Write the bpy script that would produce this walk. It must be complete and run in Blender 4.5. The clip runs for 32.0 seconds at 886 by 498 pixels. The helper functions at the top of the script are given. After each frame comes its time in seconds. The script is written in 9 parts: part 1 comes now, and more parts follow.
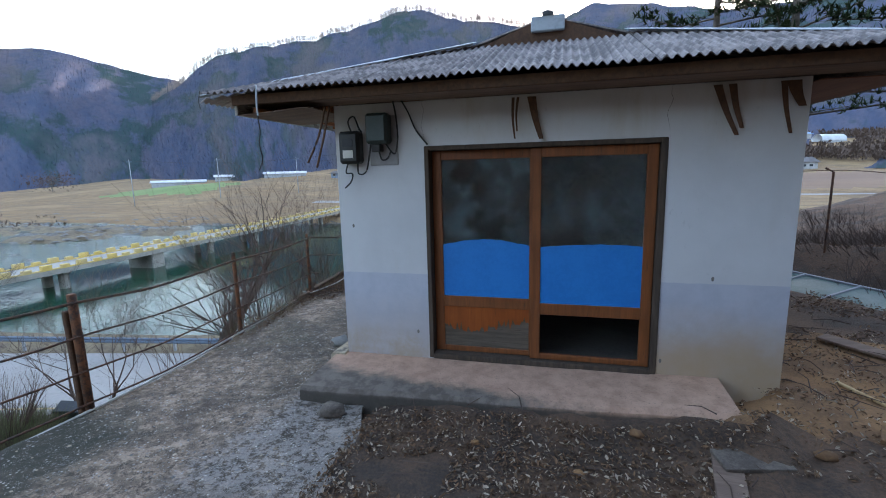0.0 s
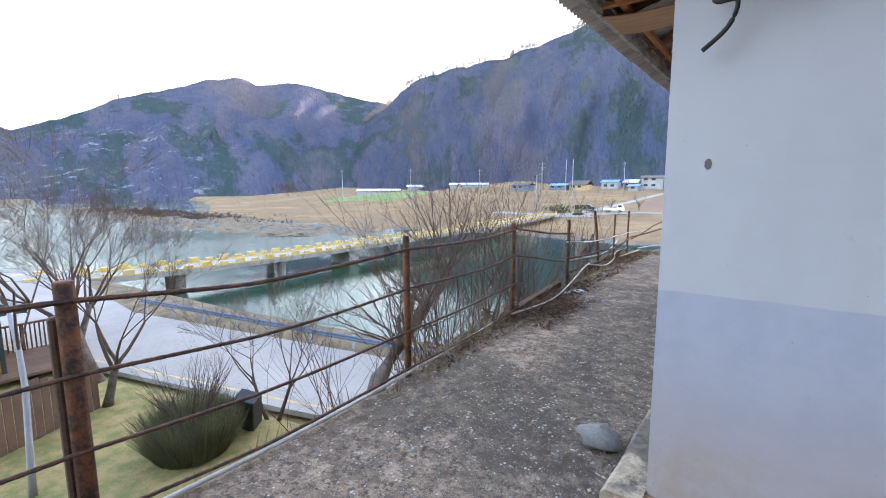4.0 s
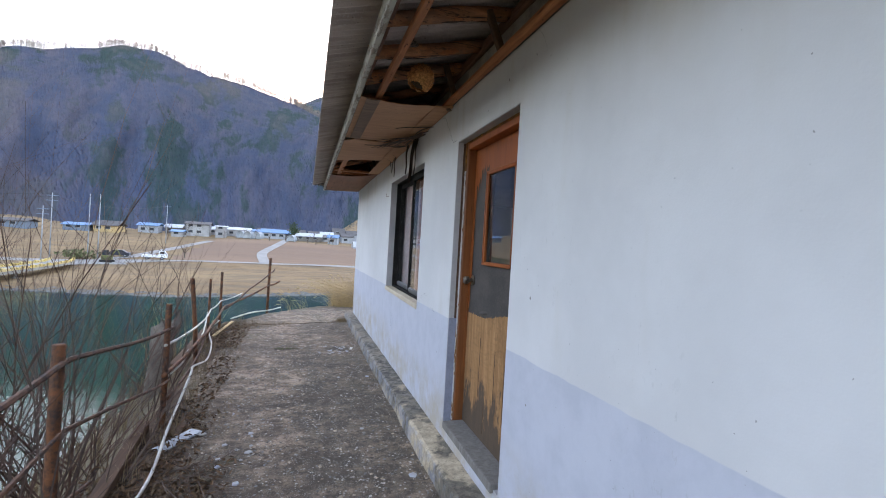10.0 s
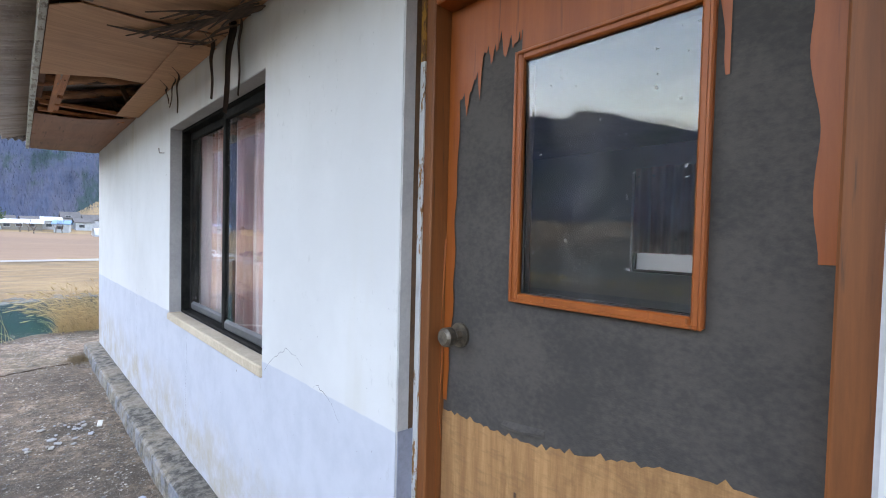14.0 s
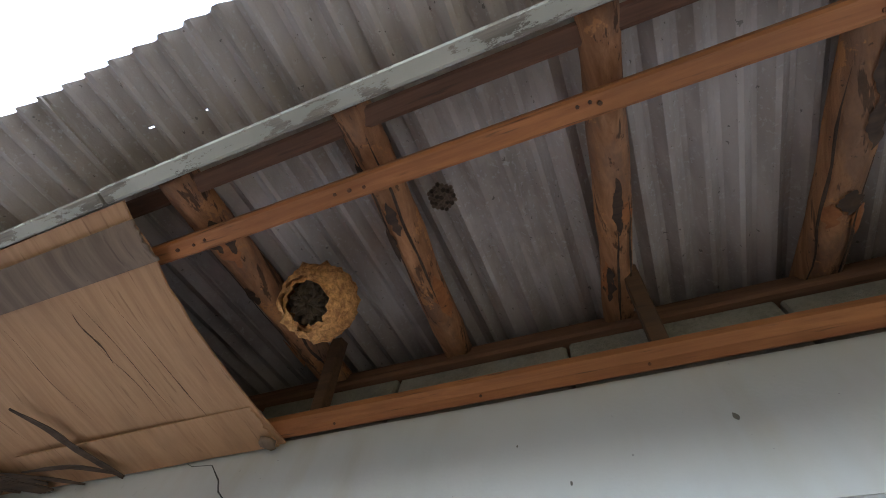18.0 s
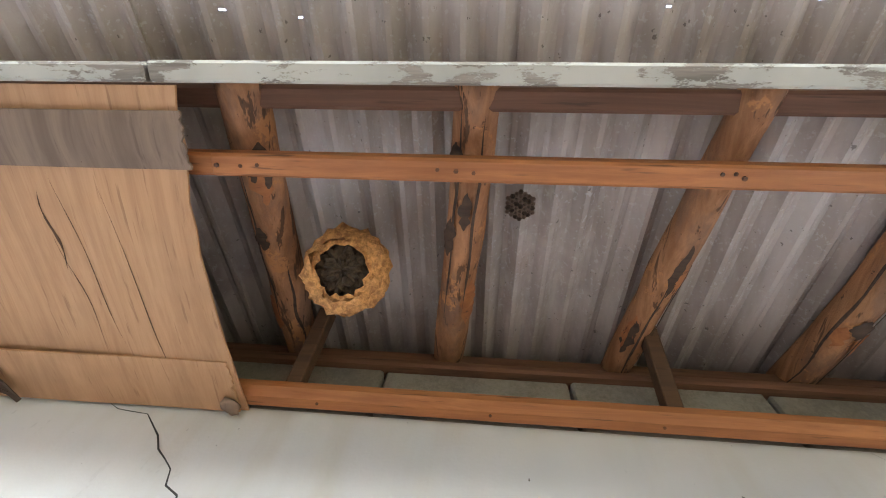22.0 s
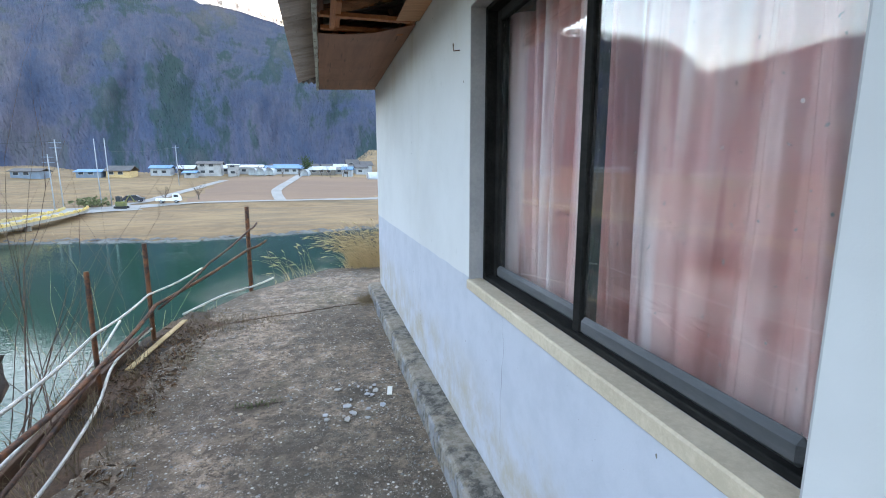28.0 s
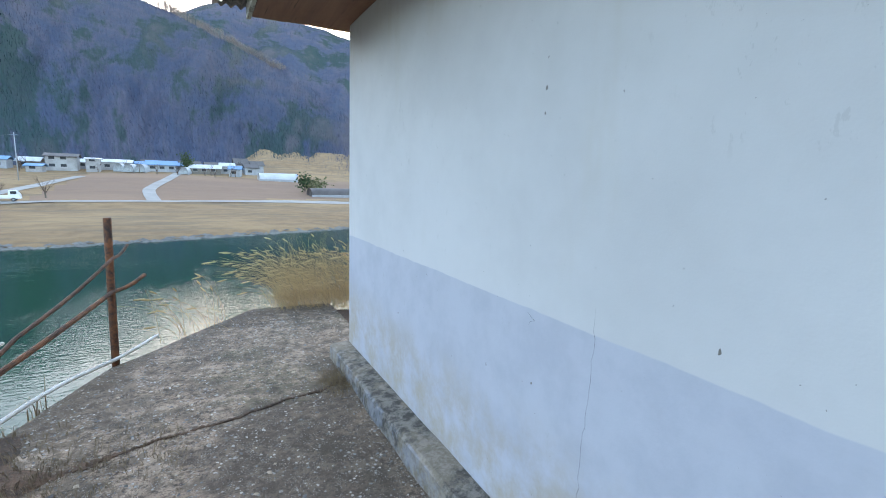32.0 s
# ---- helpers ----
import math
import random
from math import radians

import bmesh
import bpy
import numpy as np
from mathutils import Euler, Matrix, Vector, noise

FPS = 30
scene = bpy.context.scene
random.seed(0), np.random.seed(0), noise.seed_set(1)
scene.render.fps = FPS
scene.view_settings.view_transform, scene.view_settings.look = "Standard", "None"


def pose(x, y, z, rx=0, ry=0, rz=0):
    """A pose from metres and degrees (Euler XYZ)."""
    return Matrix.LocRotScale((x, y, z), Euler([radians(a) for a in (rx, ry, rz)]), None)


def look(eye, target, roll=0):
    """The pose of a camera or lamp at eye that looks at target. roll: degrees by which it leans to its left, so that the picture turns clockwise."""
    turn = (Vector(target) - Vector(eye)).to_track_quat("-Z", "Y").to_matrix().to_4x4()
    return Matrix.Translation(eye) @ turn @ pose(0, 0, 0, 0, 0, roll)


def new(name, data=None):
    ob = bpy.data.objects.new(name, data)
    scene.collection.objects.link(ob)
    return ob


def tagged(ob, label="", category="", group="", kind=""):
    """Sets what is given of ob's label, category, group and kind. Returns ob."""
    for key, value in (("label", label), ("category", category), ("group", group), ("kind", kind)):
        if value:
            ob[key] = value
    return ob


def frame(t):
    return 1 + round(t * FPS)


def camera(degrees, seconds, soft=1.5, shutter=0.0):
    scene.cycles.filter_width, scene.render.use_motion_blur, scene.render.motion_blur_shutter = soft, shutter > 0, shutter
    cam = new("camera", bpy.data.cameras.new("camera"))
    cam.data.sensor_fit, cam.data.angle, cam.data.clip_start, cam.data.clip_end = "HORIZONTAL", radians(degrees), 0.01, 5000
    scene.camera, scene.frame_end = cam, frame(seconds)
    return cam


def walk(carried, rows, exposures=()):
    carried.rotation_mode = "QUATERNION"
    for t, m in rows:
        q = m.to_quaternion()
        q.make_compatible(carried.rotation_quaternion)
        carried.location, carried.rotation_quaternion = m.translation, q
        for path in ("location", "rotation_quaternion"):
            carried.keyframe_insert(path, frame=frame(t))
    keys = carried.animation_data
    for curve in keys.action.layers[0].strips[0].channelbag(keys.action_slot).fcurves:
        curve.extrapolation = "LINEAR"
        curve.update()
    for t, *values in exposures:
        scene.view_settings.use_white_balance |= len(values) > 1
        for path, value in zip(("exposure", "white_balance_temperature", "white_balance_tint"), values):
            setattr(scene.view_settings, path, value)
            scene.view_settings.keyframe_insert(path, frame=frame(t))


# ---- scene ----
cam = camera(88.1, 32.0, 1.0)
PATH = [
    (0, (2.061, -4.017, 1.945), (1.564, -2.11, 1.605), -1.4),
    (0.5, (1.889, -3.805, 1.87), (1.331, -1.918, 1.513), -1.6),
    (1, (1.724, -3.598, 1.819), (1.036, -1.754, 1.466), -1.8),
    (1.5, (1.591, -3.354, 1.752), (0.76, -1.565, 1.421), -1.8),
    (2, (1.351, -3.049, 1.656), (0.342, -1.349, 1.354), -2.2),
    (2.5, (1.091, -2.706, 1.453), (-0.105, -1.122, 1.203), -0.3),
    (4.5, (0.039, -1.638, 1.367), (-1.102, -0.021, 1.083), -0.2),
    (5, (-0.27, -1.524, 1.418), (-1.268, 0.19, 1.16), 0.2),
    (5.5, (-0.417, -1.397, 1.38), (-1.284, 0.39, 1.148), 0.9),
    (6, (-0.514, -1.259, 1.402), (-1.189, 0.611, 1.19), 1.9),
    (6.5, (-0.652, -1.141, 1.405), (-1.074, 0.804, 1.21), 2.1),
    (7, (-0.793, -1.053, 1.429), (-0.991, 0.928, 1.247), 2.2),
    (7.5, (-0.839, -0.906, 1.419), (-0.917, 1.086, 1.267), 2.9),
    (8, (-0.865, -0.714, 1.445), (-0.794, 1.282, 1.332), 2.7),
    (8.5, (-0.973, -0.462, 1.455), (-0.746, 1.523, 1.37), 2.5),
    (9, (-0.966, -0.213, 1.429), (-0.635, 1.758, 1.349), 2.4),
    (9.5, (-0.94, -0.019, 1.454), (-0.501, 1.931, 1.401), 3.0),
    (10, (-0.987, 0.352, 1.461), (-0.415, 2.269, 1.447), 3.3),
    (10.5, (-1.029, 0.618, 1.453), (-0.369, 2.506, 1.458), 3.4),
    (11, (-0.972, 0.894, 1.479), (-0.249, 2.758, 1.491), 3.6),
    (11.5, (-0.969, 1.199, 1.46), (-0.141, 3.02, 1.467), 3.5),
    (12, (-0.981, 1.479, 1.497), (-0.063, 3.256, 1.476), 3.2),
    (12.5, (-0.852, 1.746, 1.48), (0.131, 3.487, 1.431), 2.8),
    (13, (-0.786, 1.967, 1.487), (0.317, 3.635, 1.422), 2.4),
    (13.5, (-0.806, 2.204, 1.503), (0.439, 3.767, 1.427), 2.0),
    (15.5, (-0.614, 2.712, 1.525), (1.023, 3.78, 1.949), -0.6),
    (16, (-0.649, 2.709, 1.629), (0.759, 3.693, 2.652), 0.5),
    (16.5, (-0.679, 2.703, 1.694), (0.388, 3.565, 3.149), 0.5),
    (17, (-0.711, 2.657, 1.725), (0.062, 3.378, 3.423), 2.7),
    (17.5, (-0.694, 2.68, 1.717), (-0.005, 3.347, 3.472), 12.8),
    (18, (-0.665, 2.767, 1.702), (-0.019, 3.317, 3.513), 21.5),
    (18.5, (-0.678, 2.994, 1.717), (0.019, 3.397, 3.548), 21.0),
    (19, (-0.692, 3.076, 1.726), (0.052, 3.359, 3.56), 18.7),
    (19.5, (-0.716, 3.082, 1.729), (0.037, 3.286, 3.57), 17.7),
    (20, (-0.724, 3.079, 1.729), (0.024, 3.237, 3.577), 16.7),
    (20.5, (-0.719, 3.078, 1.731), (0.028, 3.212, 3.581), 15.1),
    (21, (-0.714, 3.081, 1.734), (0.037, 3.216, 3.583), 14.3),
    (21.5, (-0.722, 3.076, 1.735), (0.029, 3.222, 3.583), 13.8),
    (22, (-0.716, 3.083, 1.735), (0.044, 3.248, 3.578), 13.6),
    (22.5, (-0.712, 3.079, 1.736), (0.071, 3.268, 3.566), 13.6),
    (23, (-0.704, 3.078, 1.735), (0.171, 3.354, 3.512), 13.0),
    (23.5, (-0.68, 3.098, 1.73), (0.343, 3.654, 3.356), 14.5),
    (24, (-0.609, 3.069, 1.697), (0.477, 4.019, 3.082), 14.5),
    (24.5, (-0.532, 3.055, 1.623), (0.501, 4.403, 2.679), 12.8),
    (25, (-0.498, 3.05, 1.585), (0.442, 4.721, 2.155), 8.1),
    (25.5, (-0.522, 3.081, 1.506), (0.206, 4.943, 1.566), 2.0),
    (26, (-0.562, 3.14, 1.486), (-0.032, 5.057, 1.271), -0.2),
    (26.5, (-0.647, 3.302, 1.462), (-0.248, 5.232, 1.12), -0.3),
    (28.5, (-0.701, 4.147, 1.46), (-0.119, 6.033, 1.139), 0.7),
    (29, (-0.66, 4.38, 1.436), (0.025, 6.236, 1.145), 2.0),
    (29.5, (-0.675, 4.622, 1.441), (0.111, 6.443, 1.182), 2.8),
    (30, (-0.787, 4.93, 1.463), (0.088, 6.714, 1.24), 3.2),
    (30.5, (-0.844, 5.213, 1.407), (0.067, 6.978, 1.176), 2.9),
    (31, (-0.905, 5.578, 1.406), (0.044, 7.321, 1.16), 2.6),
    (31.5, (-1.018, 5.96, 1.396), (-0.052, 7.689, 1.12), 2.3),
    (32, (-1.033, 6.309, 1.372), (-0.117, 8.06, 1.067), 1.9),
]
EXPO = [(0, 3.3, 6750, 23), (1.0, 3.33, 7200, 28), (2.0, 3.5, 7350, 30), (2.5, 3.6, 7350, 30), (4.5, 3.95, 7400, 30), (5.2, 3.93, 7500, 30), (6, 3.66, 7600, 30), (7, 3.58, 7700, 31), (9, 3.55, 7700, 31), (12, 3.65, 7300, 27), (13.0, 3.8, 7500, 29), (13.5, 3.9, 7600, 29), (15.5, 5.15, 9000, 29), (16, 5.33, 9400, 27), (17, 5.4, 8000, 28), (17.5, 5.0, 7600, 27), (18, 4.75, 7300, 26), (18.5, 5.35, 7800, 28), (19, 5.8, 8000, 29), (20, 5.92, 7800, 28), (22.5, 5.95, 7800, 28), (23, 5.85, 7700, 28), (24, 5.8, 7700, 26), (25, 4.42, 6250, 18), (26, 3.7, 6600, 20), (28.5, 3.8, 7350, 21), (29, 3.96, 7400, 21), (30, 3.92, 7200, 20), (31, 3.6, 7050, 20), (32, 3.55, 6950, 19)]
walk(cam, [(t, look(eye, target, roll)) for t, eye, target, roll in PATH], EXPO)

# ---- light ----
SUN_AZ, SUN_EL = -6.0, 7.5          # degrees from the house's long side, above the horizon
world = bpy.data.worlds.new("sky")
scene.world = world
world.use_nodes = True
wn = world.node_tree.nodes
sky = wn.new("ShaderNodeTexSky")
sky.sky_type, sky.sun_disc = "NISHITA", False
sky.sun_elevation, sky.sun_rotation = radians(SUN_EL), radians(-SUN_AZ)
sky.air_density, sky.dust_density, sky.ozone_density = 1.0, 0.5, 1.2
wn["Background"].inputs["Strength"].default_value = 0.15
world.node_tree.links.new(sky.outputs[0], wn["Background"].inputs[0])
sun = new("sun", bpy.data.lights.new("sun", "SUN"))
sun.data.energy, sun.data.angle, sun.data.color = 2.0, radians(0.6), (1.0, 0.90, 0.78)
sun.matrix_world = look((0, 0, 60), (math.sin(radians(SUN_AZ)) * 90, 0 - math.cos(radians(SUN_AZ)) * 90, 60 - 90 * math.tan(radians(SUN_EL))))


# ---- mesh builder ----
class Geo:
    """Collects vertices and faces of one mesh."""

    def __init__(self):
        self.v, self.f = [], []

    def add(self, verts, faces, m=None):
        k = len(self.v)
        self.v.extend((m @ Vector(p))[:] if m else tuple(p) for p in verts)
        self.f.extend(tuple(i + k for i in face) for face in faces)
        return self

    def box(self, x0, x1, y0, y1, z0, z1, c=0.0, m=None):
        if c <= 0:
            v = [(x, y, z) for x in (x0, x1) for y in (y0, y1) for z in (z0, z1)]
            f = [(0, 1, 3, 2), (4, 6, 7, 5), (0, 4, 5, 1), (2, 3, 7, 6), (0, 2, 6, 4), (1, 5, 7, 3)]
            return self.add(v, f, m)
        c = min(c, 0.45 * min(abs(x1 - x0), abs(y1 - y0), abs(z1 - z0)))
        v, at = [], {}
        for i, x in enumerate((x0, x1)):
            for j, y in enumerate((y0, y1)):
                for k, z in enumerate((z0, z1)):
                    sx, sy, sz = (c if i == 0 else -c), (c if j == 0 else -c), (c if k == 0 else -c)
                    for a, p in enumerate(((x, y + sy, z + sz), (x + sx, y, z + sz), (x + sx, y + sy, z))):
                        at[i, j, k, a] = len(v)
                        v.append(p)
        f = []
        for a in range(3):
            b, d = (a + 1) % 3, (a + 2) % 3
            for s in (0, 1):
                ring = []
                for p, q in ((0, 0), (1, 0), (1, 1), (0, 1)):
                    key = [0, 0, 0]
                    key[a], key[b], key[d] = s, p, q
                    ring.append(at[(*key, a)])
                f.append(tuple(ring if s else ring[::-1]))
            for p in (0, 1):
                for q in (0, 1):
                    e = []
                    for s in (0, 1):
                        key = [0, 0, 0]
                        key[a], key[b], key[d] = s, p, q
                        e.append(tuple(key))
                    quad = (at[(*e[0], b)], at[(*e[1], b)], at[(*e[1], d)], at[(*e[0], d)])
                    f.append(quad if (p + q) % 2 == 0 else quad[::-1])
        for i in (0, 1):
            for j in (0, 1):
                for k in (0, 1):
                    tri = (at[i, j, k, 0], at[i, j, k, 1], at[i, j, k, 2])
                    f.append(tri if (i + j + k) % 2 else tri[::-1])
        return self.add(v, f, m)

    def tube(self, pts, rads, n=6, closed=True):
        """A round bar along points, with a radius at each."""
        pts = [Vector(p) for p in pts]
        rads = [rads] * len(pts) if isinstance(rads, (int, float)) else rads
        v, f = [], []
        for i, p in enumerate(pts):
            way = (pts[min(i + 1, len(pts) - 1)] - pts[max(i - 1, 0)])
            way = way.normalized() if way.length > 1e-9 else Vector((0, 0, 1))
            side = way.cross(Vector((0, 0, 1)) if abs(way.z) < 0.9 else Vector((1, 0, 0))).normalized()
            up = side.cross(way)
            for a in range(n):
                t = 2 * math.pi * a / n
                v.append(tuple(p + rads[i] * (math.cos(t) * side + math.sin(t) * up)))
        for i in range(len(pts) - 1):
            for a in range(n):
                b = (a + 1) % n
                f.append((i * n + a, i * n + b, i * n + n + b, i * n + n + a))
        if closed:
            f.append(tuple(range(n))[::-1])
            f.append(tuple(range((len(pts) - 1) * n, len(pts) * n)))
        return self.add(v, f)

    def grid(self, rows, flip=False):
        """A sheet from rows of points."""
        w = len(rows[0])
        f = [(i * w + j, i * w + j + 1, i * w + w + j + 1, i * w + w + j) for i in range(len(rows) - 1) for j in range(w - 1)]
        return self.add([p for r in rows for p in r], [q[::-1] for q in f] if flip else f)

    def slab(self, rows, t):
        """A sheet with thickness t downwards."""
        w, n = len(rows[0]), len(rows)
        self.grid(rows)
        self.grid([[(p[0], p[1], p[2] - t) for p in r] for r in rows], flip=True)
        k = len(self.v) - 2 * w * n
        rim = [j for j in range(w)] + [i * w + w - 1 for i in range(1, n)] + [(n - 1) * w + j for j in range(w - 2, -1, -1)] + [i * w for i in range(n - 2, 0, -1)]
        for a, b in zip(rim, rim[1:] + rim[:1]):
            self.f.append((k + b, k + a, k + a + w * n, k + b + w * n))
        return self

    def mesh(self, name):
        me = bpy.data.meshes.new(name)
        me.from_pydata(self.v, [], self.f)
        me.update()
        return me


def part(name, geo, material, parent=None, label="", smooth=False):
    """One mesh object under a thing or a part, or at top level."""
    me = geo.mesh(name) if isinstance(geo, Geo) else geo
    if material and not me.materials:
        me.materials.append(material)
    if smooth:
        me.polygons.foreach_set("use_smooth", [True] * len(me.polygons))
    ob = new(name, me)
    if parent:
        ob.parent = parent
    if label:
        ob["label"] = label
    return ob


def thing(name, label, category, group="", at=(0, 0, 0), kind=""):
    """An empty at the base of a thing, to which its parts are given."""
    ob = new(name)
    ob.location = at
    ob.empty_display_size = 0.1
    return tagged(ob, label, category, group, kind)


def solid(name, geo, material, label, category, group="", kind="", smooth=False):
    return tagged(part(name, geo, material, None, "", smooth), label, category, group, kind)


rnd = random.Random(7)


# ---- materials ----
class Nodes:
    """A short way to write node materials."""

    def __init__(self, name):
        self.m = bpy.data.materials.new(name)
        self.m.use_nodes = True
        self.t = self.m.node_tree
        self.b = self.t.nodes["Principled BSDF"]

    def n(self, kind, **props):
        node = self.t.nodes.new("ShaderNode" + kind)
        for k, v in props.items():
            if k in node.inputs:
                self.put(node.inputs[k], v)
            else:
                setattr(node, k, v)
        return node

    def put(self, socket, v):
        if isinstance(v, bpy.types.NodeSocket):
            self.t.links.new(v, socket)
        elif isinstance(v, (tuple, list)) and len(v) == 3 and socket.type == "RGBA":
            socket.default_value = (*v, 1)
        else:
            socket.default_value = v

    def where(self, sx=1.0, sy=1.0, sz=1.0, own=False):
        co = self.n("TexCoord").outputs["Object"] if own else self.n("NewGeometry").outputs["Position"]
        mp = self.n("Mapping")
        self.t.links.new(co, mp.inputs["Vector"])
        mp.inputs["Scale"].default_value = (sx, sy, sz)
        return mp.outputs["Vector"]

    def noise(self, scale, detail=4, rough=0.6, vec=None, dist=0.0):
        return self.n("TexNoise", Vector=vec or self.where(), Scale=scale, Detail=detail, Roughness=rough, Distortion=dist).outputs["Fac"]

    def ramp(self, fac, lo, hi, a=0.0, b=1.0):
        r = self.n("MapRange", Value=fac)
        for i, v in zip((1, 2, 3, 4), (lo, hi, a, b)):
            r.inputs[i].default_value = v
        r.interpolation_type = "SMOOTHSTEP"
        return r.outputs[0]

    def mix(self, fac, a, b, mode="MIX"):
        x = self.n("MixRGB", blend_type=mode)
        for i, v in zip((0, 1, 2), (fac, a, b)):
            self.put(x.inputs[i], v)
        return x.outputs[0]

    def math(self, op, a, b=0.0):
        x = self.n("Math", operation=op)
        self.put(x.inputs[0], a)
        self.put(x.inputs[1], b)
        return x.outputs[0]

    def axis(self, k):
        s = self.n("SeparateXYZ")
        self.t.links.new(self.n("NewGeometry").outputs["Position"], s.inputs[0])
        return s.outputs[k]

    def bump(self, height, strength=0.3, dist=0.01):
        x = self.n("Bump", Height=height, Strength=strength, Distance=dist)
        self.t.links.new(x.outputs[0], self.b.inputs["Normal"])

    def done(self, color, rough=0.8, metal=0.0, spec=0.5):
        self.put(self.b.inputs["Base Color"], color)
        self.put(self.b.inputs["Roughness"], rough)
        self.b.inputs["Metallic"].default_value = metal
        self.b.inputs["Specular IOR Level"].default_value = spec
        return self.m


def plain(name, a, b, scale=8.0, fine=60.0, rough=0.85, bump=0.25, depth=0.004, metal=0.0, stretch=(1, 1, 1), own=False, vary=0.0, spec=0.4):
    """Two colours mixed by noise at two scales, with fine relief."""
    k = Nodes(name)
    vec = k.where(*stretch, own=own)
    big, small = k.noise(scale, 4, 0.6, vec), k.noise(fine, 5, 0.7, vec)
    fac = k.ramp(k.math("ADD", k.math("MULTIPLY", big, 0.6), k.math("MULTIPLY", small, 0.4)), 0.38, 0.62)
    col = k.mix(fac, a, b)
    if vary:
        r = k.n("ObjectInfo").outputs["Random"]
        col = k.mix(k.ramp(r, 0, 1, 0, vary), col, tuple(0.45 * x for x in a))
    k.bump(small, bump, depth)
    return k.done(col, rough, metal, spec)


def wall_paint():
    """White limewashed render over a blue-grey dado, chalky, with damp at the foot and streaks under the eaves."""
    k = Nodes("wall_paint")
    y, z = k.axis(1), k.axis(2)
    edge = k.math("SUBTRACT", z, k.math("SUBTRACT", 0.985, k.math("MULTIPLY", k.math("MAXIMUM", y, 0.0), 0.0093)))
    edge = k.math("ADD", edge, k.math("MULTIPLY", k.math("SUBTRACT", k.noise(5, 2), 0.5), 0.02))
    up = k.ramp(edge, -0.003, 0.003)
    big, mid, fine = k.noise(0.9, 5, 0.65), k.noise(4.5, 5, 0.65), k.noise(140, 3, 0.6)
    white = k.mix(k.ramp(big, 0.35, 0.7), (0.60, 0.59, 0.58), (0.53, 0.52, 0.51))
    white = k.mix(k.ramp(k.noise(1.6, 4, 0.6, k.where(2, 2, 0.35)), 0.58, 0.76, 0, 0.40), white, (0.52, 0.49, 0.43))
    dado = k.mix(k.ramp(mid, 0.35, 0.7), (0.47, 0.48, 0.525), (0.42, 0.43, 0.475))
    col = k.mix(up, dado, white)
    foot = k.math("MULTIPLY", k.ramp(z, 0.62, 0.22), k.ramp(k.noise(3.2, 5, 0.7), 0.36, 0.66))
    col = k.mix(foot, col, (0.40, 0.35, 0.29))
    front = k.math("MULTIPLY", k.ramp(y, 0.05, 0.02), k.ramp(k.math("ADD", k.axis(0), k.math("MULTIPLY", mid, 0.8)), 2.5, 3.4, 0.42, 1.0))
    damp = k.math("MULTIPLY", front, k.ramp(k.math("ADD", z, k.math("MULTIPLY", k.noise(2.2, 5, 0.7), 0.5)), 1.15, 0.55))
    col = k.mix(k.math("MULTIPLY", damp, 0.85), col, (0.42, 0.29, 0.175))
    # tan upright streaks, stronger towards the wall top
    top_streaks = k.math("MULTIPLY", k.ramp(z, 1.9, 2.48), k.ramp(k.noise(2.6, 5, 0.65, k.where(1, 1, 0.22)), 0.46, 0.68))
    col = k.mix(k.math("MULTIPLY", top_streaks, 0.55), col, (0.46, 0.40, 0.31))
    scuff = k.math("MULTIPLY", k.ramp(k.noise(1.1, 3, 0.5), 0.52, 0.62), k.ramp(k.noise(21, 4, 0.8, k.where(1, 1, 0.5)), 0.60, 0.66, 0, 0.25))
    col = k.mix(scuff, col, (0.33, 0.32, 0.31))
    specks = k.ramp(k.noise(60, 2, 0.5), 0.75, 0.775, 0, 0.7)
    col = k.mix(specks, col, (0.22, 0.21, 0.20))
    k.bump(k.math("ADD", k.math("MULTIPLY", mid, 3.0), k.math("MULTIPLY", fine, 0.5)), 0.22, 0.003)
    return k.done(col, 0.92, 0, 0.25)


def planks(name, a, b, along="y", rough=0.7, dark=(0.05, 0.03, 0.02), grain=26.0, wear=0.0):
    """Wood with grain running along one axis."""
    k = Nodes(name)
    s = {"x": (0.06, 1, 1), "y": (1, 0.06, 1), "z": (1, 1, 0.06)}[along]
    vec = k.where(*s)
    g = k.noise(grain, 6, 0.7, vec, 0.6)
    col = k.mix(k.ramp(g, 0.3, 0.7), a, b)
    col = k.mix(k.ramp(k.noise(grain * 3.2, 3, 0.6, vec), 0.60, 0.72, 0, 0.7), col, dark)
    col = k.mix(k.ramp(k.noise(3, 4), 0.5, 0.75, 0, 0.45), col, tuple(0.55 * x for x in a))
    if wear:
        col = k.mix(k.ramp(k.noise(16, 5, 0.75, vec), 0.62 - wear, 0.66 - wear), col, (0.20, 0.16, 0.12))
    k.bump(g, 0.4, 0.003)
    return k.done(col, rough, 0, 0.35)


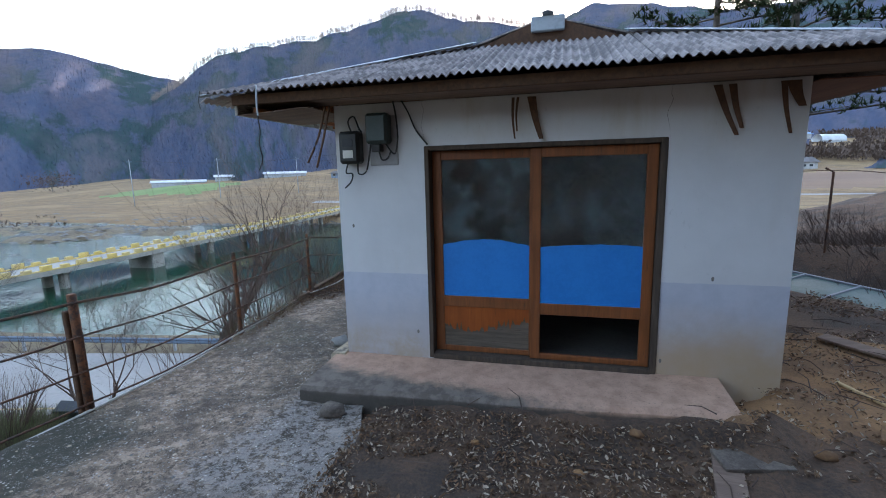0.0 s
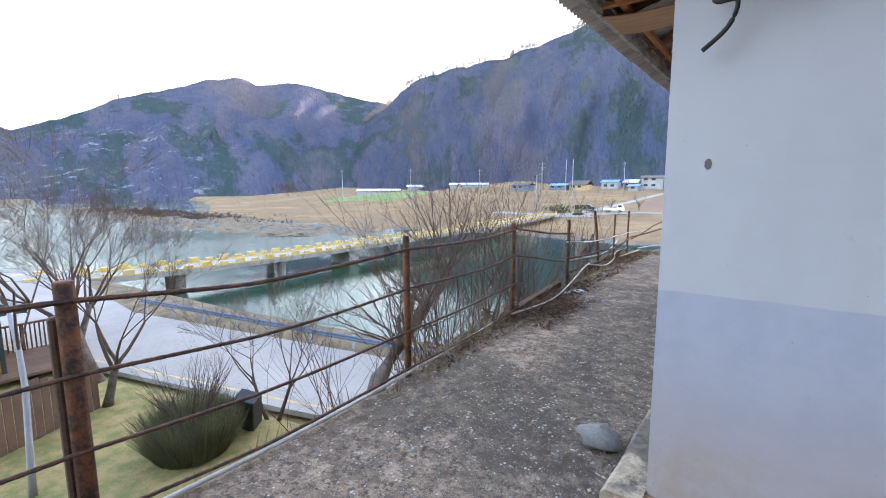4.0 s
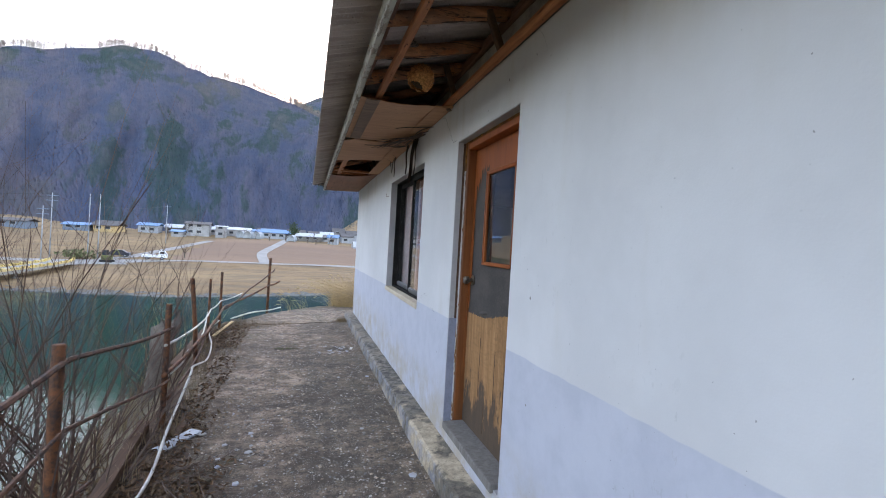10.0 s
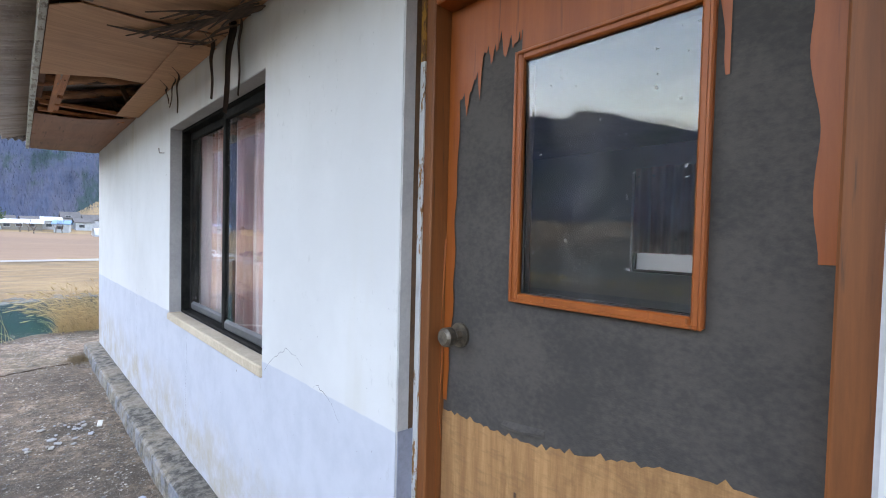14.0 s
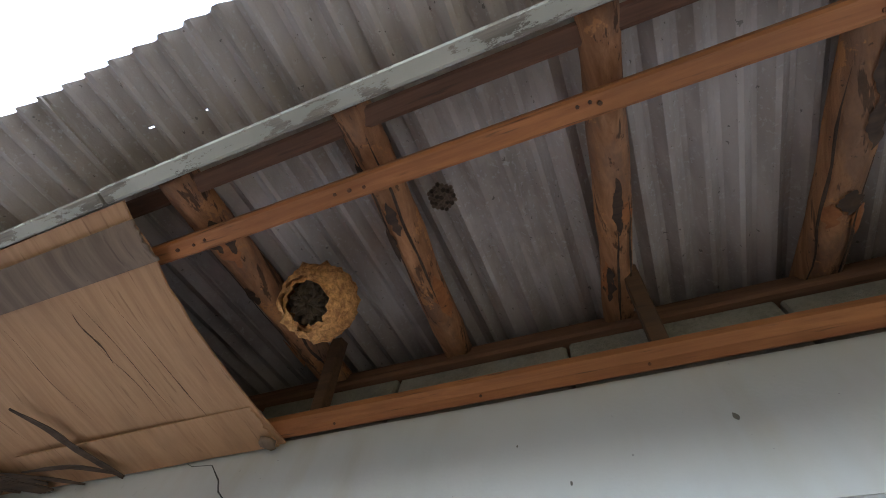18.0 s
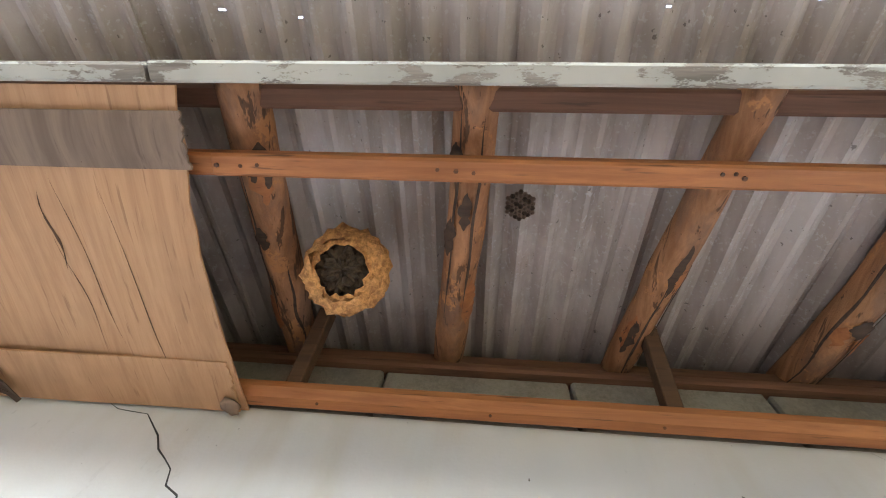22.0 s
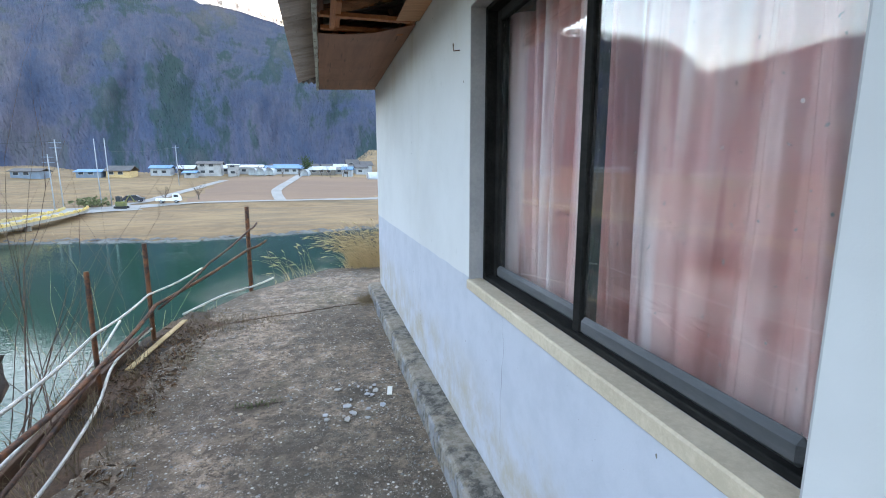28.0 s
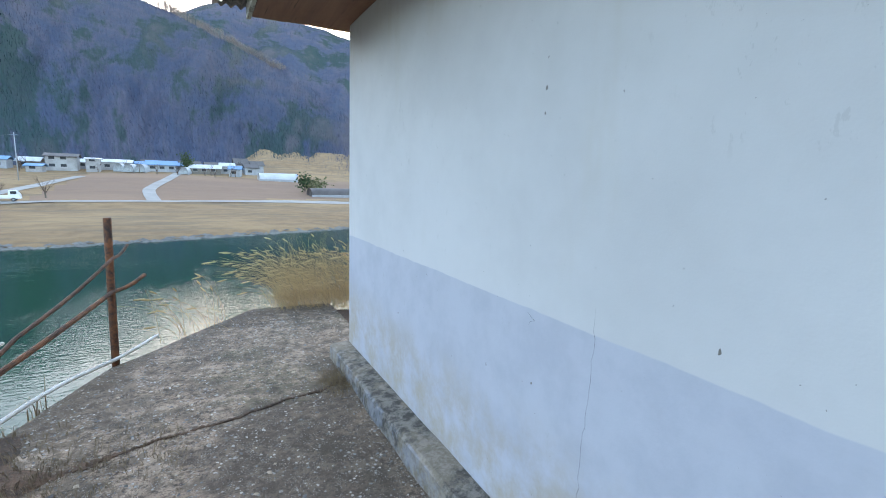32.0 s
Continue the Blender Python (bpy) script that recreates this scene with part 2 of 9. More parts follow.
def glass(name, tint=(1, 1, 1), rough=0.0, dust=0.0, dirt=(0.62, 0.60, 0.57)):
    k = Nodes(name)
    k.b.inputs["Transmission Weight"].default_value = 1.0
    k.b.inputs["IOR"].default_value = 1.5
    k.put(k.b.inputs["Base Color"], tint)
    k.b.inputs["Roughness"].default_value = rough
    if dust:
        d = k.n("BsdfDiffuse", Color=(*dirt, 1))
        f = k.math("MULTIPLY", k.ramp(k.noise(3.5, 6, 0.75), 0.35, 0.8), dust)
        f = k.math("ADD", f, k.ramp(k.noise(70, 2, 0.5), 0.72, 0.75, 0, 0.55))
        mx = k.n("MixShader")
        k.put(mx.inputs[0], f)
        k.t.links.new(k.b.outputs[0], mx.inputs[1])
        k.t.links.new(d.outputs[0], mx.inputs[2])
        k.t.links.new(mx.outputs[0], k.t.nodes["Material Output"].inputs[0])
    return k.m


def milky(name, tone):
    """A white film that lets daylight glow through."""
    k = Nodes(name)
    k.put(k.b.inputs["Base Color"], tone)
    tr = k.n("BsdfTranslucent", Color=(*tone, 1))
    mx = k.n("MixShader")
    k.put(mx.inputs[0], k.ramp(k.noise(6, 4), 0.3, 0.7, 0.7, 0.8))
    k.t.links.new(k.b.outputs[0], mx.inputs[1])
    k.t.links.new(tr.outputs[0], mx.inputs[2])
    k.t.links.new(mx.outputs[0], k.t.nodes["Material Output"].inputs[0])
    return k.m


def cement():
    """Old trodden concrete: brown-grey, with dark damp down the middle, pale aggregate and dirt."""
    k = Nodes("old_concrete")
    big, mid, small, tiny = k.noise(0.8, 5, 0.65), k.noise(4.5, 6, 0.8), k.noise(22, 6, 0.8), k.noise(70, 4, 0.75)
    col = k.mix(k.ramp(small, 0.40, 0.58), (0.108, 0.078, 0.056), (0.42, 0.297, 0.208))
    col = k.mix(k.ramp(mid, 0.50, 0.60, 0, 0.75), col, (0.545, 0.392, 0.28))
    col = k.mix(k.ramp(big, 0.46, 0.56, 0, 0.65), col, (0.110, 0.082, 0.060))
    col = k.mix(k.ramp(k.noise(1.9, 6, 0.8), 0.54, 0.60, 0, 0.55), col, (0.075, 0.062, 0.044))
    col = k.mix(k.ramp(k.noise(11, 5, 0.75), 0.52, 0.58, 0, 0.6), col, (0.075, 0.057, 0.043))
    col = k.mix(k.ramp(tiny, 0.54, 0.64, 0, 0.55), col, (0.062, 0.050, 0.042))
    lane = k.math("ADD", k.axis(0), k.math("MULTIPLY", k.math("SUBTRACT", k.noise(1.3, 4, 0.7), 0.5), 0.9))
    worn = k.math("MULTIPLY", k.math("MULTIPLY", k.ramp(lane, -1.12, -0.88), k.ramp(lane, 0.15, -0.25)), k.math("MULTIPLY", k.ramp(k.axis(1), -0.9, 0.6), k.ramp(k.axis(1), 9.0, 6.0, 0.3, 1.0)))
    col = k.mix(k.math("MULTIPLY", worn, k.ramp(k.noise(7, 5, 0.75), 0.34, 0.62, 0.15, 0.7)), col, (0.092, 0.078, 0.060))
    col = k.mix(k.math("MULTIPLY", k.ramp(lane, -1.45, -1.75), k.ramp(k.noise(12, 5, 0.75), 0.40, 0.58, 0, 0.7)), col, (0.15, 0.105, 0.068))
    col = k.mix(k.math("MULTIPLY", k.ramp(k.noise(0.7, 3), 0.56, 0.64), k.ramp(k.noise(30, 4, 0.8), 0.46, 0.6, 0, 0.5)), col, (0.11, 0.11, 0.055))
    wob = k.math("MULTIPLY", k.math("SUBTRACT", k.noise(2.4, 5, 0.75), 0.5), 0.9)
    moss = k.math("MULTIPLY", k.ramp(k.math("ADD", k.axis(0), wob), -0.80, -1.15), k.ramp(k.math("ADD", k.axis(1), wob), -1.15, -1.6))
    col = k.mix(k.math("MULTIPLY", moss, 0.82), col, (0.040, 0.044, 0.032))
    lime = k.math("MULTIPLY", k.math("MULTIPLY", k.ramp(k.math("ADD", k.axis(0), wob), -0.45, -0.1), k.ramp(k.math("ADD", k.axis(1), wob), -0.55, -0.8)), k.ramp(k.axis(1), -2.3, -1.8))
    col = k.mix(k.math("MULTIPLY", lime, 0.62), col, k.mix(k.ramp(k.noise(15, 6, 0.85), 0.44, 0.54), (0.040, 0.037, 0.030), (0.40, 0.355, 0.32)))
    hairs = k.n("TexVoronoi", Vector=k.where(1, 0.6, 1), Scale=0.9, feature="DISTANCE_TO_EDGE")
    col = k.mix(k.math("MULTIPLY", k.ramp(hairs.outputs["Distance"], 0.0, 0.007, 0.35, 0), k.ramp(k.noise(1.1, 3), 0.52, 0.60)), col, (0.055, 0.046, 0.038))
    vor = k.n("TexVoronoi", Vector=k.where(), Scale=34.0)
    stones = k.math("MULTIPLY", k.ramp(vor.outputs["Distance"], 0.20, 0.30, 1, 0), k.ramp(k.noise(9, 4, 0.7), 0.50, 0.56))
    col = k.mix(stones, col, k.mix(k.ramp(k.noise(13, 2), 0.4, 0.6), (0.34, 0.31, 0.28), (0.62, 0.55, 0.48)))
    vor2 = k.n("TexVoronoi", Vector=k.where(), Scale=110.0)
    grit = k.math("MULTIPLY", k.ramp(vor2.outputs["Distance"], 0.20, 0.32, 1, 0), k.ramp(k.noise(17, 3), 0.46, 0.55))
    col = k.mix(k.math("MULTIPLY", grit, 0.8), col, (0.46, 0.41, 0.36))
    k.bump(k.math("ADD", k.math("MULTIPLY", stones, 1.2), k.math("ADD", k.math("MULTIPLY", small, 2.2), k.math("ADD", tiny, k.math("MULTIPLY", mid, 1.5)))), 0.9, 0.010)
    return k.done(col, 0.95, 0, 0.25)


def water():
    """River: dark green depth under a rippled, mirroring surface, patches of wind-ruffled and calm water."""
    k = Nodes("river_water")
    small, mid = k.noise(3.4, 3, 0.6, k.where(0.6, 1.5, 1)), k.noise(0.55, 3, 0.6, k.where(0.6, 1.4, 1))
    calm = k.ramp(k.noise(0.05, 4, 0.6), 0.40, 0.60, 0.35, 1.0)
    riffle = k.math("MAXIMUM", k.ramp(k.axis(0), -36.0, -62.0, 0.32, 1.8), k.ramp(k.axis(1), 30.0, 18.0, 0.32, 0.9))
    k.bump(k.math("MULTIPLY", k.math("MULTIPLY", k.math("ADD", k.math("MULTIPLY", small, 0.8), k.math("MULTIPLY", mid, 0.6)), calm), riffle), 0.5, 0.13)
    k.b.inputs["IOR"].default_value = 1.33
    return k.done((0.008, 0.042, 0.023), 0.03, 0, 0.30)


def land():
    """Dry winter meadow and reed, tan to brown."""
    k = Nodes("dry_meadow")
    big, mid, fine = k.noise(0.045, 5, 0.65), k.noise(0.35, 6, 0.7), k.noise(6, 4, 0.7)
    col = k.mix(k.ramp(mid, 0.35, 0.65), (0.28, 0.175, 0.088), (0.20, 0.122, 0.063))
    col = k.mix(k.ramp(big, 0.45, 0.62, 0, 0.8), col, (0.33, 0.215, 0.11))
    col = k.mix(k.ramp(k.noise(0.5, 5, 0.7, k.where(0.12, 1, 1)), 0.49, 0.62, 0, 0.75), col, (0.16, 0.115, 0.075))
    col = k.mix(k.ramp(fine, 0.5, 0.7, 0, 0.45), col, (0.18, 0.13, 0.08))
    k.bump(k.math("ADD", mid, fine), 0.8, 0.15)
    return k.done(col, 0.95, 0, 0.2)


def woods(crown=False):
    """Bare winter forest on far slopes: violet-brown trunks, pine patches, pale cliffs, all tinted with blue distance
    haze; grain runs up the slope.
    """
    k = Nodes("hazy_forest_crown" if crown else "winter_forest")
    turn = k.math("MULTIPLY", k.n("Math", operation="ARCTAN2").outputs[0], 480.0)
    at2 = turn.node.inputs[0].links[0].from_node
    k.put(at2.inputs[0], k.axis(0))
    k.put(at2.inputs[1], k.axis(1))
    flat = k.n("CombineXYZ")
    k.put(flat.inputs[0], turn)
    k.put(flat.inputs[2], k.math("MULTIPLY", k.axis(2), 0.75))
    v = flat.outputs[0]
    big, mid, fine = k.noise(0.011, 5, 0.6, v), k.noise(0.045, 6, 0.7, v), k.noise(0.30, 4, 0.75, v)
    # blue-violet shift of these tones is distance haze put into the colour
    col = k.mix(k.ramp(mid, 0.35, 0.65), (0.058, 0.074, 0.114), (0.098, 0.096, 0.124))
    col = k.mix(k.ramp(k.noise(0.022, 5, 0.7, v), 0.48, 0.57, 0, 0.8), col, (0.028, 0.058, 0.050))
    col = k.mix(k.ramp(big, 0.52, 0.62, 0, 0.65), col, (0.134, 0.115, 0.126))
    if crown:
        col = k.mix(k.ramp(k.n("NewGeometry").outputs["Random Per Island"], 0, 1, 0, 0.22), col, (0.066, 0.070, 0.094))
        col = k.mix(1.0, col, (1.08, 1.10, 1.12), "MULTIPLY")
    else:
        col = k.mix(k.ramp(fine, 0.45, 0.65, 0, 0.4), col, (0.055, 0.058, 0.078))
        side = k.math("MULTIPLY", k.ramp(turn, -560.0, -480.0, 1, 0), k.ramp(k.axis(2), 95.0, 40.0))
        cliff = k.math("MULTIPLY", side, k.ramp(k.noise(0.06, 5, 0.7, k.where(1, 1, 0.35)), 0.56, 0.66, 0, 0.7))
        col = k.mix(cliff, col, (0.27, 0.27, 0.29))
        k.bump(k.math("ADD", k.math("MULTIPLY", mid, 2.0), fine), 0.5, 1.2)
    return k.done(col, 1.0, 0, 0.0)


def cloth():
    k = Nodes("pink_curtain")
    n1, n2 = k.noise(2.2, 4, 0.6), k.noise(60, 3, 0.6)
    col = k.mix(k.ramp(n1, 0.35, 0.7), (0.70, 0.36, 0.325), (0.80, 0.54, 0.50))
    # upright pale and dark streaks: highlights and shade of the folds painted in
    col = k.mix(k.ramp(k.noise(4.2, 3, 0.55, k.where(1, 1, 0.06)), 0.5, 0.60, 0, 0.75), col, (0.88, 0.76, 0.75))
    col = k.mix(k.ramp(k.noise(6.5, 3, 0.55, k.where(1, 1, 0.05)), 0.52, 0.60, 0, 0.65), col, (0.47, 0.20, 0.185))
    k.bump(n2, 0.2, 0.001)
    return k.done(col, 0.9, 0, 0.2)


def slate(old=False):
    """Old asbestos cement: warm grey, streaked along the slope, with pale lichen specks and dark stains."""
    k = Nodes("weathered_slate" if old else "asbestos_slate")
    vec = k.where(0.10, 1, 1)
    streak, blot, speck = k.noise(9, 4, 0.6, vec), k.noise(2.6, 5, 0.65), k.noise(90, 3, 0.6)
    col = k.mix(k.ramp(streak, 0.32, 0.68), (0.37, 0.305, 0.27), (0.54, 0.465, 0.425))
    col = k.mix(k.ramp(blot, 0.52, 0.70, 0, 0.5), col, (0.24, 0.19, 0.165))
    col = k.mix(k.ramp(k.noise(30, 4, 0.7, vec), 0.58, 0.70, 0, 0.45), col, (0.52, 0.47, 0.44))
    col = k.mix(k.ramp(speck, 0.58, 0.66, 0, 0.45), col, (0.56, 0.53, 0.50))
    col = k.mix(k.ramp(k.noise(55, 3, 0.6), 0.68, 0.71, 0, 0.7), col, (0.10, 0.085, 0.075))
    tone = k.n("ObjectInfo").outputs["Random"]
    col = k.mix(k.ramp(tone, 0, 1, 0, 0.25), col, (0.22, 0.19, 0.175))
    if old:
        col = k.mix(k.ramp(k.noise(5, 6, 0.75), 0.42, 0.58, 0.35, 0.9), col, (0.105, 0.092, 0.088))
        col = k.mix(k.ramp(k.noise(38, 5, 0.8), 0.58, 0.64, 0, 0.7), col, (0.40, 0.38, 0.37))
    k.bump(k.math("ADD", speck, streak), 0.4, 0.003)
    return k.done(col, 0.92, 0, 0.25)


def flaking(name, paint, bare, amount=0.5, along="y"):
    """Old paint broken into flakes over bare weathered wood."""
    k = Nodes(name)
    s = {"x": (0.3, 1, 1), "y": (1, 0.3, 1), "z": (1, 1, 0.3)}[along]
    n1, n2 = k.noise(26, 6, 0.75, k.where(*s)), k.noise(4, 4, 0.6)
    cut = k.ramp(k.math("ADD", k.math("MULTIPLY", n1, 0.75), k.math("MULTIPLY", n2, 0.25)), amount - 0.015, amount + 0.015)
    wood = k.mix(k.ramp(k.noise(40, 5, 0.7, k.where(*[0.2 * v if v < 1 else v for v in s])), 0.35, 0.65), bare, tuple(0.55 * v for v in bare))
    col = k.mix(cut, k.mix(k.ramp(n2, 0.4, 0.7), paint, tuple(0.82 * v for v in paint)), wood)
    k.bump(k.math("SUBTRACT", k.math("MULTIPLY", n1, 0.4), cut), 0.5, 0.002)
    return k.done(col, 0.8, 0, 0.3)


def peeled_log():
    """Peeled pine pole: orange-brown wood, grey weathering, dark checks along it and scraps of bark."""
    k = Nodes("rafter_log")
    vec = k.where(0.10, 1, 1)
    g = k.noise(22, 6, 0.7, vec, 0.5)
    col = k.mix(k.ramp(g, 0.32, 0.68), (0.29, 0.125, 0.060), (0.52, 0.245, 0.125))
    col = k.mix(k.ramp(k.noise(6, 5, 0.7, k.where(0.4, 1, 1)), 0.47, 0.60, 0, 0.7), col, (0.20, 0.115, 0.080))
    col = k.mix(k.ramp(k.noise(9, 5, 0.75), 0.58, 0.62, 0, 0.8), col, (0.56, 0.245, 0.10))
    col = k.mix(k.ramp(k.noise(40, 4, 0.7, k.where(0.05, 1, 1)), 0.57, 0.62, 0, 0.75), col, (0.055, 0.034, 0.024))
    col = k.mix(k.ramp(k.noise(60, 3, 0.7), 0.66, 0.70, 0, 0.7), col, (0.07, 0.045, 0.032))
    k.bump(k.math("ADD", g, k.noise(30, 5, 0.7)), 0.7, 0.006)
    return k.done(col, 0.85, 0, 0.25)


def raw_wood():
    """Bare door wood: upright grain crossed by fine weave lines, orange-brown, dark water stains towards the foot."""
    k = Nodes("raw_light_wood")
    vec = k.where(1, 1, 0.07)
    g, w, st = k.noise(30, 6, 0.7, vec, 0.4), k.noise(70, 3, 0.6, k.where(1, 0.25, 1)), k.noise(5, 6, 0.75, k.where(1, 1, 0.5))
    col = k.mix(k.ramp(g, 0.3, 0.7), (0.42, 0.215, 0.09), (0.26, 0.125, 0.052))
    col = k.mix(k.ramp(w, 0.5, 0.7, 0, 0.4), col, (0.19, 0.105, 0.05))
    col = k.mix(k.ramp(st, 0.48, 0.64, 0, 0.65), col, (0.20, 0.10, 0.042))
    low = k.math("ADD", k.axis(2), k.math("MULTIPLY", k.math("SUBTRACT", k.noise(9, 5, 0.8, k.where(1, 1, 0.3)), 0.5), 1.1))
    col = k.mix(k.ramp(low, 0.56, 0.44, 0, 0.85), col, (0.055, 0.045, 0.036))
    k.bump(k.math("ADD", g, w), 0.5, 0.003)
    return k.done(col, 0.88, 0, 0.25)


def footing():
    """Old footing: tan cement with black mossy patches."""
    k = Nodes("mossy_plinth")
    n1, n2, n3 = k.noise(2.4, 6, 0.7), k.noise(16, 5, 0.75), k.noise(70, 4, 0.7)
    col = k.mix(k.ramp(n2, 0.35, 0.65), (0.54, 0.43, 0.30), (0.36, 0.28, 0.195))
    col = k.mix(k.ramp(n1, 0.43, 0.54, 0, 0.88), col, k.mix(k.ramp(n2, 0.4, 0.6), (0.05, 0.046, 0.038), (0.15, 0.13, 0.105)))
    col = k.mix(k.ramp(n3, 0.55, 0.68, 0, 0.6), col, (0.09, 0.078, 0.062))
    old = k.math("ADD", k.axis(1), k.math("MULTIPLY", k.math("SUBTRACT", n1, 0.5), 6.0))
    col = k.mix(k.ramp(old, 3.8, 5.2, 0, 0.7), col, k.mix(k.ramp(n2, 0.4, 0.62), (0.055, 0.052, 0.048), (0.25, 0.225, 0.195)))
    paint = k.math("MULTIPLY", k.ramp(k.axis(0), -0.143, -0.150), k.ramp(k.noise(6, 5, 0.7), 0.44, 0.60, 0, 0.5))
    col = k.mix(paint, col, (0.27, 0.29, 0.335))
    k.bump(k.math("ADD", n2, n3), 0.7, 0.008)
    return k.done(col, 0.93, 0, 0.25)


def step_cement():
    """Trodden cement: pale tan by the wall, darker towards the front edge and down the front face."""
    k = Nodes("earthy_cement_step")
    n1, n2, n3 = k.noise(3.2, 6, 0.72), k.noise(7, 6, 0.7), k.noise(60, 4, 0.7)
    col = k.mix(k.ramp(n2, 0.35, 0.66), (0.53, 0.325, 0.225), (0.40, 0.235, 0.160))
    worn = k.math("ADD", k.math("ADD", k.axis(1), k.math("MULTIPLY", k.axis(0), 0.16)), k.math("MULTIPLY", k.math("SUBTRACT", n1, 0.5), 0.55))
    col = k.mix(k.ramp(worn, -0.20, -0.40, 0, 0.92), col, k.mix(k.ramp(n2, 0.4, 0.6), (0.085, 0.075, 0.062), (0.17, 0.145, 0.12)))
    # darker colour below the top edge, down the front face
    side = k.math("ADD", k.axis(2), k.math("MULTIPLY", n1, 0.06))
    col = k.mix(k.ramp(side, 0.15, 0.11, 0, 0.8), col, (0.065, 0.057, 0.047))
    col = k.mix(k.ramp(n3, 0.56, 0.68, 0, 0.5), col, (0.12, 0.10, 0.08))
    k.bump(k.math("ADD", n2, n3), 0.7, 0.008)
    return k.done(col, 0.93, 0, 0.25)


def leaf_mix(name, a, b):
    """Dead leaves, each of its own tone."""
    k = Nodes(name)
    r = k.n("NewGeometry").outputs["Random Per Island"]
    col = k.mix(r, b, a)
    col = k.mix(k.ramp(k.noise(40, 3), 0.5, 0.7, 0, 0.5), col, tuple(0.5 * v for v in b))
    return k.done(col, 0.8, 0, 0.3)


def rusty(name, a=(0.22, 0.080, 0.032), b=(0.048, 0.029, 0.022)):
    return plain(name, a, b, 14, 70, 0.85, 0.8, 0.004)


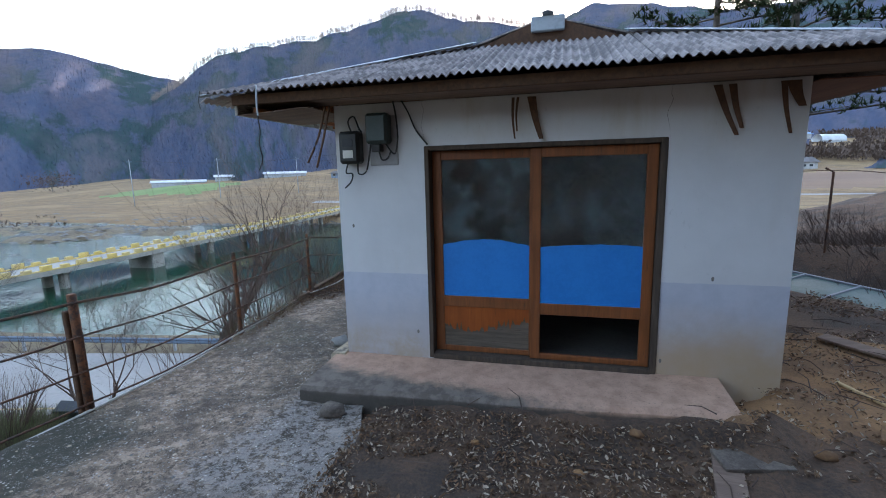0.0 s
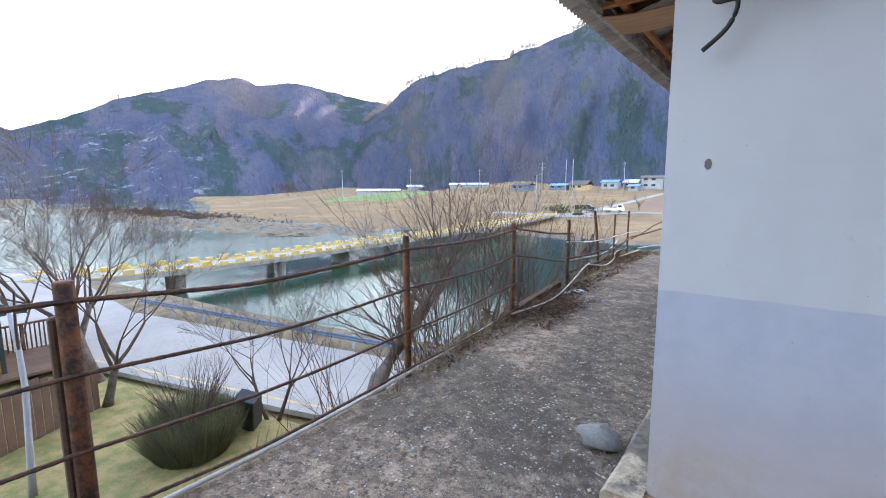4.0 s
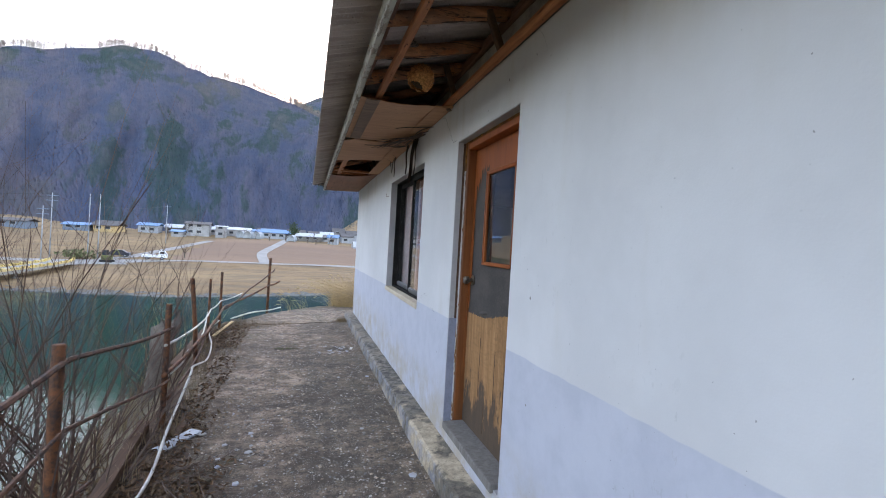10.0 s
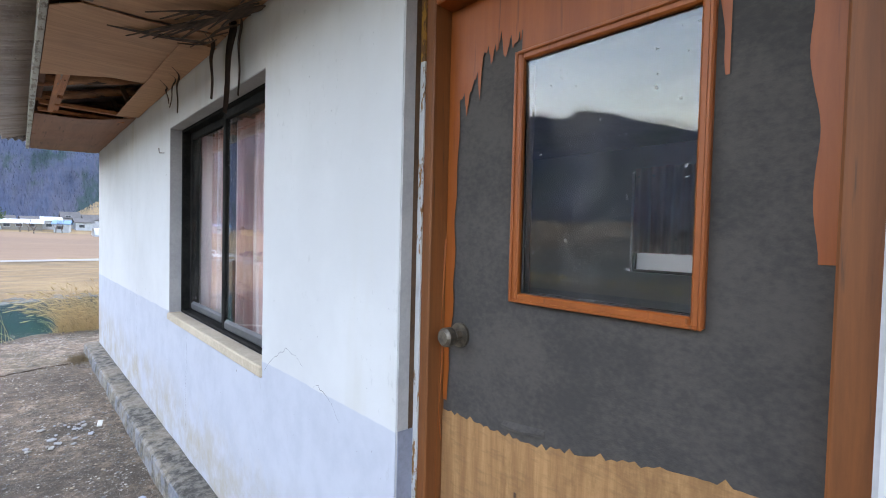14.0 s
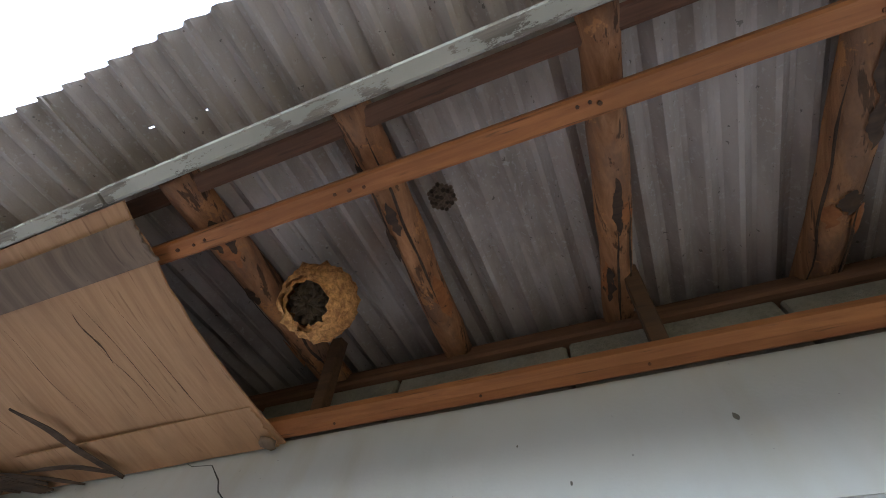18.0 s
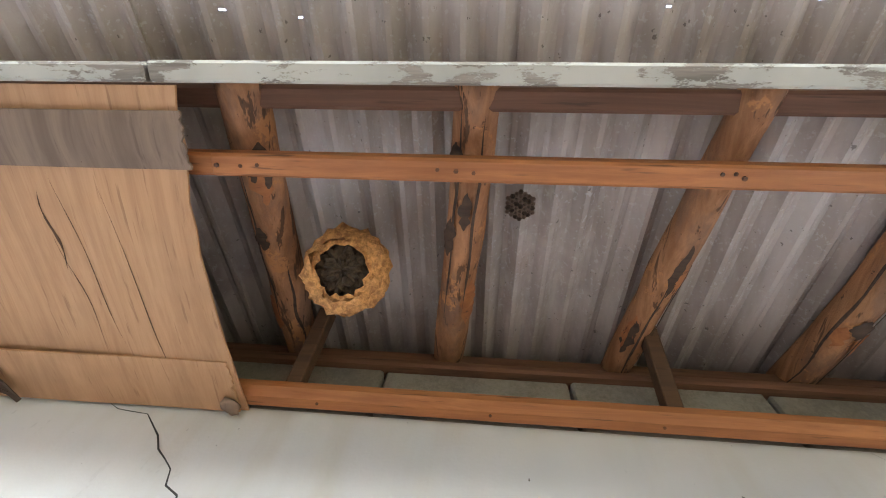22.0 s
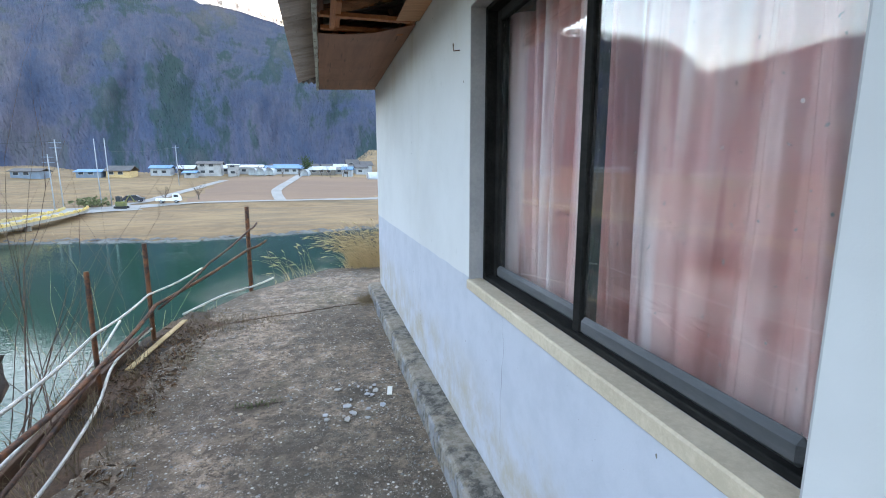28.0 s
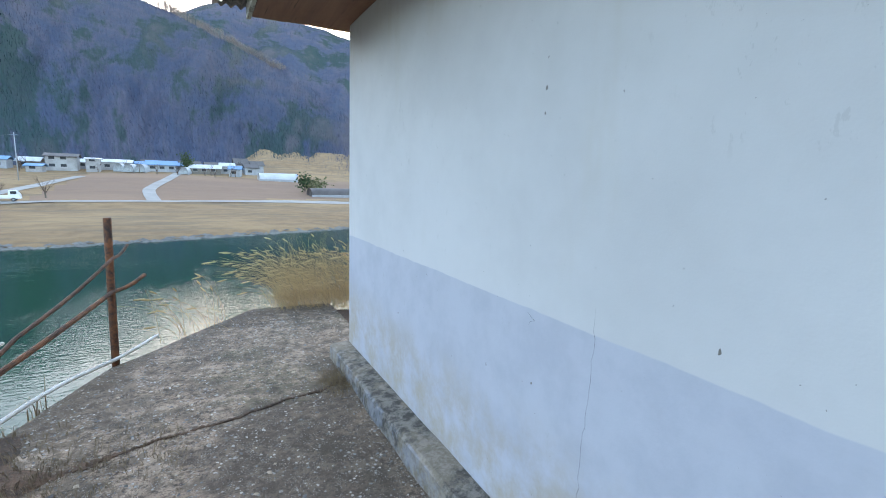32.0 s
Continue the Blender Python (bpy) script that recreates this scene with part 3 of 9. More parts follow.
M = dict(
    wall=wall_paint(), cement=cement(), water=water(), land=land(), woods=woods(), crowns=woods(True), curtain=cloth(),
    rust=rusty("rusty_iron"), rebar=rusty("rusty_rebar", (0.15, 0.065, 0.034), (0.045, 0.030, 0.024)),
    slate=slate(), slate_old=slate(True),
    rafter=peeled_log(),
    batten=planks("pine_batten", (0.48, 0.175, 0.065), (0.30, 0.10, 0.038), "y", 0.65, grain=34.0, wear=-0.03),
    old_timber=planks("old_brown_timber", (0.22, 0.10, 0.06), (0.12, 0.056, 0.034), "y", 0.85),
    tear=planks("torn_dark_ply", (0.105, 0.062, 0.042), (0.050, 0.031, 0.024), "y", 0.9, grain=40.0),
    dark_timber=planks("dark_timber", (0.13, 0.065, 0.035), (0.075, 0.04, 0.024), "y", 0.85),
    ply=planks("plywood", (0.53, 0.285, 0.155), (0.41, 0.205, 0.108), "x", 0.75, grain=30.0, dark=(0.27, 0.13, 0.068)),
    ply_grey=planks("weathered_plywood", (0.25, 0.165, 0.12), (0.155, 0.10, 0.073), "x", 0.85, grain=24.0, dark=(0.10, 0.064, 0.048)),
    ply_red=planks("red_plywood", (0.30, 0.14, 0.085), (0.21, 0.10, 0.065), "y", 0.75, grain=9.0),
    fascia=flaking("flaking_white_board", (0.47, 0.445, 0.38), (0.33, 0.28, 0.23), 0.53),
    jamb_paint=flaking("flaking_grey_paint", (0.56, 0.55, 0.53), (0.34, 0.16, 0.05), 0.54, "z"),
    block=plain("concrete_block", (0.34, 0.305, 0.265), (0.22, 0.195, 0.17), 6, 110, 0.95, 0.8, 0.006, vary=0.3),
    jamb_ochre=flaking("worn_ochre_paint", (0.36, 0.165, 0.026), (0.19, 0.085, 0.03), 0.5, "z"),
    door_orange=planks("orange_varnished_wood", (0.345, 0.083, 0.0145), (0.265, 0.060, 0.011), "z", 0.45, (0.13, 0.036, 0.011), 20.0),
    door_core=plain("grey_bare_plywood", (0.076, 0.064, 0.055), (0.046, 0.040, 0.036), 5, 90, 0.9, 0.5, 0.002, stretch=(1, 0.7, 1)),
    door_raw=raw_wood(),
    frame_brown=planks("brown_door_frame", (0.25, 0.078, 0.022), (0.16, 0.05, 0.016), "z", 0.55, wear=0.0),
    panel_old=planks("dirty_bare_panel", (0.15, 0.115, 0.085), (0.085, 0.066, 0.05), "x", 0.95),
    grit=leaf_mix("loose_grit", (0.50, 0.44, 0.38), (0.10, 0.085, 0.072)),
    digger=plain("dull_yellow_machine", (0.22, 0.21, 0.05), (0.10, 0.11, 0.05), 0.8, 9, 0.7),
    frame_dirty=planks("dirty_old_timber", (0.095, 0.066, 0.046), (0.05, 0.037, 0.028), "z", 0.9),
    frame_grey=planks("grey_timber", (0.21, 0.19, 0.165), (0.14, 0.125, 0.11), "z", 0.85),
    frame_black=plain("dark_window_frame", (0.009, 0.0085, 0.008), (0.022, 0.020, 0.018), 6, 60, 0.8, 0.2, 0.001, stretch=(1, 0.3, 1), spec=0.1),
    sash_rail=plain("dusty_dark_rail", (0.060, 0.062, 0.066), (0.105, 0.105, 0.108), 6, 60, 0.45, 0.2, 0.001, stretch=(1, 0.2, 1)),
    # darker copy of the wall's dado paint, with the recess's shade in it
    reveal_dado=plain("shaded_blue_grey_dado", (0.27, 0.29, 0.36), (0.21, 0.225, 0.28), 5, 60, 0.9, 0.3, 0.002),
    sill=plain("cement_sill", (0.58, 0.47, 0.35), (0.46, 0.37, 0.27), 4, 60, 0.9, 0.3, 0.003),
    reveal=plain("grey_reveal", (0.44, 0.42, 0.41), (0.36, 0.345, 0.34), 4, 60, 0.9, 0.3, 0.002),
    plinth=footing(),
    step=step_cement(), dead_grass=plain("dead_grass", (0.27, 0.19, 0.105), (0.16, 0.11, 0.065), 3, 40, 0.95),
    pane=glass("window_glass", dust=0.05), pane_front=glass("front_glass", dust=0.8, dirt=(0.125, 0.17, 0.17)), pane_old=glass("dusty_glass", dust=0.06),
    blue=plain("blue_sheet", (0.003, 0.17, 0.50), (0.006, 0.20, 0.56), 3, 30, 0.45, 0.1, 0.001),
    # one dark colour for all room surfaces, standing for the dimness indoors
    dark=plain("painted_dim_room", (0.11, 0.10, 0.09), (0.07, 0.065, 0.06), 2, 30, 0.95),
    plastic_black=plain("black_plastic", (0.018, 0.02, 0.02), (0.03, 0.034, 0.033), 6, 60, 0.5, 0.1, 0.001),
    plastic_green=plain("dark_green_plastic", (0.028, 0.045, 0.042), (0.04, 0.06, 0.055), 6, 60, 0.5, 0.1, 0.001),
    cable=plain("black_cable", (0.02, 0.02, 0.02), (0.035, 0.033, 0.03), 20, 90, 0.6),
    white_cable=plain("white_cable", (0.55, 0.58, 0.60), (0.42, 0.44, 0.45), 20, 90, 0.6),
    hose=plain("pale_hose", (0.62, 0.58, 0.52), (0.46, 0.42, 0.36), 5, 60, 0.6),
    bark=plain("grey_bark", (0.17, 0.135, 0.105), (0.085, 0.065, 0.052), 5, 50, 0.95, 0.7, 0.008),
    # pale_twig is twig made paler, with the ridge's haze in its colour
    pale_twig=plain("hazed_far_twig", (0.20, 0.175, 0.17), (0.13, 0.115, 0.115), 0.02, 1, 0.95), twig=plain("brown_twig", (0.115, 0.072, 0.052), (0.066, 0.042, 0.032), 3, 40, 0.9),
    twig_red=plain("reddish_twig", (0.135, 0.07, 0.048), (0.075, 0.04, 0.03), 3, 40, 0.9),
    leaf=leaf_mix("fallen_leaf", (0.25, 0.14, 0.075), (0.075, 0.045, 0.028)),
    leaf_pale=leaf_mix("pale_leaf", (0.56, 0.44, 0.32), (0.16, 0.115, 0.08)),
    pine=plain("pine_needles", (0.050, 0.075, 0.026), (0.032, 0.055, 0.024), 2, 20, 0.9),
    juniper=plain("bush_green", (0.150, 0.155, 0.066), (0.095, 0.100, 0.048), 2, 20, 0.9),
    straw=plain("dry_reed", (0.58, 0.41, 0.21), (0.42, 0.28, 0.13), 3, 40, 0.9),
    lawn=plain("winter_lawn", (0.15, 0.16, 0.045), (0.34, 0.235, 0.10), 2.5, 30, 0.95, 0.8, 0.03),
    soil=plain("leafy_soil", (0.155, 0.088, 0.052), (0.055, 0.038, 0.028), 1.6, 40, 0.97, 0.9, 0.02),
    clay=plain("bare_clay", (0.30, 0.155, 0.066), (0.17, 0.09, 0.045), 2.2, 40, 0.97, 0.6, 0.01),
    bank=plain("scrub_bank", (0.22, 0.165, 0.095), (0.115, 0.085, 0.055), 1.3, 12, 0.97, 0.9, 0.06),
    field=plain("ploughed_field", (0.23, 0.135, 0.08), (0.18, 0.105, 0.065), 0.05, 1.2, 0.97, 0.6, 0.1, stretch=(0.15, 1, 1)),
    green=plain("green_field", (0.13, 0.19, 0.055), (0.17, 0.22, 0.07), 0.08, 1.2, 0.95),
    road=plain("pale_concrete_road", (0.32, 0.295, 0.265), (0.25, 0.23, 0.205), 0.3, 8, 0.9, 0.2, 0.01),
    rail=plain("blue_guardrail", (0.12, 0.16, 0.21), (0.16, 0.20, 0.25), 0.5, 9, 0.6),
    bridge=plain("bridge_concrete", (0.33, 0.31, 0.27), (0.23, 0.215, 0.19), 0.4, 6, 0.92, 0.3, 0.02),
    yellow=plain("yellow_paint", (0.60, 0.405, 0.10), (0.50, 0.38, 0.19), 0.6, 9, 0.7),
    white=plain("white_house_paint", (0.37, 0.36, 0.35), (0.26, 0.25, 0.245), 0.5, 6, 0.85),
    blue_roof=plain("blue_tin_roof", (0.08, 0.20, 0.36), (0.11, 0.23, 0.38), 0.5, 6, 0.55),
    pale_roof=plain("pale_tin_roof", (0.48, 0.49, 0.50), (0.38, 0.39, 0.41), 0.5, 6, 0.5),
    dark_roof=plain("dark_tile_roof", (0.085, 0.075, 0.07), (0.12, 0.105, 0.10), 0.5, 6, 0.8),
    pole=plain("concrete_pole", (0.36, 0.37, 0.38), (0.28, 0.29, 0.30), 1, 12, 0.85),
    car_dark=plain("dark_car_paint", (0.02, 0.025, 0.04), (0.03, 0.035, 0.05), 1, 9, 0.3),
    car_white=plain("white_car_paint", (0.75, 0.76, 0.77), (0.70, 0.71, 0.72), 1, 9, 0.3),
    window_dark=plain("dark_window", (0.03, 0.035, 0.04), (0.05, 0.055, 0.06), 1, 9, 0.25),
    rubber=plain("rubber", (0.02, 0.02, 0.02), (0.03, 0.03, 0.03), 4, 40, 0.9),
    nest=plain("hornet_paper", (0.86, 0.43, 0.165), (0.46, 0.19, 0.07), 70, 150, 0.95, 0.9, 0.006),
    nest_dark=plain("nest_comb", (0.07, 0.045, 0.03), (0.12, 0.08, 0.05), 60, 160, 0.95, 0.9, 0.006),
    rock=plain("grey_stone", (0.25, 0.24, 0.22), (0.15, 0.14, 0.13), 3, 40, 0.92, 0.5, 0.01),
    wet_rock=plain("wet_river_rock", (0.10, 0.092, 0.085), (0.20, 0.18, 0.155), 0.5, 6, 0.7),
    cabin_log=planks("yellow_cabin_log", (0.62, 0.34, 0.07), (0.48, 0.25, 0.05), "y", 0.6, grain=8.0),
    tin=plain("weathered_tin", (0.40, 0.44, 0.46), (0.27, 0.29, 0.30), 3, 30, 0.55, 0.2, 0.003),
    tan_box=plain("brown_sheet", (0.15, 0.085, 0.055), (0.105, 0.06, 0.04), 2, 30, 0.85),
    milky=milky("milky_pane", (0.88, 0.87, 0.84)),
    paper=plain("white_paper", (0.74, 0.70, 0.62), (0.68, 0.64, 0.57), 10, 60, 0.9),
    brass=plain("dull_door_knob", (0.20, 0.16, 0.12), (0.10, 0.08, 0.065), 20, 80, 0.45, 0.2, 0.001, metal=0.7),
    teal=plain("greenish_old_glass", (0.045, 0.10, 0.085), (0.12, 0.18, 0.16), 2, 40, 0.55),
)


# ---- ground, river, mountains ----
def lerp(x, xs, ys):
    return float(np.interp(x, xs, ys))


WATER = -6.5


def path_z(y):
    return lerp(y, (-9, -4.5, -1.6, -0.6, 3, 6.8, 11.8), (0.36, 0.30, 0.05, 0.0, -0.01, -0.08, -0.16))


def fence_x(y):
    return lerp(y, (-8, -1.3, 0.6, 2.5, 4.2, 6.1, 7.5, 8.55, 9.3, 10.46, 11.75), (-1.72, -1.73, -1.76, -1.90, -1.95, -2.10, -2.25, -2.28, -2.15, -1.70, -0.58))


def near_shore(x):
    return lerp(x, (-400, -320, -200, -80, -46, -34, -24, -11, 0, 60, 300), (95, 60, 20, 3, 7.0, 10.6, 11.2, 13.0, 16, 20, 20))


def far_shore(x):
    return lerp(x, (-450, -330, -262, -228, -125, -100, -84, -65, -50, -33, -16, -5, 17, 60, 300), (132, 152, 132, 113, 62, 65, 64, 61, 64, 66, 62.5, 66, 73, 84, 110))


def unseen_hill(x, y):
    """Unseen slope added south and south-east of the yard, to block skylight from the house front."""
    return min(15.0, max(0.0, -6.4 - y) * 0.85) * max(0.0, min(1.0, (x + 7) / 5)) + min(10.0, max(0.0, x - 9.5) * 0.6) * max(0.0, min(1.0, (3.0 - y) / 4))


def ground_z(x, y):
    return flat_z(x, y) + unseen_hill(x, y)


def flat_z(x, y):
    edge = max(fence_x(min(y, 11.6)) - 0.12 - x, y - 11.7)
    n = noise.fractal(Vector((x * 0.6, y * 0.6, 0)), 1.0, 2.0, 3)
    if edge <= 0:
        heap = 0.13 * math.exp(-((x - 3.75) / 0.55) ** 2 - ((y + 0.35) / 0.42) ** 2)
        if x > 2.4 and y < 0.2:
            heap += 0.10 * math.exp(-((x - 3.1) / 0.5) ** 2 - ((y + 0.78) / 0.14) ** 2)
        if 0.6 < x < 3.6 and -1.6 < y < -0.55:
            heap += 0.105 * min(1, (x - 0.6) / 0.9) * math.exp(-((y + 0.72) / 0.24) ** 2) * (1 + 0.4 * n)
        z = heap + path_z(min(max(y, -9), 11.2)) - 0.07
        if x > 3.6 or (x > 0.6 and y < -0.4):
            z += 0.075 + 0.035 * n + 0.12 * max(0, min(1, (x - 2.5) / 3)) + max(0, min(9.0, (x - 6.5) * 0.22))
            if x > 5.5 and y > 1.5:
                z += lerp((x - 6.0) + (y - 4.5) * 0.6, (0, 0.9, 2.2), (0, 0.42, 0.10)) + 0.10 * n * min(1, x - 5.5)
        return z
    s, f = y - near_shore(x), far_shore(x) - y
    z = -0.2 - min(edge * 0.85, 4.15) - 0.05 * min(1, edge) * abs(n)
    if -72 < x < -1 and edge > 0.8:
        yn = lerp(x, (-70, -17, -9, 0), (-12, 3.0, 5.0, 9.5))
        yf = lerp(x, (-70, -24, -11, 0), (-1.5, 6.6, 9.1, 11.0))
        if yn - 0.6 < y < yf + 0.6:
            z = min(z, lerp(min(y - yn, yf - y), (-0.6, 0.1), (z, -4.75)))
    if edge > 5.2:
        z = min(z, lerp(edge, (5.2, 12), (-4.3, -4.52)))
    if s > -2:
        z = lerp(s, (-2, 3, 8), (z, WATER - 0.2, WATER - 1.4))
    if s > 8:
        bar = max(0.0, 1 - abs(y - lerp(x, (-175, -120, -80, -55), (58, 54, 50, 52))) / lerp(x, (-170, -90), (22, 15))) * max(0.0, min(1.0, (-48 - x) / 14, (x + 260) / 60))
        z = WATER - 1.4 + 2.4 * min(1, bar * 2.2) * (0.66 + 0.55 * noise.fractal(Vector((x * 0.11, y * 0.25, 3)), 0.8, 2.0, 4))
    if f < 8:
        n2 = noise.fractal(Vector((x * 0.05, y * 0.05, 9)), 1.0, 2.0, 4)
        d = -f
        far = lerp(d, (0, 1.2, 38, 44, 50, 80, 112, 200, 300), (WATER - 0.1, -6.1, -5.7, -5.05, -4.9, -2.6, 0.2, 5.0, 14.0)) + 0.22 * n2
        if x < -80 and y > 105:
            far += 1.5 * min(1, (-80 - x) / 20) * min(1, (y - 105) / 25)
        if x > 0 and y > 190:
            far += min(9, (y - 190) * 0.14) * min(1, x / 25)
        z = lerp(f, (0, 8), (far, z)) if s > 8 else max(z, far)
    return z


def build_land():
    g, rings, steps = Geo(), [0.6], 420
    while rings[-1] < 420:
        rings.append(rings[-1] * 1.03 + 0.11)
    cx, cy = -2.2, 4.0
    rows = []
    for r in rings:
        row = []
        for a in range(steps + 1):
            t = 2 * math.pi * a / steps
            x, y = cx + r * math.cos(t), cy + r * math.sin(t)
            row.append((x, y, ground_z(x, y)))
        rows.append(row)
    g.grid(rows, flip=True)
    k = len(g.v)
    g.v.append((cx, cy, ground_z(cx, cy)))
    g.f.extend((j, j + 1, k) for j in range(steps))
    me = g.mesh("ground")
    for key in ("land", "bank", "soil", "lawn", "field", "green", "clay"):
        me.materials.append(M[key])
    kinds = []
    for p in me.polygons:
        x, y, z = p.center
        e = max(fence_x(min(y, 11.6)) - 0.12 - x, y - 11.7)
        if e <= 0:
            kinds.append(6 if (3.2 < x < 5.2 + 0.5 * noise.noise(Vector((x, y, 0)) * 2) and -0.7 < y < 1.6) else 2)
        elif y < far_shore(x) - 3:
            j = 1.6 * noise.fractal(Vector((x * .5, y * .5, 2)), 1, 2, 3)
            kinds.append(3 if e > 4.4 + j and -24 < x < -4 and y < 6.5 + 0.2 * (x + 10) + j else 1)
        else:
            d = y - far_shore(x)
            kinds.append(4 if d > 50 and -30 < x < 140 and y < 172 + 0.05 * x else 5 if (-150 < x < -112 and 118 < y < 146) else 0)
    me.polygons.foreach_set("material_index", kinds)
    me.polygons.foreach_set("use_smooth", [True] * len(kinds))
    tagged(new("ground", me), "dry winter meadow, bank and fields round the river", "ground", kind="structure")
    w = Geo().grid([[(x, y, WATER) for x in np.linspace(-470, 330, 20)] for y in np.linspace(-2, 260, 12)])
    solid("water", w, M["water"], "dark green river water with small ripples", "water", kind="structure")


SKY_AZ = (-180, -150, -120, -90, -60, -40, -30, -22, -16, -13.4, -8.5, -3.9, 0.5, 2.4, 5.2, 8.5, 12.9, 16.2, 19.3, 22.5, 25.8, 29.2, 32, 36, 39.3, 41.2, 43.2, 47, 52, 57, 62)
SKY_EL = (9, 11, 10, 9, 8, 7, 6.0, 6.2, 7.2, 8.8, 11.0, 12.9, 14.6, 15.3, 15.9, 16.6, 17.0, 18.0, 17.8, 16.6, 15.7, 14.7, 14.3, 13.5, 12.6, 11.2, 9.4, 6.6, 3.4, 1.2, 0.5)
BACK_AZ = (-70, -55, -40, -30, -22, -15.8, -9, -3, 3, 20, 38, 43.5, 48.6, 53, 57.5, 59.6, 62.6, 65, 69.4, 71.4, 73.4, 77, 79, 82, 86, 95, 110, 125, 140, 160, 180)
BACK_EL = (8, 10, 12, 13.5, 14.6, 15.0, 16.6, 17.4, 15.0, 10, 8, 9.9, 10.7, 11.8, 11.2, 11.9, 11.4, 10.5, 9.3, 8.5, 7.4, 6.0, 5.2, 6.4, 7.0, 8, 12, 14, 11, 10, 9)


def mountain(name, label, azs, els, r0, r1, r2, seed, steps, base):
    """A range of hills seen from the terrace: for each bearing a foot, a ridge and a back slope, with spurs and gullies down the face."""
    rows, ups = [], 50
    lo, hi = azs[0], azs[-1]
    for i in range(steps + 1):
        az = lo + (hi - lo) * i / steps
        t = radians(az)
        away = lerp(az, (38, 58), (1.0, 1.6)) if name == "mountain_main" else 1.0
        ridge = r1 * away * (1 + 0.10 * noise.noise(Vector((az * 0.06, seed, 0))))
        el = lerp(az, azs, els) + 0.22 * noise.fractal(Vector((az * 0.5, seed, 1)), 0.9, 2.0, 3)
        top, foot = 1.4 + ridge * math.tan(radians(max(el, 0.4))), r0 * away * (1 + 0.12 * noise.noise(Vector((az * 0.09, seed, 5))))
        base = lerp(az, (40, 48), (-1.0, -9.0)) if name == "mountain_main" else base
        row = []
        for j in range(ups + 1):
            u = j / ups
            if u <= 0.8:
                w = u / 0.8
                spur = noise.ridged_multi_fractal(Vector((az * 0.13 + 0.9 * w, w * 0.8, seed)), 0.9, 2.1, 4, 1.0, 2.0) - 1.0
                r = foot + (ridge - foot) * w - spur * 0.11 * (ridge - foot) * math.sin(math.pi * min(1, w * 1.05)) ** 0.8
                x, y = -r * math.sin(t), r * math.cos(t)
                z = base + (top - base) * w ** 1.12
            else:
                w = (u - 0.8) / 0.2
                r = ridge + (max(r2, ridge + 120) - ridge) * w
                x, y = -r * math.sin(t), r * math.cos(t)
                z = top - (top - base) * 0.7 * w
            row.append((x, y, z))
        rows.append(row)
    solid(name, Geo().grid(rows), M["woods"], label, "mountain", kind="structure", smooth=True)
    return rows


def bare_tree_card(g, x, y, z, h, r):
    """A tiny leafless tree for the far ridge: stem and a few forked limbs, three-sided."""
    g.tube([(x, y, z - 1), (x + r.uniform(-.3, .3), y, z + h)], [0.15, 0.05], 3, False)
    for _ in range(13):
        a, s = r.uniform(0, 6.3), z + h * r.uniform(0.02, 0.85)
        l = h * r.uniform(0.18, 0.36)
        g.tube([(x, y, s), (x + l * math.cos(a), y + l * math.sin(a), s + l * r.uniform(0.8, 1.5))], [0.07, 0.03], 3, False)


def build_mountains():
    r = random.Random(3)
    near = mountain("mountain_main", "steep wooded mountain, bare winter trees, in shade, blue haze in its colour", SKY_AZ, SKY_EL, 205, 600, 1000, 2.0, 760, -1.0)
    back = mountain("mountain_back", "wooded hills across the river with pale cliffs, blue haze in their colour", BACK_AZ, BACK_EL, 330, 900, 1400, 11.0, 460, -9.0)
    g = Geo()
    for rows, many in ((near, 3400), (back, 2000)):
        seen = [i for i in range(1, len(rows) - 1) if -22 < math.degrees(math.atan2(-rows[i][40][0], rows[i][40][1])) < 82]
        for _ in range(many):
            i = r.choice(seen)
            p = Vector(rows[i][40 - r.choice((0, 0, 0, 1))]).lerp(Vector(rows[i + 1][40]), r.random())
            h = r.uniform(5, 12.5) * (1.0 if rows is near else 1.15) * (0.7 + 0.6 * abs(noise.noise(Vector((p.x * 0.02, p.y * 0.02, 4)))))
            bare_tree_card(g, p.x, p.y, p.z, h, r)
    solid("ridge_trees", g, M["pale_twig"], "thin fringe of leafless trees along the ridge, paled for haze", "trees", kind="stuff")
    c = Geo()
    for rows, many in ((near, 70000), (back, 34000)):
        seen = [i for i in range(len(rows) - 1) if -24 < math.degrees(math.atan2(-rows[i][20][0], rows[i][20][1])) < 84]
        for _ in range(many):
            i, j = r.choice(seen), int(r.random() ** 1.05 * 39)
            p, q = Vector(rows[i][j]), Vector(rows[i + 1][j + 1])
            o = p.lerp(q, r.random())
            far = 0.6 + o.length / 700
            h, w, a = r.uniform(1.6, 4.2) * far, r.uniform(0.10, 0.24) * far, r.uniform(0, 6.3)
            k = len(c.v)
            dx, dy = w * math.cos(a), w * math.sin(a)
            c.v.extend(((o.x - dx, o.y - dy, o.z - 0.5), (o.x + dx, o.y + dy, o.z - 0.5), (o.x + r.uniform(-.8, .8), o.y + r.uniform(-.8, .8), o.z + h)))
            c.f.append((k, k + 1, k + 2))
    solid("slope_trees", c, M["crowns"], "bare trunks of leafless trees on the mountain slopes, tinted blue for haze", "trees", kind="stuff")


build_land()
build_mountains()


# ---- the house: shell ----
HW, HL = 3.80, 9.93               # width along x, length along y
WT = 0.20                          # wall thickness
TOP = 2.50                         # top of the rendered wall
DOOR_Y0, DOOR_Y1, DOOR_Z0, DOOR_Z1 = 2.452, 3.43, 0.22, 2.20
WIN_Y0, WIN_Y1, WIN_Z0, WIN_Z1 = 4.395, 6.083, 0.915, 2.212
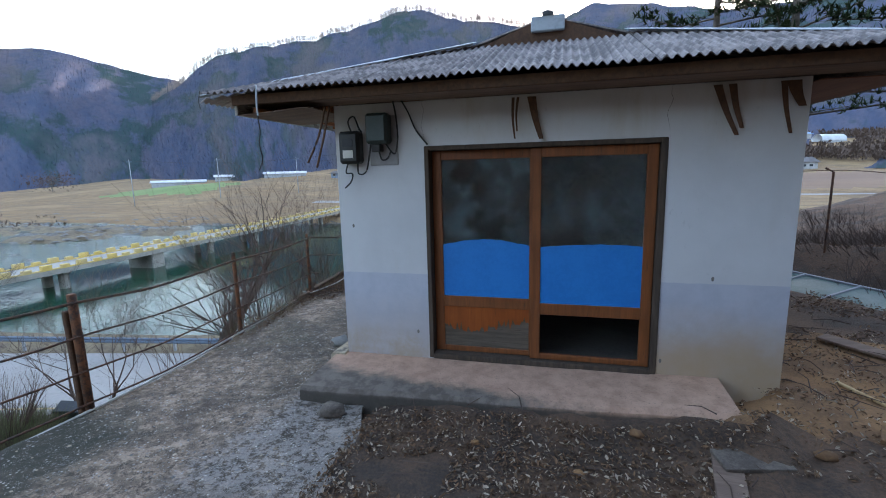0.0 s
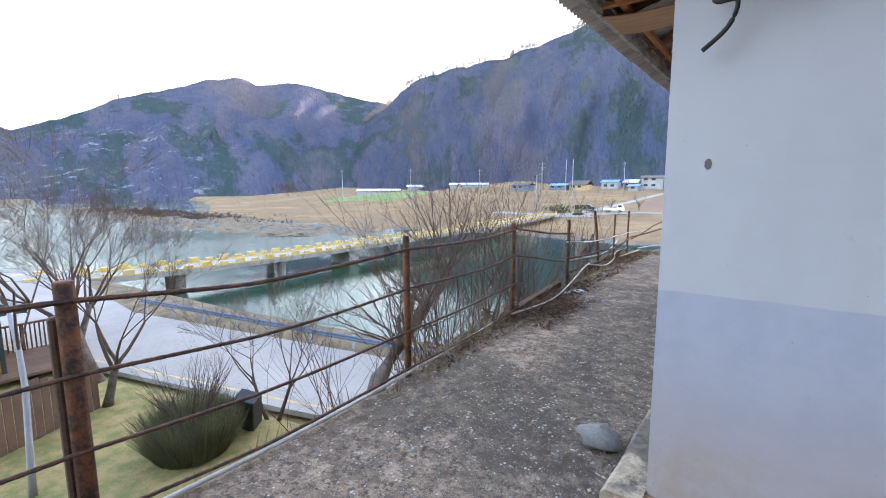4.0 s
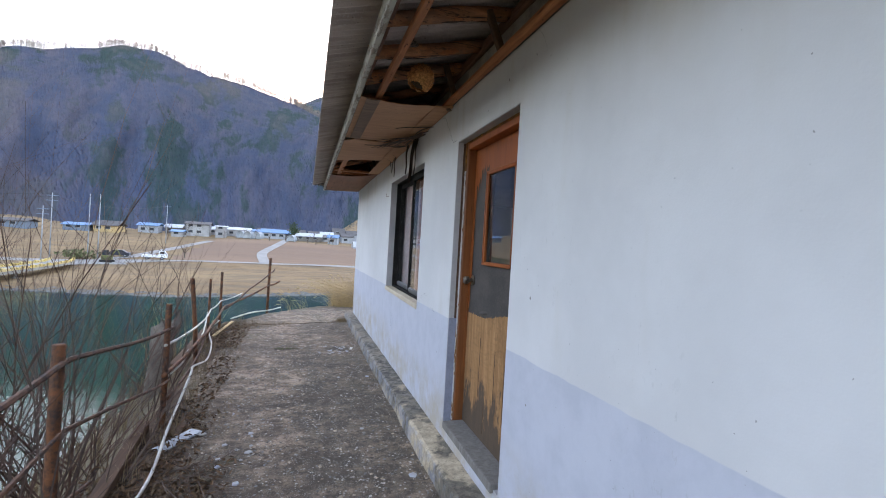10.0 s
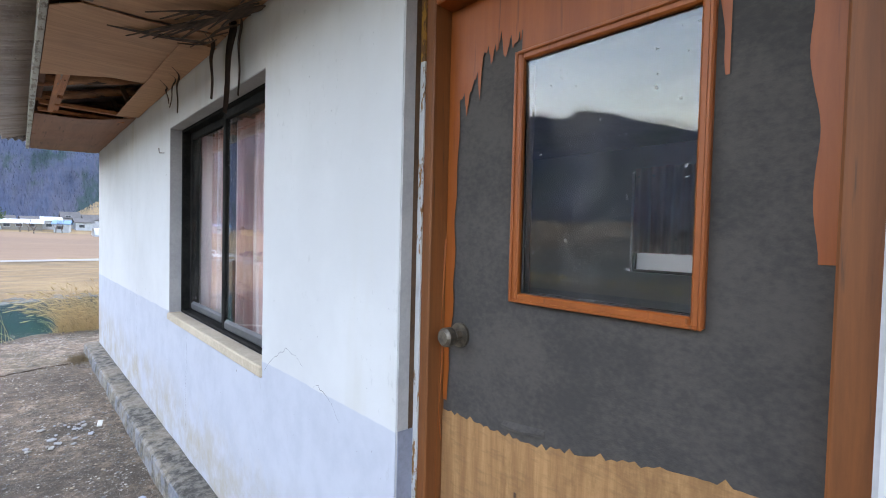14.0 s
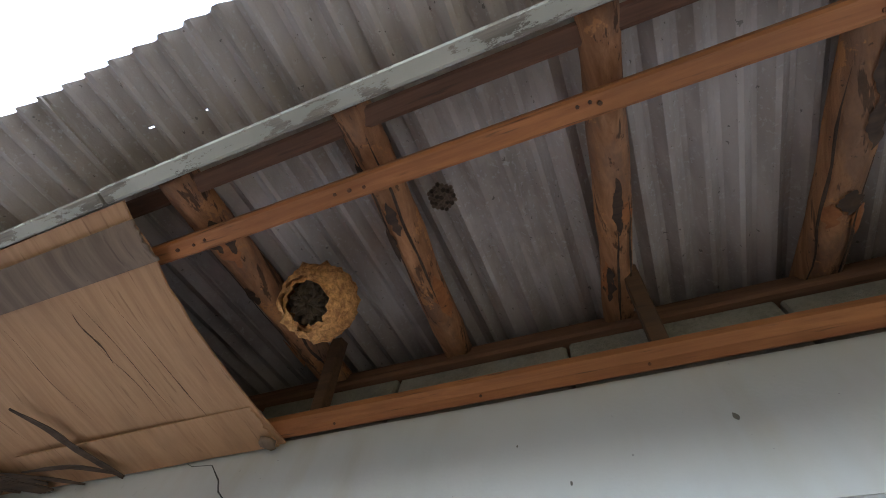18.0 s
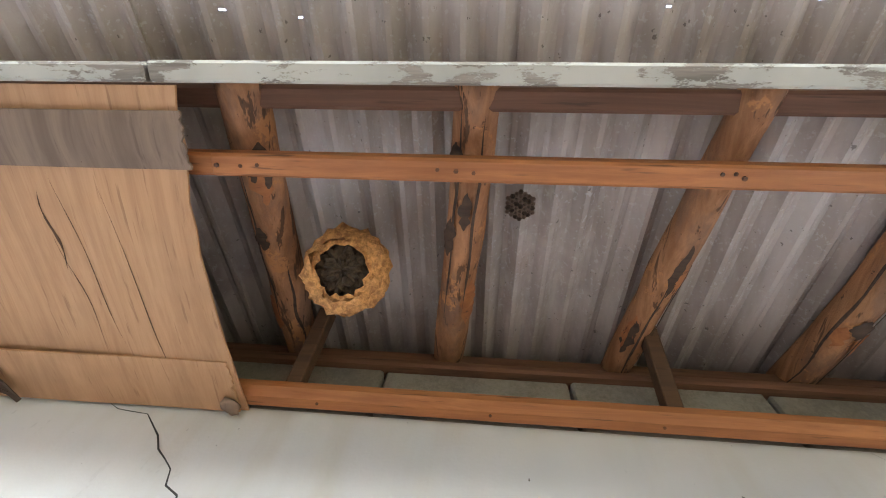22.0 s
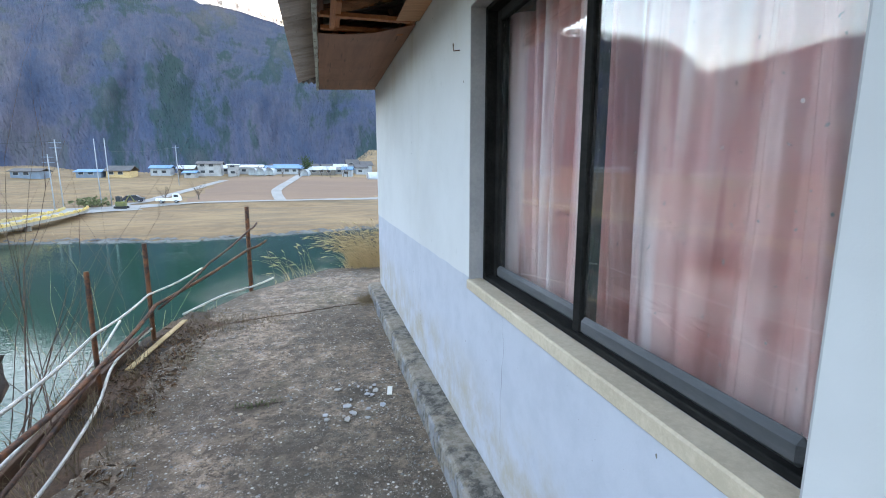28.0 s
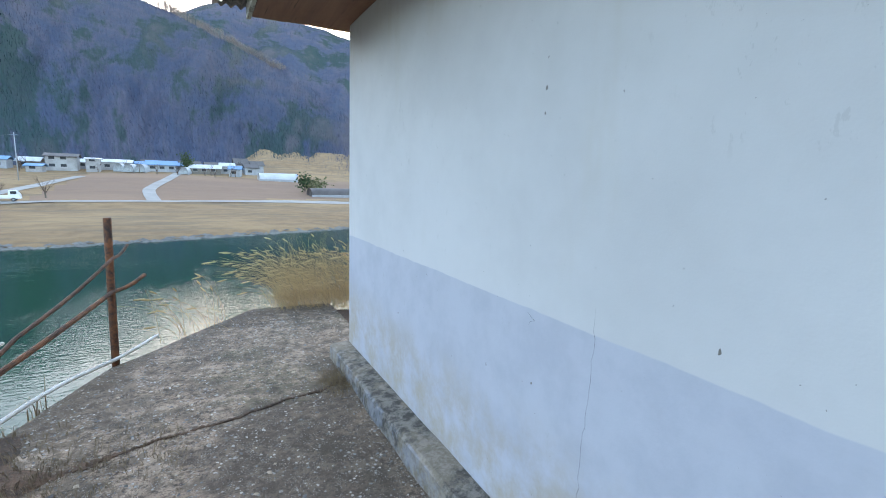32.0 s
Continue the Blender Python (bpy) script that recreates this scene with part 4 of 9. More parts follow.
SD_X0, SD_X1, SD_Z0, SD_Z1 = 0.862, 2.868, 0.168, 2.158


def build_shell():
    g = Geo()
    for y0, y1, z0, z1 in ((WT, DOOR_Y0, -0.35, TOP), (DOOR_Y0, DOOR_Y1, -0.35, DOOR_Z0), (DOOR_Y0, DOOR_Y1, DOOR_Z1, TOP), (DOOR_Y1, WIN_Y0, -0.35, TOP),
                           (WIN_Y0, WIN_Y1, -0.35, WIN_Z0), (WIN_Y0, WIN_Y1, WIN_Z1, TOP), (WIN_Y1, HL, -0.35, TOP)):
        g.box(0, WT, y0, y1, z0, z1)
    solid("wall_west", g, M["wall"], "white limewashed house wall with a pale blue-grey dado", "wall", kind="structure")
    g = Geo()
    for x0, x1, z0, z1 in ((0, SD_X0, -0.2, 2.549), (SD_X0, SD_X1, -0.2, SD_Z0), (SD_X0, SD_X1, SD_Z1, 2.549), (SD_X1, HW, -0.2, 2.549)):
        g.box(x0, x1, 0, WT, z0, z1)
    solid("wall_south", g, M["wall"], "white house front with a blue-grey dado and damp foot", "wall", kind="structure")
    g = Geo()
    for y0, y1, z0, z1 in ((WT, 3.2, -0.2, TOP), (3.2, 4.45, -0.2, 1.2), (3.2, 4.45, 2.16, TOP), (4.45, 5.72, -0.2, TOP), (5.72, 6.12, -0.2, 1.335), (5.72, 6.12, 1.80, TOP), (6.12, HL - WT, -0.2, TOP)):
        g.box(HW - WT, HW, y0, y1, z0, z1)
    solid("wall_east", g, M["wall"], "white house wall with two small windows", "wall", kind="structure")
    for k, (y0, y1, z0, z1) in enumerate(((3.2, 4.45, 1.2, 2.16), (5.72, 6.12, 1.335, 1.80))):
        w = thing("window_%d" % (k + 1), "small window with a milky pane in the far wall", "window", at=(HW - 0.1, y0, z0), kind="structure")
        part("window_frame", Geo().box(-0.05, 0.05, 0, 0.025, 0, z1 - z0, 0.003).box(-0.05, 0.05, y1 - y0 - 0.025, y1 - y0, 0, z1 - z0, 0.003).box(-0.05, 0.05, 0.025, y1 - y0 - 0.025, 0, 0.025, 0.003).box(-0.05, 0.05, 0.025, y1 - y0 - 0.025, z1 - z0 - 0.025, z1 - z0, 0.003), M["frame_grey"], w)
        part("pane", Geo().box(-0.004, 0.0, 0.025, y1 - y0 - 0.025, 0.025, z1 - z0 - 0.025), M["milky"], w, "milky white pane")
    for k, (y0, y1) in enumerate(((3.86, 4.40), (3.36, 3.73))):
        rows = []
        for i in range(61):
            t = i / 60
            y = y0 + (y1 - y0) * t
            rows.append([(3.54 + 0.022 * math.sin(t * 26 + k) + 0.01 * math.sin(t * 9 + u), y + 0.02 * u * math.sin(t * 7), 2.19 - 0.80 * u) for u in (0, 0.33, 0.66, 1)])
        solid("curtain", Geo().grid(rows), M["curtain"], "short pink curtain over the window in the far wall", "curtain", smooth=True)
    solid("wall_north", Geo().box(WT, HW, HL - WT, HL, -0.35, TOP), M["wall"], "white house wall", "wall", kind="structure")
    # inner wall added to keep light of the far windows off the front glass
    solid("wall_partition", Geo().box(WT, HW - WT, 2.22, 2.32, 0.1, TOP), M["dark"], "added inner wall that blocks light from the far windows, dimmed in colour", "wall", kind="structure")
    solid("floor_inside", Geo().box(WT, HW - WT, WT, HL - WT, 0.0, 0.16), M["dark"], "dusty floor of the rooms, their dimness put into its dark colour", "floor", kind="structure")
    solid("ceiling", Geo().box(WT, HW - WT, WT, HL - WT, TOP - 0.10, TOP - 0.04), M["dark"], "ceiling of the rooms, their dimness put into its dark colour", "ceiling", kind="structure")
    # plinth along the west wall and the deep step in front
    rows = []
    for i in range(85):
        y = -0.08 + i * 10.03 / 84
        ztop = lerp(y, (0, 3, 9.9), (0.165, 0.12, -0.012)) + 0.008 * noise.noise(Vector((0, y * 3, 0)))
        w = 0.155 + 0.012 * noise.noise(Vector((4, y * 2.2, 0)))
        b = path_z(y) - 0.06
        rows.append([(-w - 0.012, y, b), (-w, y, ztop - 0.018), (-w + 0.02, y, ztop), (-0.002, y, ztop + 0.006), (-0.002, y, b)])
    g = Geo().grid(rows)
    g.f.append((4, 3, 2, 1, 0))
    k = 84 * 5
    g.f.append((k, k + 1, k + 2, k + 3, k + 4))
    solid("plinth", g, M["plinth"], "worn mossy concrete footing along the wall", "footing", kind="structure", smooth=False)
    rows = []
    for i in range(41):
        x = -0.10 + i * 3.45 / 40
        n = noise.fractal(Vector((x * 2, 3, 0)), 1, 2, 3)
        d, h = 0.74 - 0.05 * x + 0.03 * n, lerp(x, (0, 2, 3.3), (0.13, 0.14, 0.16)) + 0.008 * n
        rows.append([(x, -d - 0.03, -0.10), (x, -d - 0.01, h - 0.03), (x, -d + 0.025, h), (x, -0.33, h + 0.012), (x, -0.003, h + 0.025), (x, -0.003, -0.1)])
    g = Geo().grid(rows, flip=True)
    g.f.append((0, 1, 2, 3, 4, 5))
    k = 40 * 6
    g.f.append((k + 5, k + 4, k + 3, k + 2, k + 1, k))
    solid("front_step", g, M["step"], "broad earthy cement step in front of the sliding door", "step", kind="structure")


# ---- the roof ----
EX0, EX1, EY0, EY1 = -0.93, 4.73, -0.61, 10.22
EZ, PITCH, STEEP = 2.57, 0.28, 0.40
RIDGE_X = (EX0 + EX1) / 2
WAVE = 0.0655
HALF = RIDGE_X - EX0
BOLT_HOLES = ((3.5636, 0.131), (3.416, 0.143), (2.80, 0.131), (2.561, 0.120))   # y, and distance up from the eave


def roof_z(x, y):
    """Height of the sheets' middle plane: long slopes, steeper hips at both ends up to a small gable."""
    return EZ + max(0.0, min(PITCH * (x - EX0), PITCH * (EX1 - x), STEEP * (y - EY0), STEEP * (EY1 - y)))


def sheet(side, a0, a1, s0, s1, lift):
    """One corrugated sheet of a roof slope, from s0 to s1 up the slope and a0 to a1 along the eave."""
    n = max(2, int(round((a1 - a0) / WAVE * 6)))
    rows, ratio = [], STEEP / PITCH
    steps = [s0 + (s1 - s0) * t for t in (0, 1 / 3, 2 / 3, 1)]
    holes = [(y, s) for y, s in BOLT_HOLES if side == "w" and s0 == 0 and a0 + WAVE * 0.7 < y < a1 - WAVE * 0.7]
    steps = sorted(steps + [s + d for _, s in holes for d in (-0.0018, 0.0018)])
    for i in range(n + 1):
        a = a0 + (a1 - a0) * i / n
        if side in "we":
            cap, k = ratio * min(a - EY0, EY1 - a), PITCH
            cap = HALF if cap > ratio * 1.47 else cap
        else:
            cap, k = min((a - EX0) / ratio, (EX1 - a) / ratio, 1.47), STEEP
        row = []
        for s in steps:
            s = min(s, max(cap, 0.02))
            z = EZ + (0.06 * (1 - s / 1.47) if side == "s" else 0) + k * s + 0.0135 * math.sin(2 * math.pi * a / WAVE) + lift
            row.append((EX0 + s, a, z) if side == "w" else (EX1 - s, a, z) if side == "e" else (a, EY0 + s, z) if side == "s" else (a, EY1 - s, z))
        rows.append(row)
    g = Geo()
    if side in "wn":
        rows = rows[::-1]
    g.slab(rows, 0.006)
    for y, s in holes:
        x, z = EX0 + s, EZ + PITCH * s + lift
        g.f = [f for f in g.f if not (len(f) == 4 and all(abs(g.v[k][0] - x) < 0.0025 for k in f) and abs(sum(g.v[k][1] for k in f) / 4 - y) <= WAVE / 12)]
    return g


def build_roof():
    roof = thing("roof", "grey corrugated asbestos-cement hipped roof, old and lichen-stained", "roof", kind="structure")
    for side, lo, hi in (("w", EY0, EY1), ("e", EY0, EY1), ("s", EX0, EX1), ("n", EX0, EX1)):
        a, i = lo, 0
        while a < hi - 0.01:
            b = min(a + 11 * WAVE, hi)
            cap = min((a + b) / 2 - lo, hi - (a + b) / 2)
            part("roof_sheet", sheet(side, a, min(b + WAVE * 0.6, hi), 0, 1.46, 0.007 * (i % 2)), M["slate" if side == "w" else "slate_old"], roof)
            if side in "we" and cap > 1.0:
                part("roof_sheet", sheet(side, a, min(b + WAVE * 0.6, hi), 1.38, HALF, 0.016 + 0.007 * (i % 2)), M["slate_old"], roof)
            a, i = b, i + 1
    hy, hx = 1.47, 1.47 * STEEP / PITCH
    for x0, y0, x1, y1 in ((EX0, EY0, EX0 + hx, EY0 + hy), (EX1, EY0, EX1 - hx, EY0 + hy), (EX0, EY1, EX0 + hx, EY1 - hy), (EX1, EY1, EX1 - hx, EY1 - hy), (RIDGE_X, EY0 + hy - 0.1, RIDGE_X, EY1 - hy + 0.1)):
        p, q = Vector((x0, y0, roof_z(x0, y0) + 0.02)), Vector((x1, y1, roof_z(x1, y1) + 0.03))
        if x0 == x1:
            p.z = q.z = EZ + PITCH * HALF + 0.03
        side = (q - p).cross(Vector((0, 0, 1))).normalized()
        rows = [[tuple(p.lerp(q, t) + side * w + Vector((0, 0, 0.03 - abs(w) * 0.3 + 0.006 * noise.noise(Vector((t * 9, w * 9, x0)))))) for w in (-0.055, 0, 0.055)] for t in np.linspace(0, 1, 12)]
        part("hip_cap", Geo().slab(rows, 0.006), M["tin"], roof, "bent tin hip capping")
    for y, d in ((EY0 + hy, 1), (EY1 - hy, -1)):
        gz = EZ + STEEP * hy
        tri = [(RIDGE_X - 0.75, y, gz - 0.03), (RIDGE_X + 0.75, y, gz - 0.03), (RIDGE_X, y, gz + 0.24)]
        back = [(x, y + d * 0.6, z) for x, _, z in tri]
        faces = [(0, 1, 2), (5, 4, 3), (0, 2, 5, 3), (2, 1, 4, 5), (1, 0, 3, 4)]
        part("gable", Geo().add(tri + back, faces), M["dark_timber"], roof, "dark little gable over the hip")
    y, gz = EY0 + hy, EZ + STEEP * hy
    part("gable_vent", Geo().box(RIDGE_X - 0.16, RIDGE_X + 0.16, y - 0.05, y + 0.05, gz + 0.09, gz + 0.23, 0.01), M["tin"], roof, "pale tin vent cover")


def log(y, x0, x1, z0, z1, r, seed, skew=0.0):
    """A peeled round rafter, a little bent and knotty."""
    pts, rads = [], []
    for i in range(25):
        t = i / 24
        x = x0 + (x1 - x0) * t
        pts.append((x, y + skew * (t - 0.30) + 0.008 * math.sin(t * 5 + seed), z0 + (z1 - z0) * t + 0.006 * math.sin(t * 8 + seed * 2)))
        rads.append(r * (1 + 0.10 * noise.noise(Vector((t * 7, seed, 0))) + 0.07 * max(0, noise.noise(Vector((t * 19, seed, 5))))))
    g = Geo().tube(pts, rads, 16)
    c = [Vector(p) for p in pts for _ in range(16)]
    g.v = [tuple(c[i] + (Vector(p) - c[i]) * (1 + 0.09 * noise.noise(Vector((p[0] * 5, p[1] * 30 + seed, p[2] * 30))))) for i, p in enumerate(g.v)]
    return g


def ply_sheet(y0, y1, x0, x1, z_wall, z_out, bow, wave, seed, edge=0.0, head=None, tail=None):
    """A thin plywood soffit board, sagging, with waved cut ends."""
    rows = []
    ny = max(6, int((y1 - y0) / 0.06))
    for i in range(ny + 1):
        row = []
        for j in range(15):
            t = j / 14
            x = x0 + (x1 - x0) * t
            s = i / ny
            ya = y0 + (lerp(t, *head) if head else 0)
            yb = y1 + (lerp(t, *tail) if tail else 0)
            y = ya + (yb - ya) * s
            if i == 0:
                y += wave * math.sin(t * 3.1) + 0.010 * noise.noise(Vector((t * 9, seed, 0)))
            if i == ny:
                y += edge * math.sin(t * 4.0 + 1) + 0.010 * noise.noise(Vector((t * 9, seed, 4)))
            end = math.exp(-((s * (y1 - y0)) / 0.35) ** 2) + 0.7 * math.exp(-(((1 - s) * (y1 - y0)) / 0.3) ** 2)
            z = z_out + (z_wall - z_out) * t - bow * end * math.sin(math.pi * t) + 0.006 * noise.noise(Vector((x * 4, y * 2, seed)))
            row.append((x, y, z))
        rows.append(row)
    return Geo().slab(rows, 0.005)


def build_eaves():
    # rafters along the west eave
    raf = [0.10, 0.62, 1.15, 1.70, 2.235, 2.672, 3.125, 3.538, 4.05, 4.6, 5.2, 5.8, 6.4, 6.95, 7.5, 8.1, 8.7, 9.3, 9.75]
    for i, y in enumerate(raf):
        rad, skew = 0.040 + 0.004 * math.sin(i * 2.1), (0.0, 0.0, 0.05, 0.08, 0.13, 0.14, 0.07, 0.04)[i] if i < 8 else 0.03
        zs = [roof_z(x, 5) - 0.068 for x in (-0.69, 0.35)]
        raf_log = solid("rafter", log(y, -0.69, 0.35, zs[0], zs[1], rad, i * 1.7, skew), M["rafter"], "peeled round pine rafter under the eave", "rafter", "eave rafters", smooth=True)
        rr = random.Random(900 + i)
        for kind, many in (("check", 2), ("bark_scrap", 3), ("bare_patch", 2)):
            for _ in range(many):
                t0, span, turn = rr.uniform(0.02, 0.55), rr.uniform(0.25, 0.5) if kind == "check" else rr.uniform(0.05, 0.14), rr.uniform(-0.9, 0.9)
                wide = 0.07 if kind == "check" else rr.uniform(0.25, 0.45)
                rows = []
                for j in range(15):
                    u = j / 14
                    t = min(0.99, t0 + span * u)
                    x = -0.69 + 1.04 * t
                    c = Vector((x, y + skew * (t - 0.30) + 0.008 * math.sin(t * 5 + i * 1.7), zs[0] + (zs[1] - zs[0]) * t + 0.006 * math.sin(t * 8 + i * 3.4)))
                    h = wide * math.sin(math.pi * (0.03 + 0.94 * u)) * (1 + 0.6 * noise.noise(Vector((u * 7, i, turn))))
                    lean = turn + 0.25 * noise.noise(Vector((u * 3, i, 7)))
                    rr2 = rad * 1.16
                    rows.append([tuple(c + Vector((0, math.sin(lean + k * h), 0 - math.cos(lean + k * h))) * rr2 * (1.0 if k else 1.02)) for k in (-1, -0.5, 0, 0.5, 1)])
                part(kind, Geo().grid(rows), M["tear" if kind != "bare_patch" else "batten"], raf_log, {"check": "dark drying crack", "bark_scrap": "scrap of dark bark", "bare_patch": "bare orange wood"}[kind], True)
        part("nail", Geo().tube([(-0.548, y + 0.004, 2.4835), (-0.548, y + 0.004, 2.478)], 0.004, 8), M["rust"], raf_log, "rusty nail head")
    eave = thing("eave", "timber eave along the wall, partly open", "eave", kind="structure")
    part("eave_purlin", Geo().box(-0.675, -0.635, -0.46, HL + 0.2, 2.555, 2.612, 0.006), M["old_timber"], eave)
    part("inner_purlin", Geo().box(0.02, 0.07, 0.2, HL - 0.2, 2.735, 2.775, 0.006), M["old_timber"], eave)
    part("wall_batten", Geo().box(-0.060, -0.004, -0.1, HL + 0.1, 2.490, 2.540, 0.016), M["batten"], eave, "orange pine batten along the wall top")
    for y0, y1 in ((1.65, 3.555), (3.535, 6.9), (-0.4, 1.64), (7.0, 9.98)):
        part("mid_batten", Geo().box(-0.568, -0.528, y0, y1, 2.482 + (0.002 if y0 == 3.535 else 0), 2.522, 0.005), M["batten"], eave, "orange pine batten, nailed under the rafters")
    for y, lean in ((3.49, 20), (2.665, -8), (2.0, 14), (7.3, 0), (7.85, 6), (0.9, 8)):
        m = Matrix.Translation((-0.032, y, 2.535)) @ Matrix.Rotation(radians(lean * 0.3), 4, "X") @ Matrix.Rotation(radians(-22), 4, "Y")
        part("hanger", Geo().box(-0.018, 0.018, -0.018, 0.018, -0.01, 0.22, 0.003, m), M["dark_timber"], eave)
    for y in (7.25, 7.55, 1.25):
        part("cross_batten", Geo().box(-0.66, -0.06, y - 0.022, y + 0.022, 2.470, 2.500, 0.004), M["batten"], eave)
    # fascia: flaking white boards, butted
    ys = [-0.46, 1.5, 3.62, 6.0, 8.2, HL + 0.16]
    for i, (a, b) in enumerate(zip(ys, ys[1:])):
        part("fascia_board", Geo().box(-0.712 - 0.003 * (i % 2), -0.682, a, b - 0.004, 2.455 + 0.004 * (i % 2), 2.55, 0.004), M["fascia"], eave, "flaking white fascia board")
    # block course above the render
    for i in range(23):
        y0 = 2.857 - 0.453 * 6 + i * 0.453
        if y0 > HL - 0.45:
            break
        part("block", Geo().box(0.004, 0.16, y0 + 0.004, y0 + 0.449, TOP, 2.668 + 0.004 * math.sin(i * 3), 0.006), M["block"], eave)
    part("block_plate", Geo().box(-0.012, 0.11, 0.16, HL - 0.2, 2.674, 2.700, 0.006), M["old_timber"], eave, "dark timber plate on the block course")
    # plywood soffits
    soff = thing("soffit", "warped and torn plywood soffit under the eave", "soffit", kind="structure")
    part("plywood", ply_sheet(3.575, 4.885, -0.678, -0.006, 2.492, 2.464, 0.020, 0.010, 1.0, 0.0), M["ply"], soff, "tan plywood, bowed and split")
    part("plywood", ply_sheet(4.89, 6.0, -0.678, -0.006, 2.489, 2.461, 0.022, 0.0, 1.4, 0.0, ((0, 0.17, 0.18, 1), (0.15, -0.01, 0, 0)), ((0, 0.2, 0.5, 0.8, 1), (0.26, 0.14, -0.02, 0.0, 0.16))), M["ply"], soff, "tan plywood with a torn curved end")
    part("eave_stick", Geo().box(-0.60, -0.565, 6.05, 7.5, 2.466, 2.481, 0.004), M["batten"], soff, "bare pine stick across the opening")
    part("plywood_strip", ply_sheet(3.570, 4.86, -0.640, -0.545, 2.456, 2.454, 0.006, 0.0, 2.0), M["ply_grey"], soff, "grey weathered plywood strip")
    part("plywood_strip", ply_sheet(3.59, 4.42, -0.145, -0.008, 2.480, 2.470, 0.0, 0.0, 5.0), M["ply"], soff)
    part("plywood_strip", ply_sheet(5.05, 7.2, -0.165, -0.006, 2.476, 2.466, 0.0, 0.0, 5.5), M["ply"], soff, "tan plywood strip along the wall")
    part("plywood", ply_sheet(7.40, 8.75, -0.678, -0.006, 2.488, 2.460, 0.03, 0.0, 6.0, 0.0, ((0, 0.5, 1), (0.2, 0.06, -0.08))), M["ply_red"], soff, "reddish plywood, bowed")
    part("plywood", ply_sheet(8.77, 10.02, -0.678, -0.006, 2.488, 2.458, 0.0, 0.0, 7.0), M["ply_red"], soff, "reddish plywood end boards")
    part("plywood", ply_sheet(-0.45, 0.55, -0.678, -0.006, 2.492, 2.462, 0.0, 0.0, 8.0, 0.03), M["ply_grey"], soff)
    part("plywood", ply_sheet(1.35, 1.75, -0.678, -0.006, 2.492, 2.462, 0.03, 0.02, 9.0, 0.04), M["ply"], soff)
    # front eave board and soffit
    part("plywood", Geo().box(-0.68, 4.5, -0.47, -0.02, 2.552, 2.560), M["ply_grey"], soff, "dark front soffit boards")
    part("fascia_board", Geo().box(-0.70, 4.5, -0.505, -0.472, 2.535, 2.615, 0.004), M["dark_timber"], eave, "dark front fascia board")
    part("plywood", Geo().box(3.84, 4.5, -0.02, HL, 2.515, 2.522), M["ply_red"], soff)
    part("plywood", Geo().box(-0.68, 4.5, HL + 0.02, HL + 0.20, 2.50, 2.507), M["ply_red"], soff)


build_shell()
build_roof()
build_eaves()


# ---- door, window, sliding door ----
def ragged(u, seed, amp):
    """A torn edge: long splinters up and down."""
    n = 0.7 * noise.noise(Vector((u * 30, seed, 0))) + 0.9 * noise.noise(Vector((u * 95, seed, 3))) + 0.5 * noise.noise(Vector((u * 210, seed, 6)))
    return amp * (n if n > 0 else 0.35 * n)


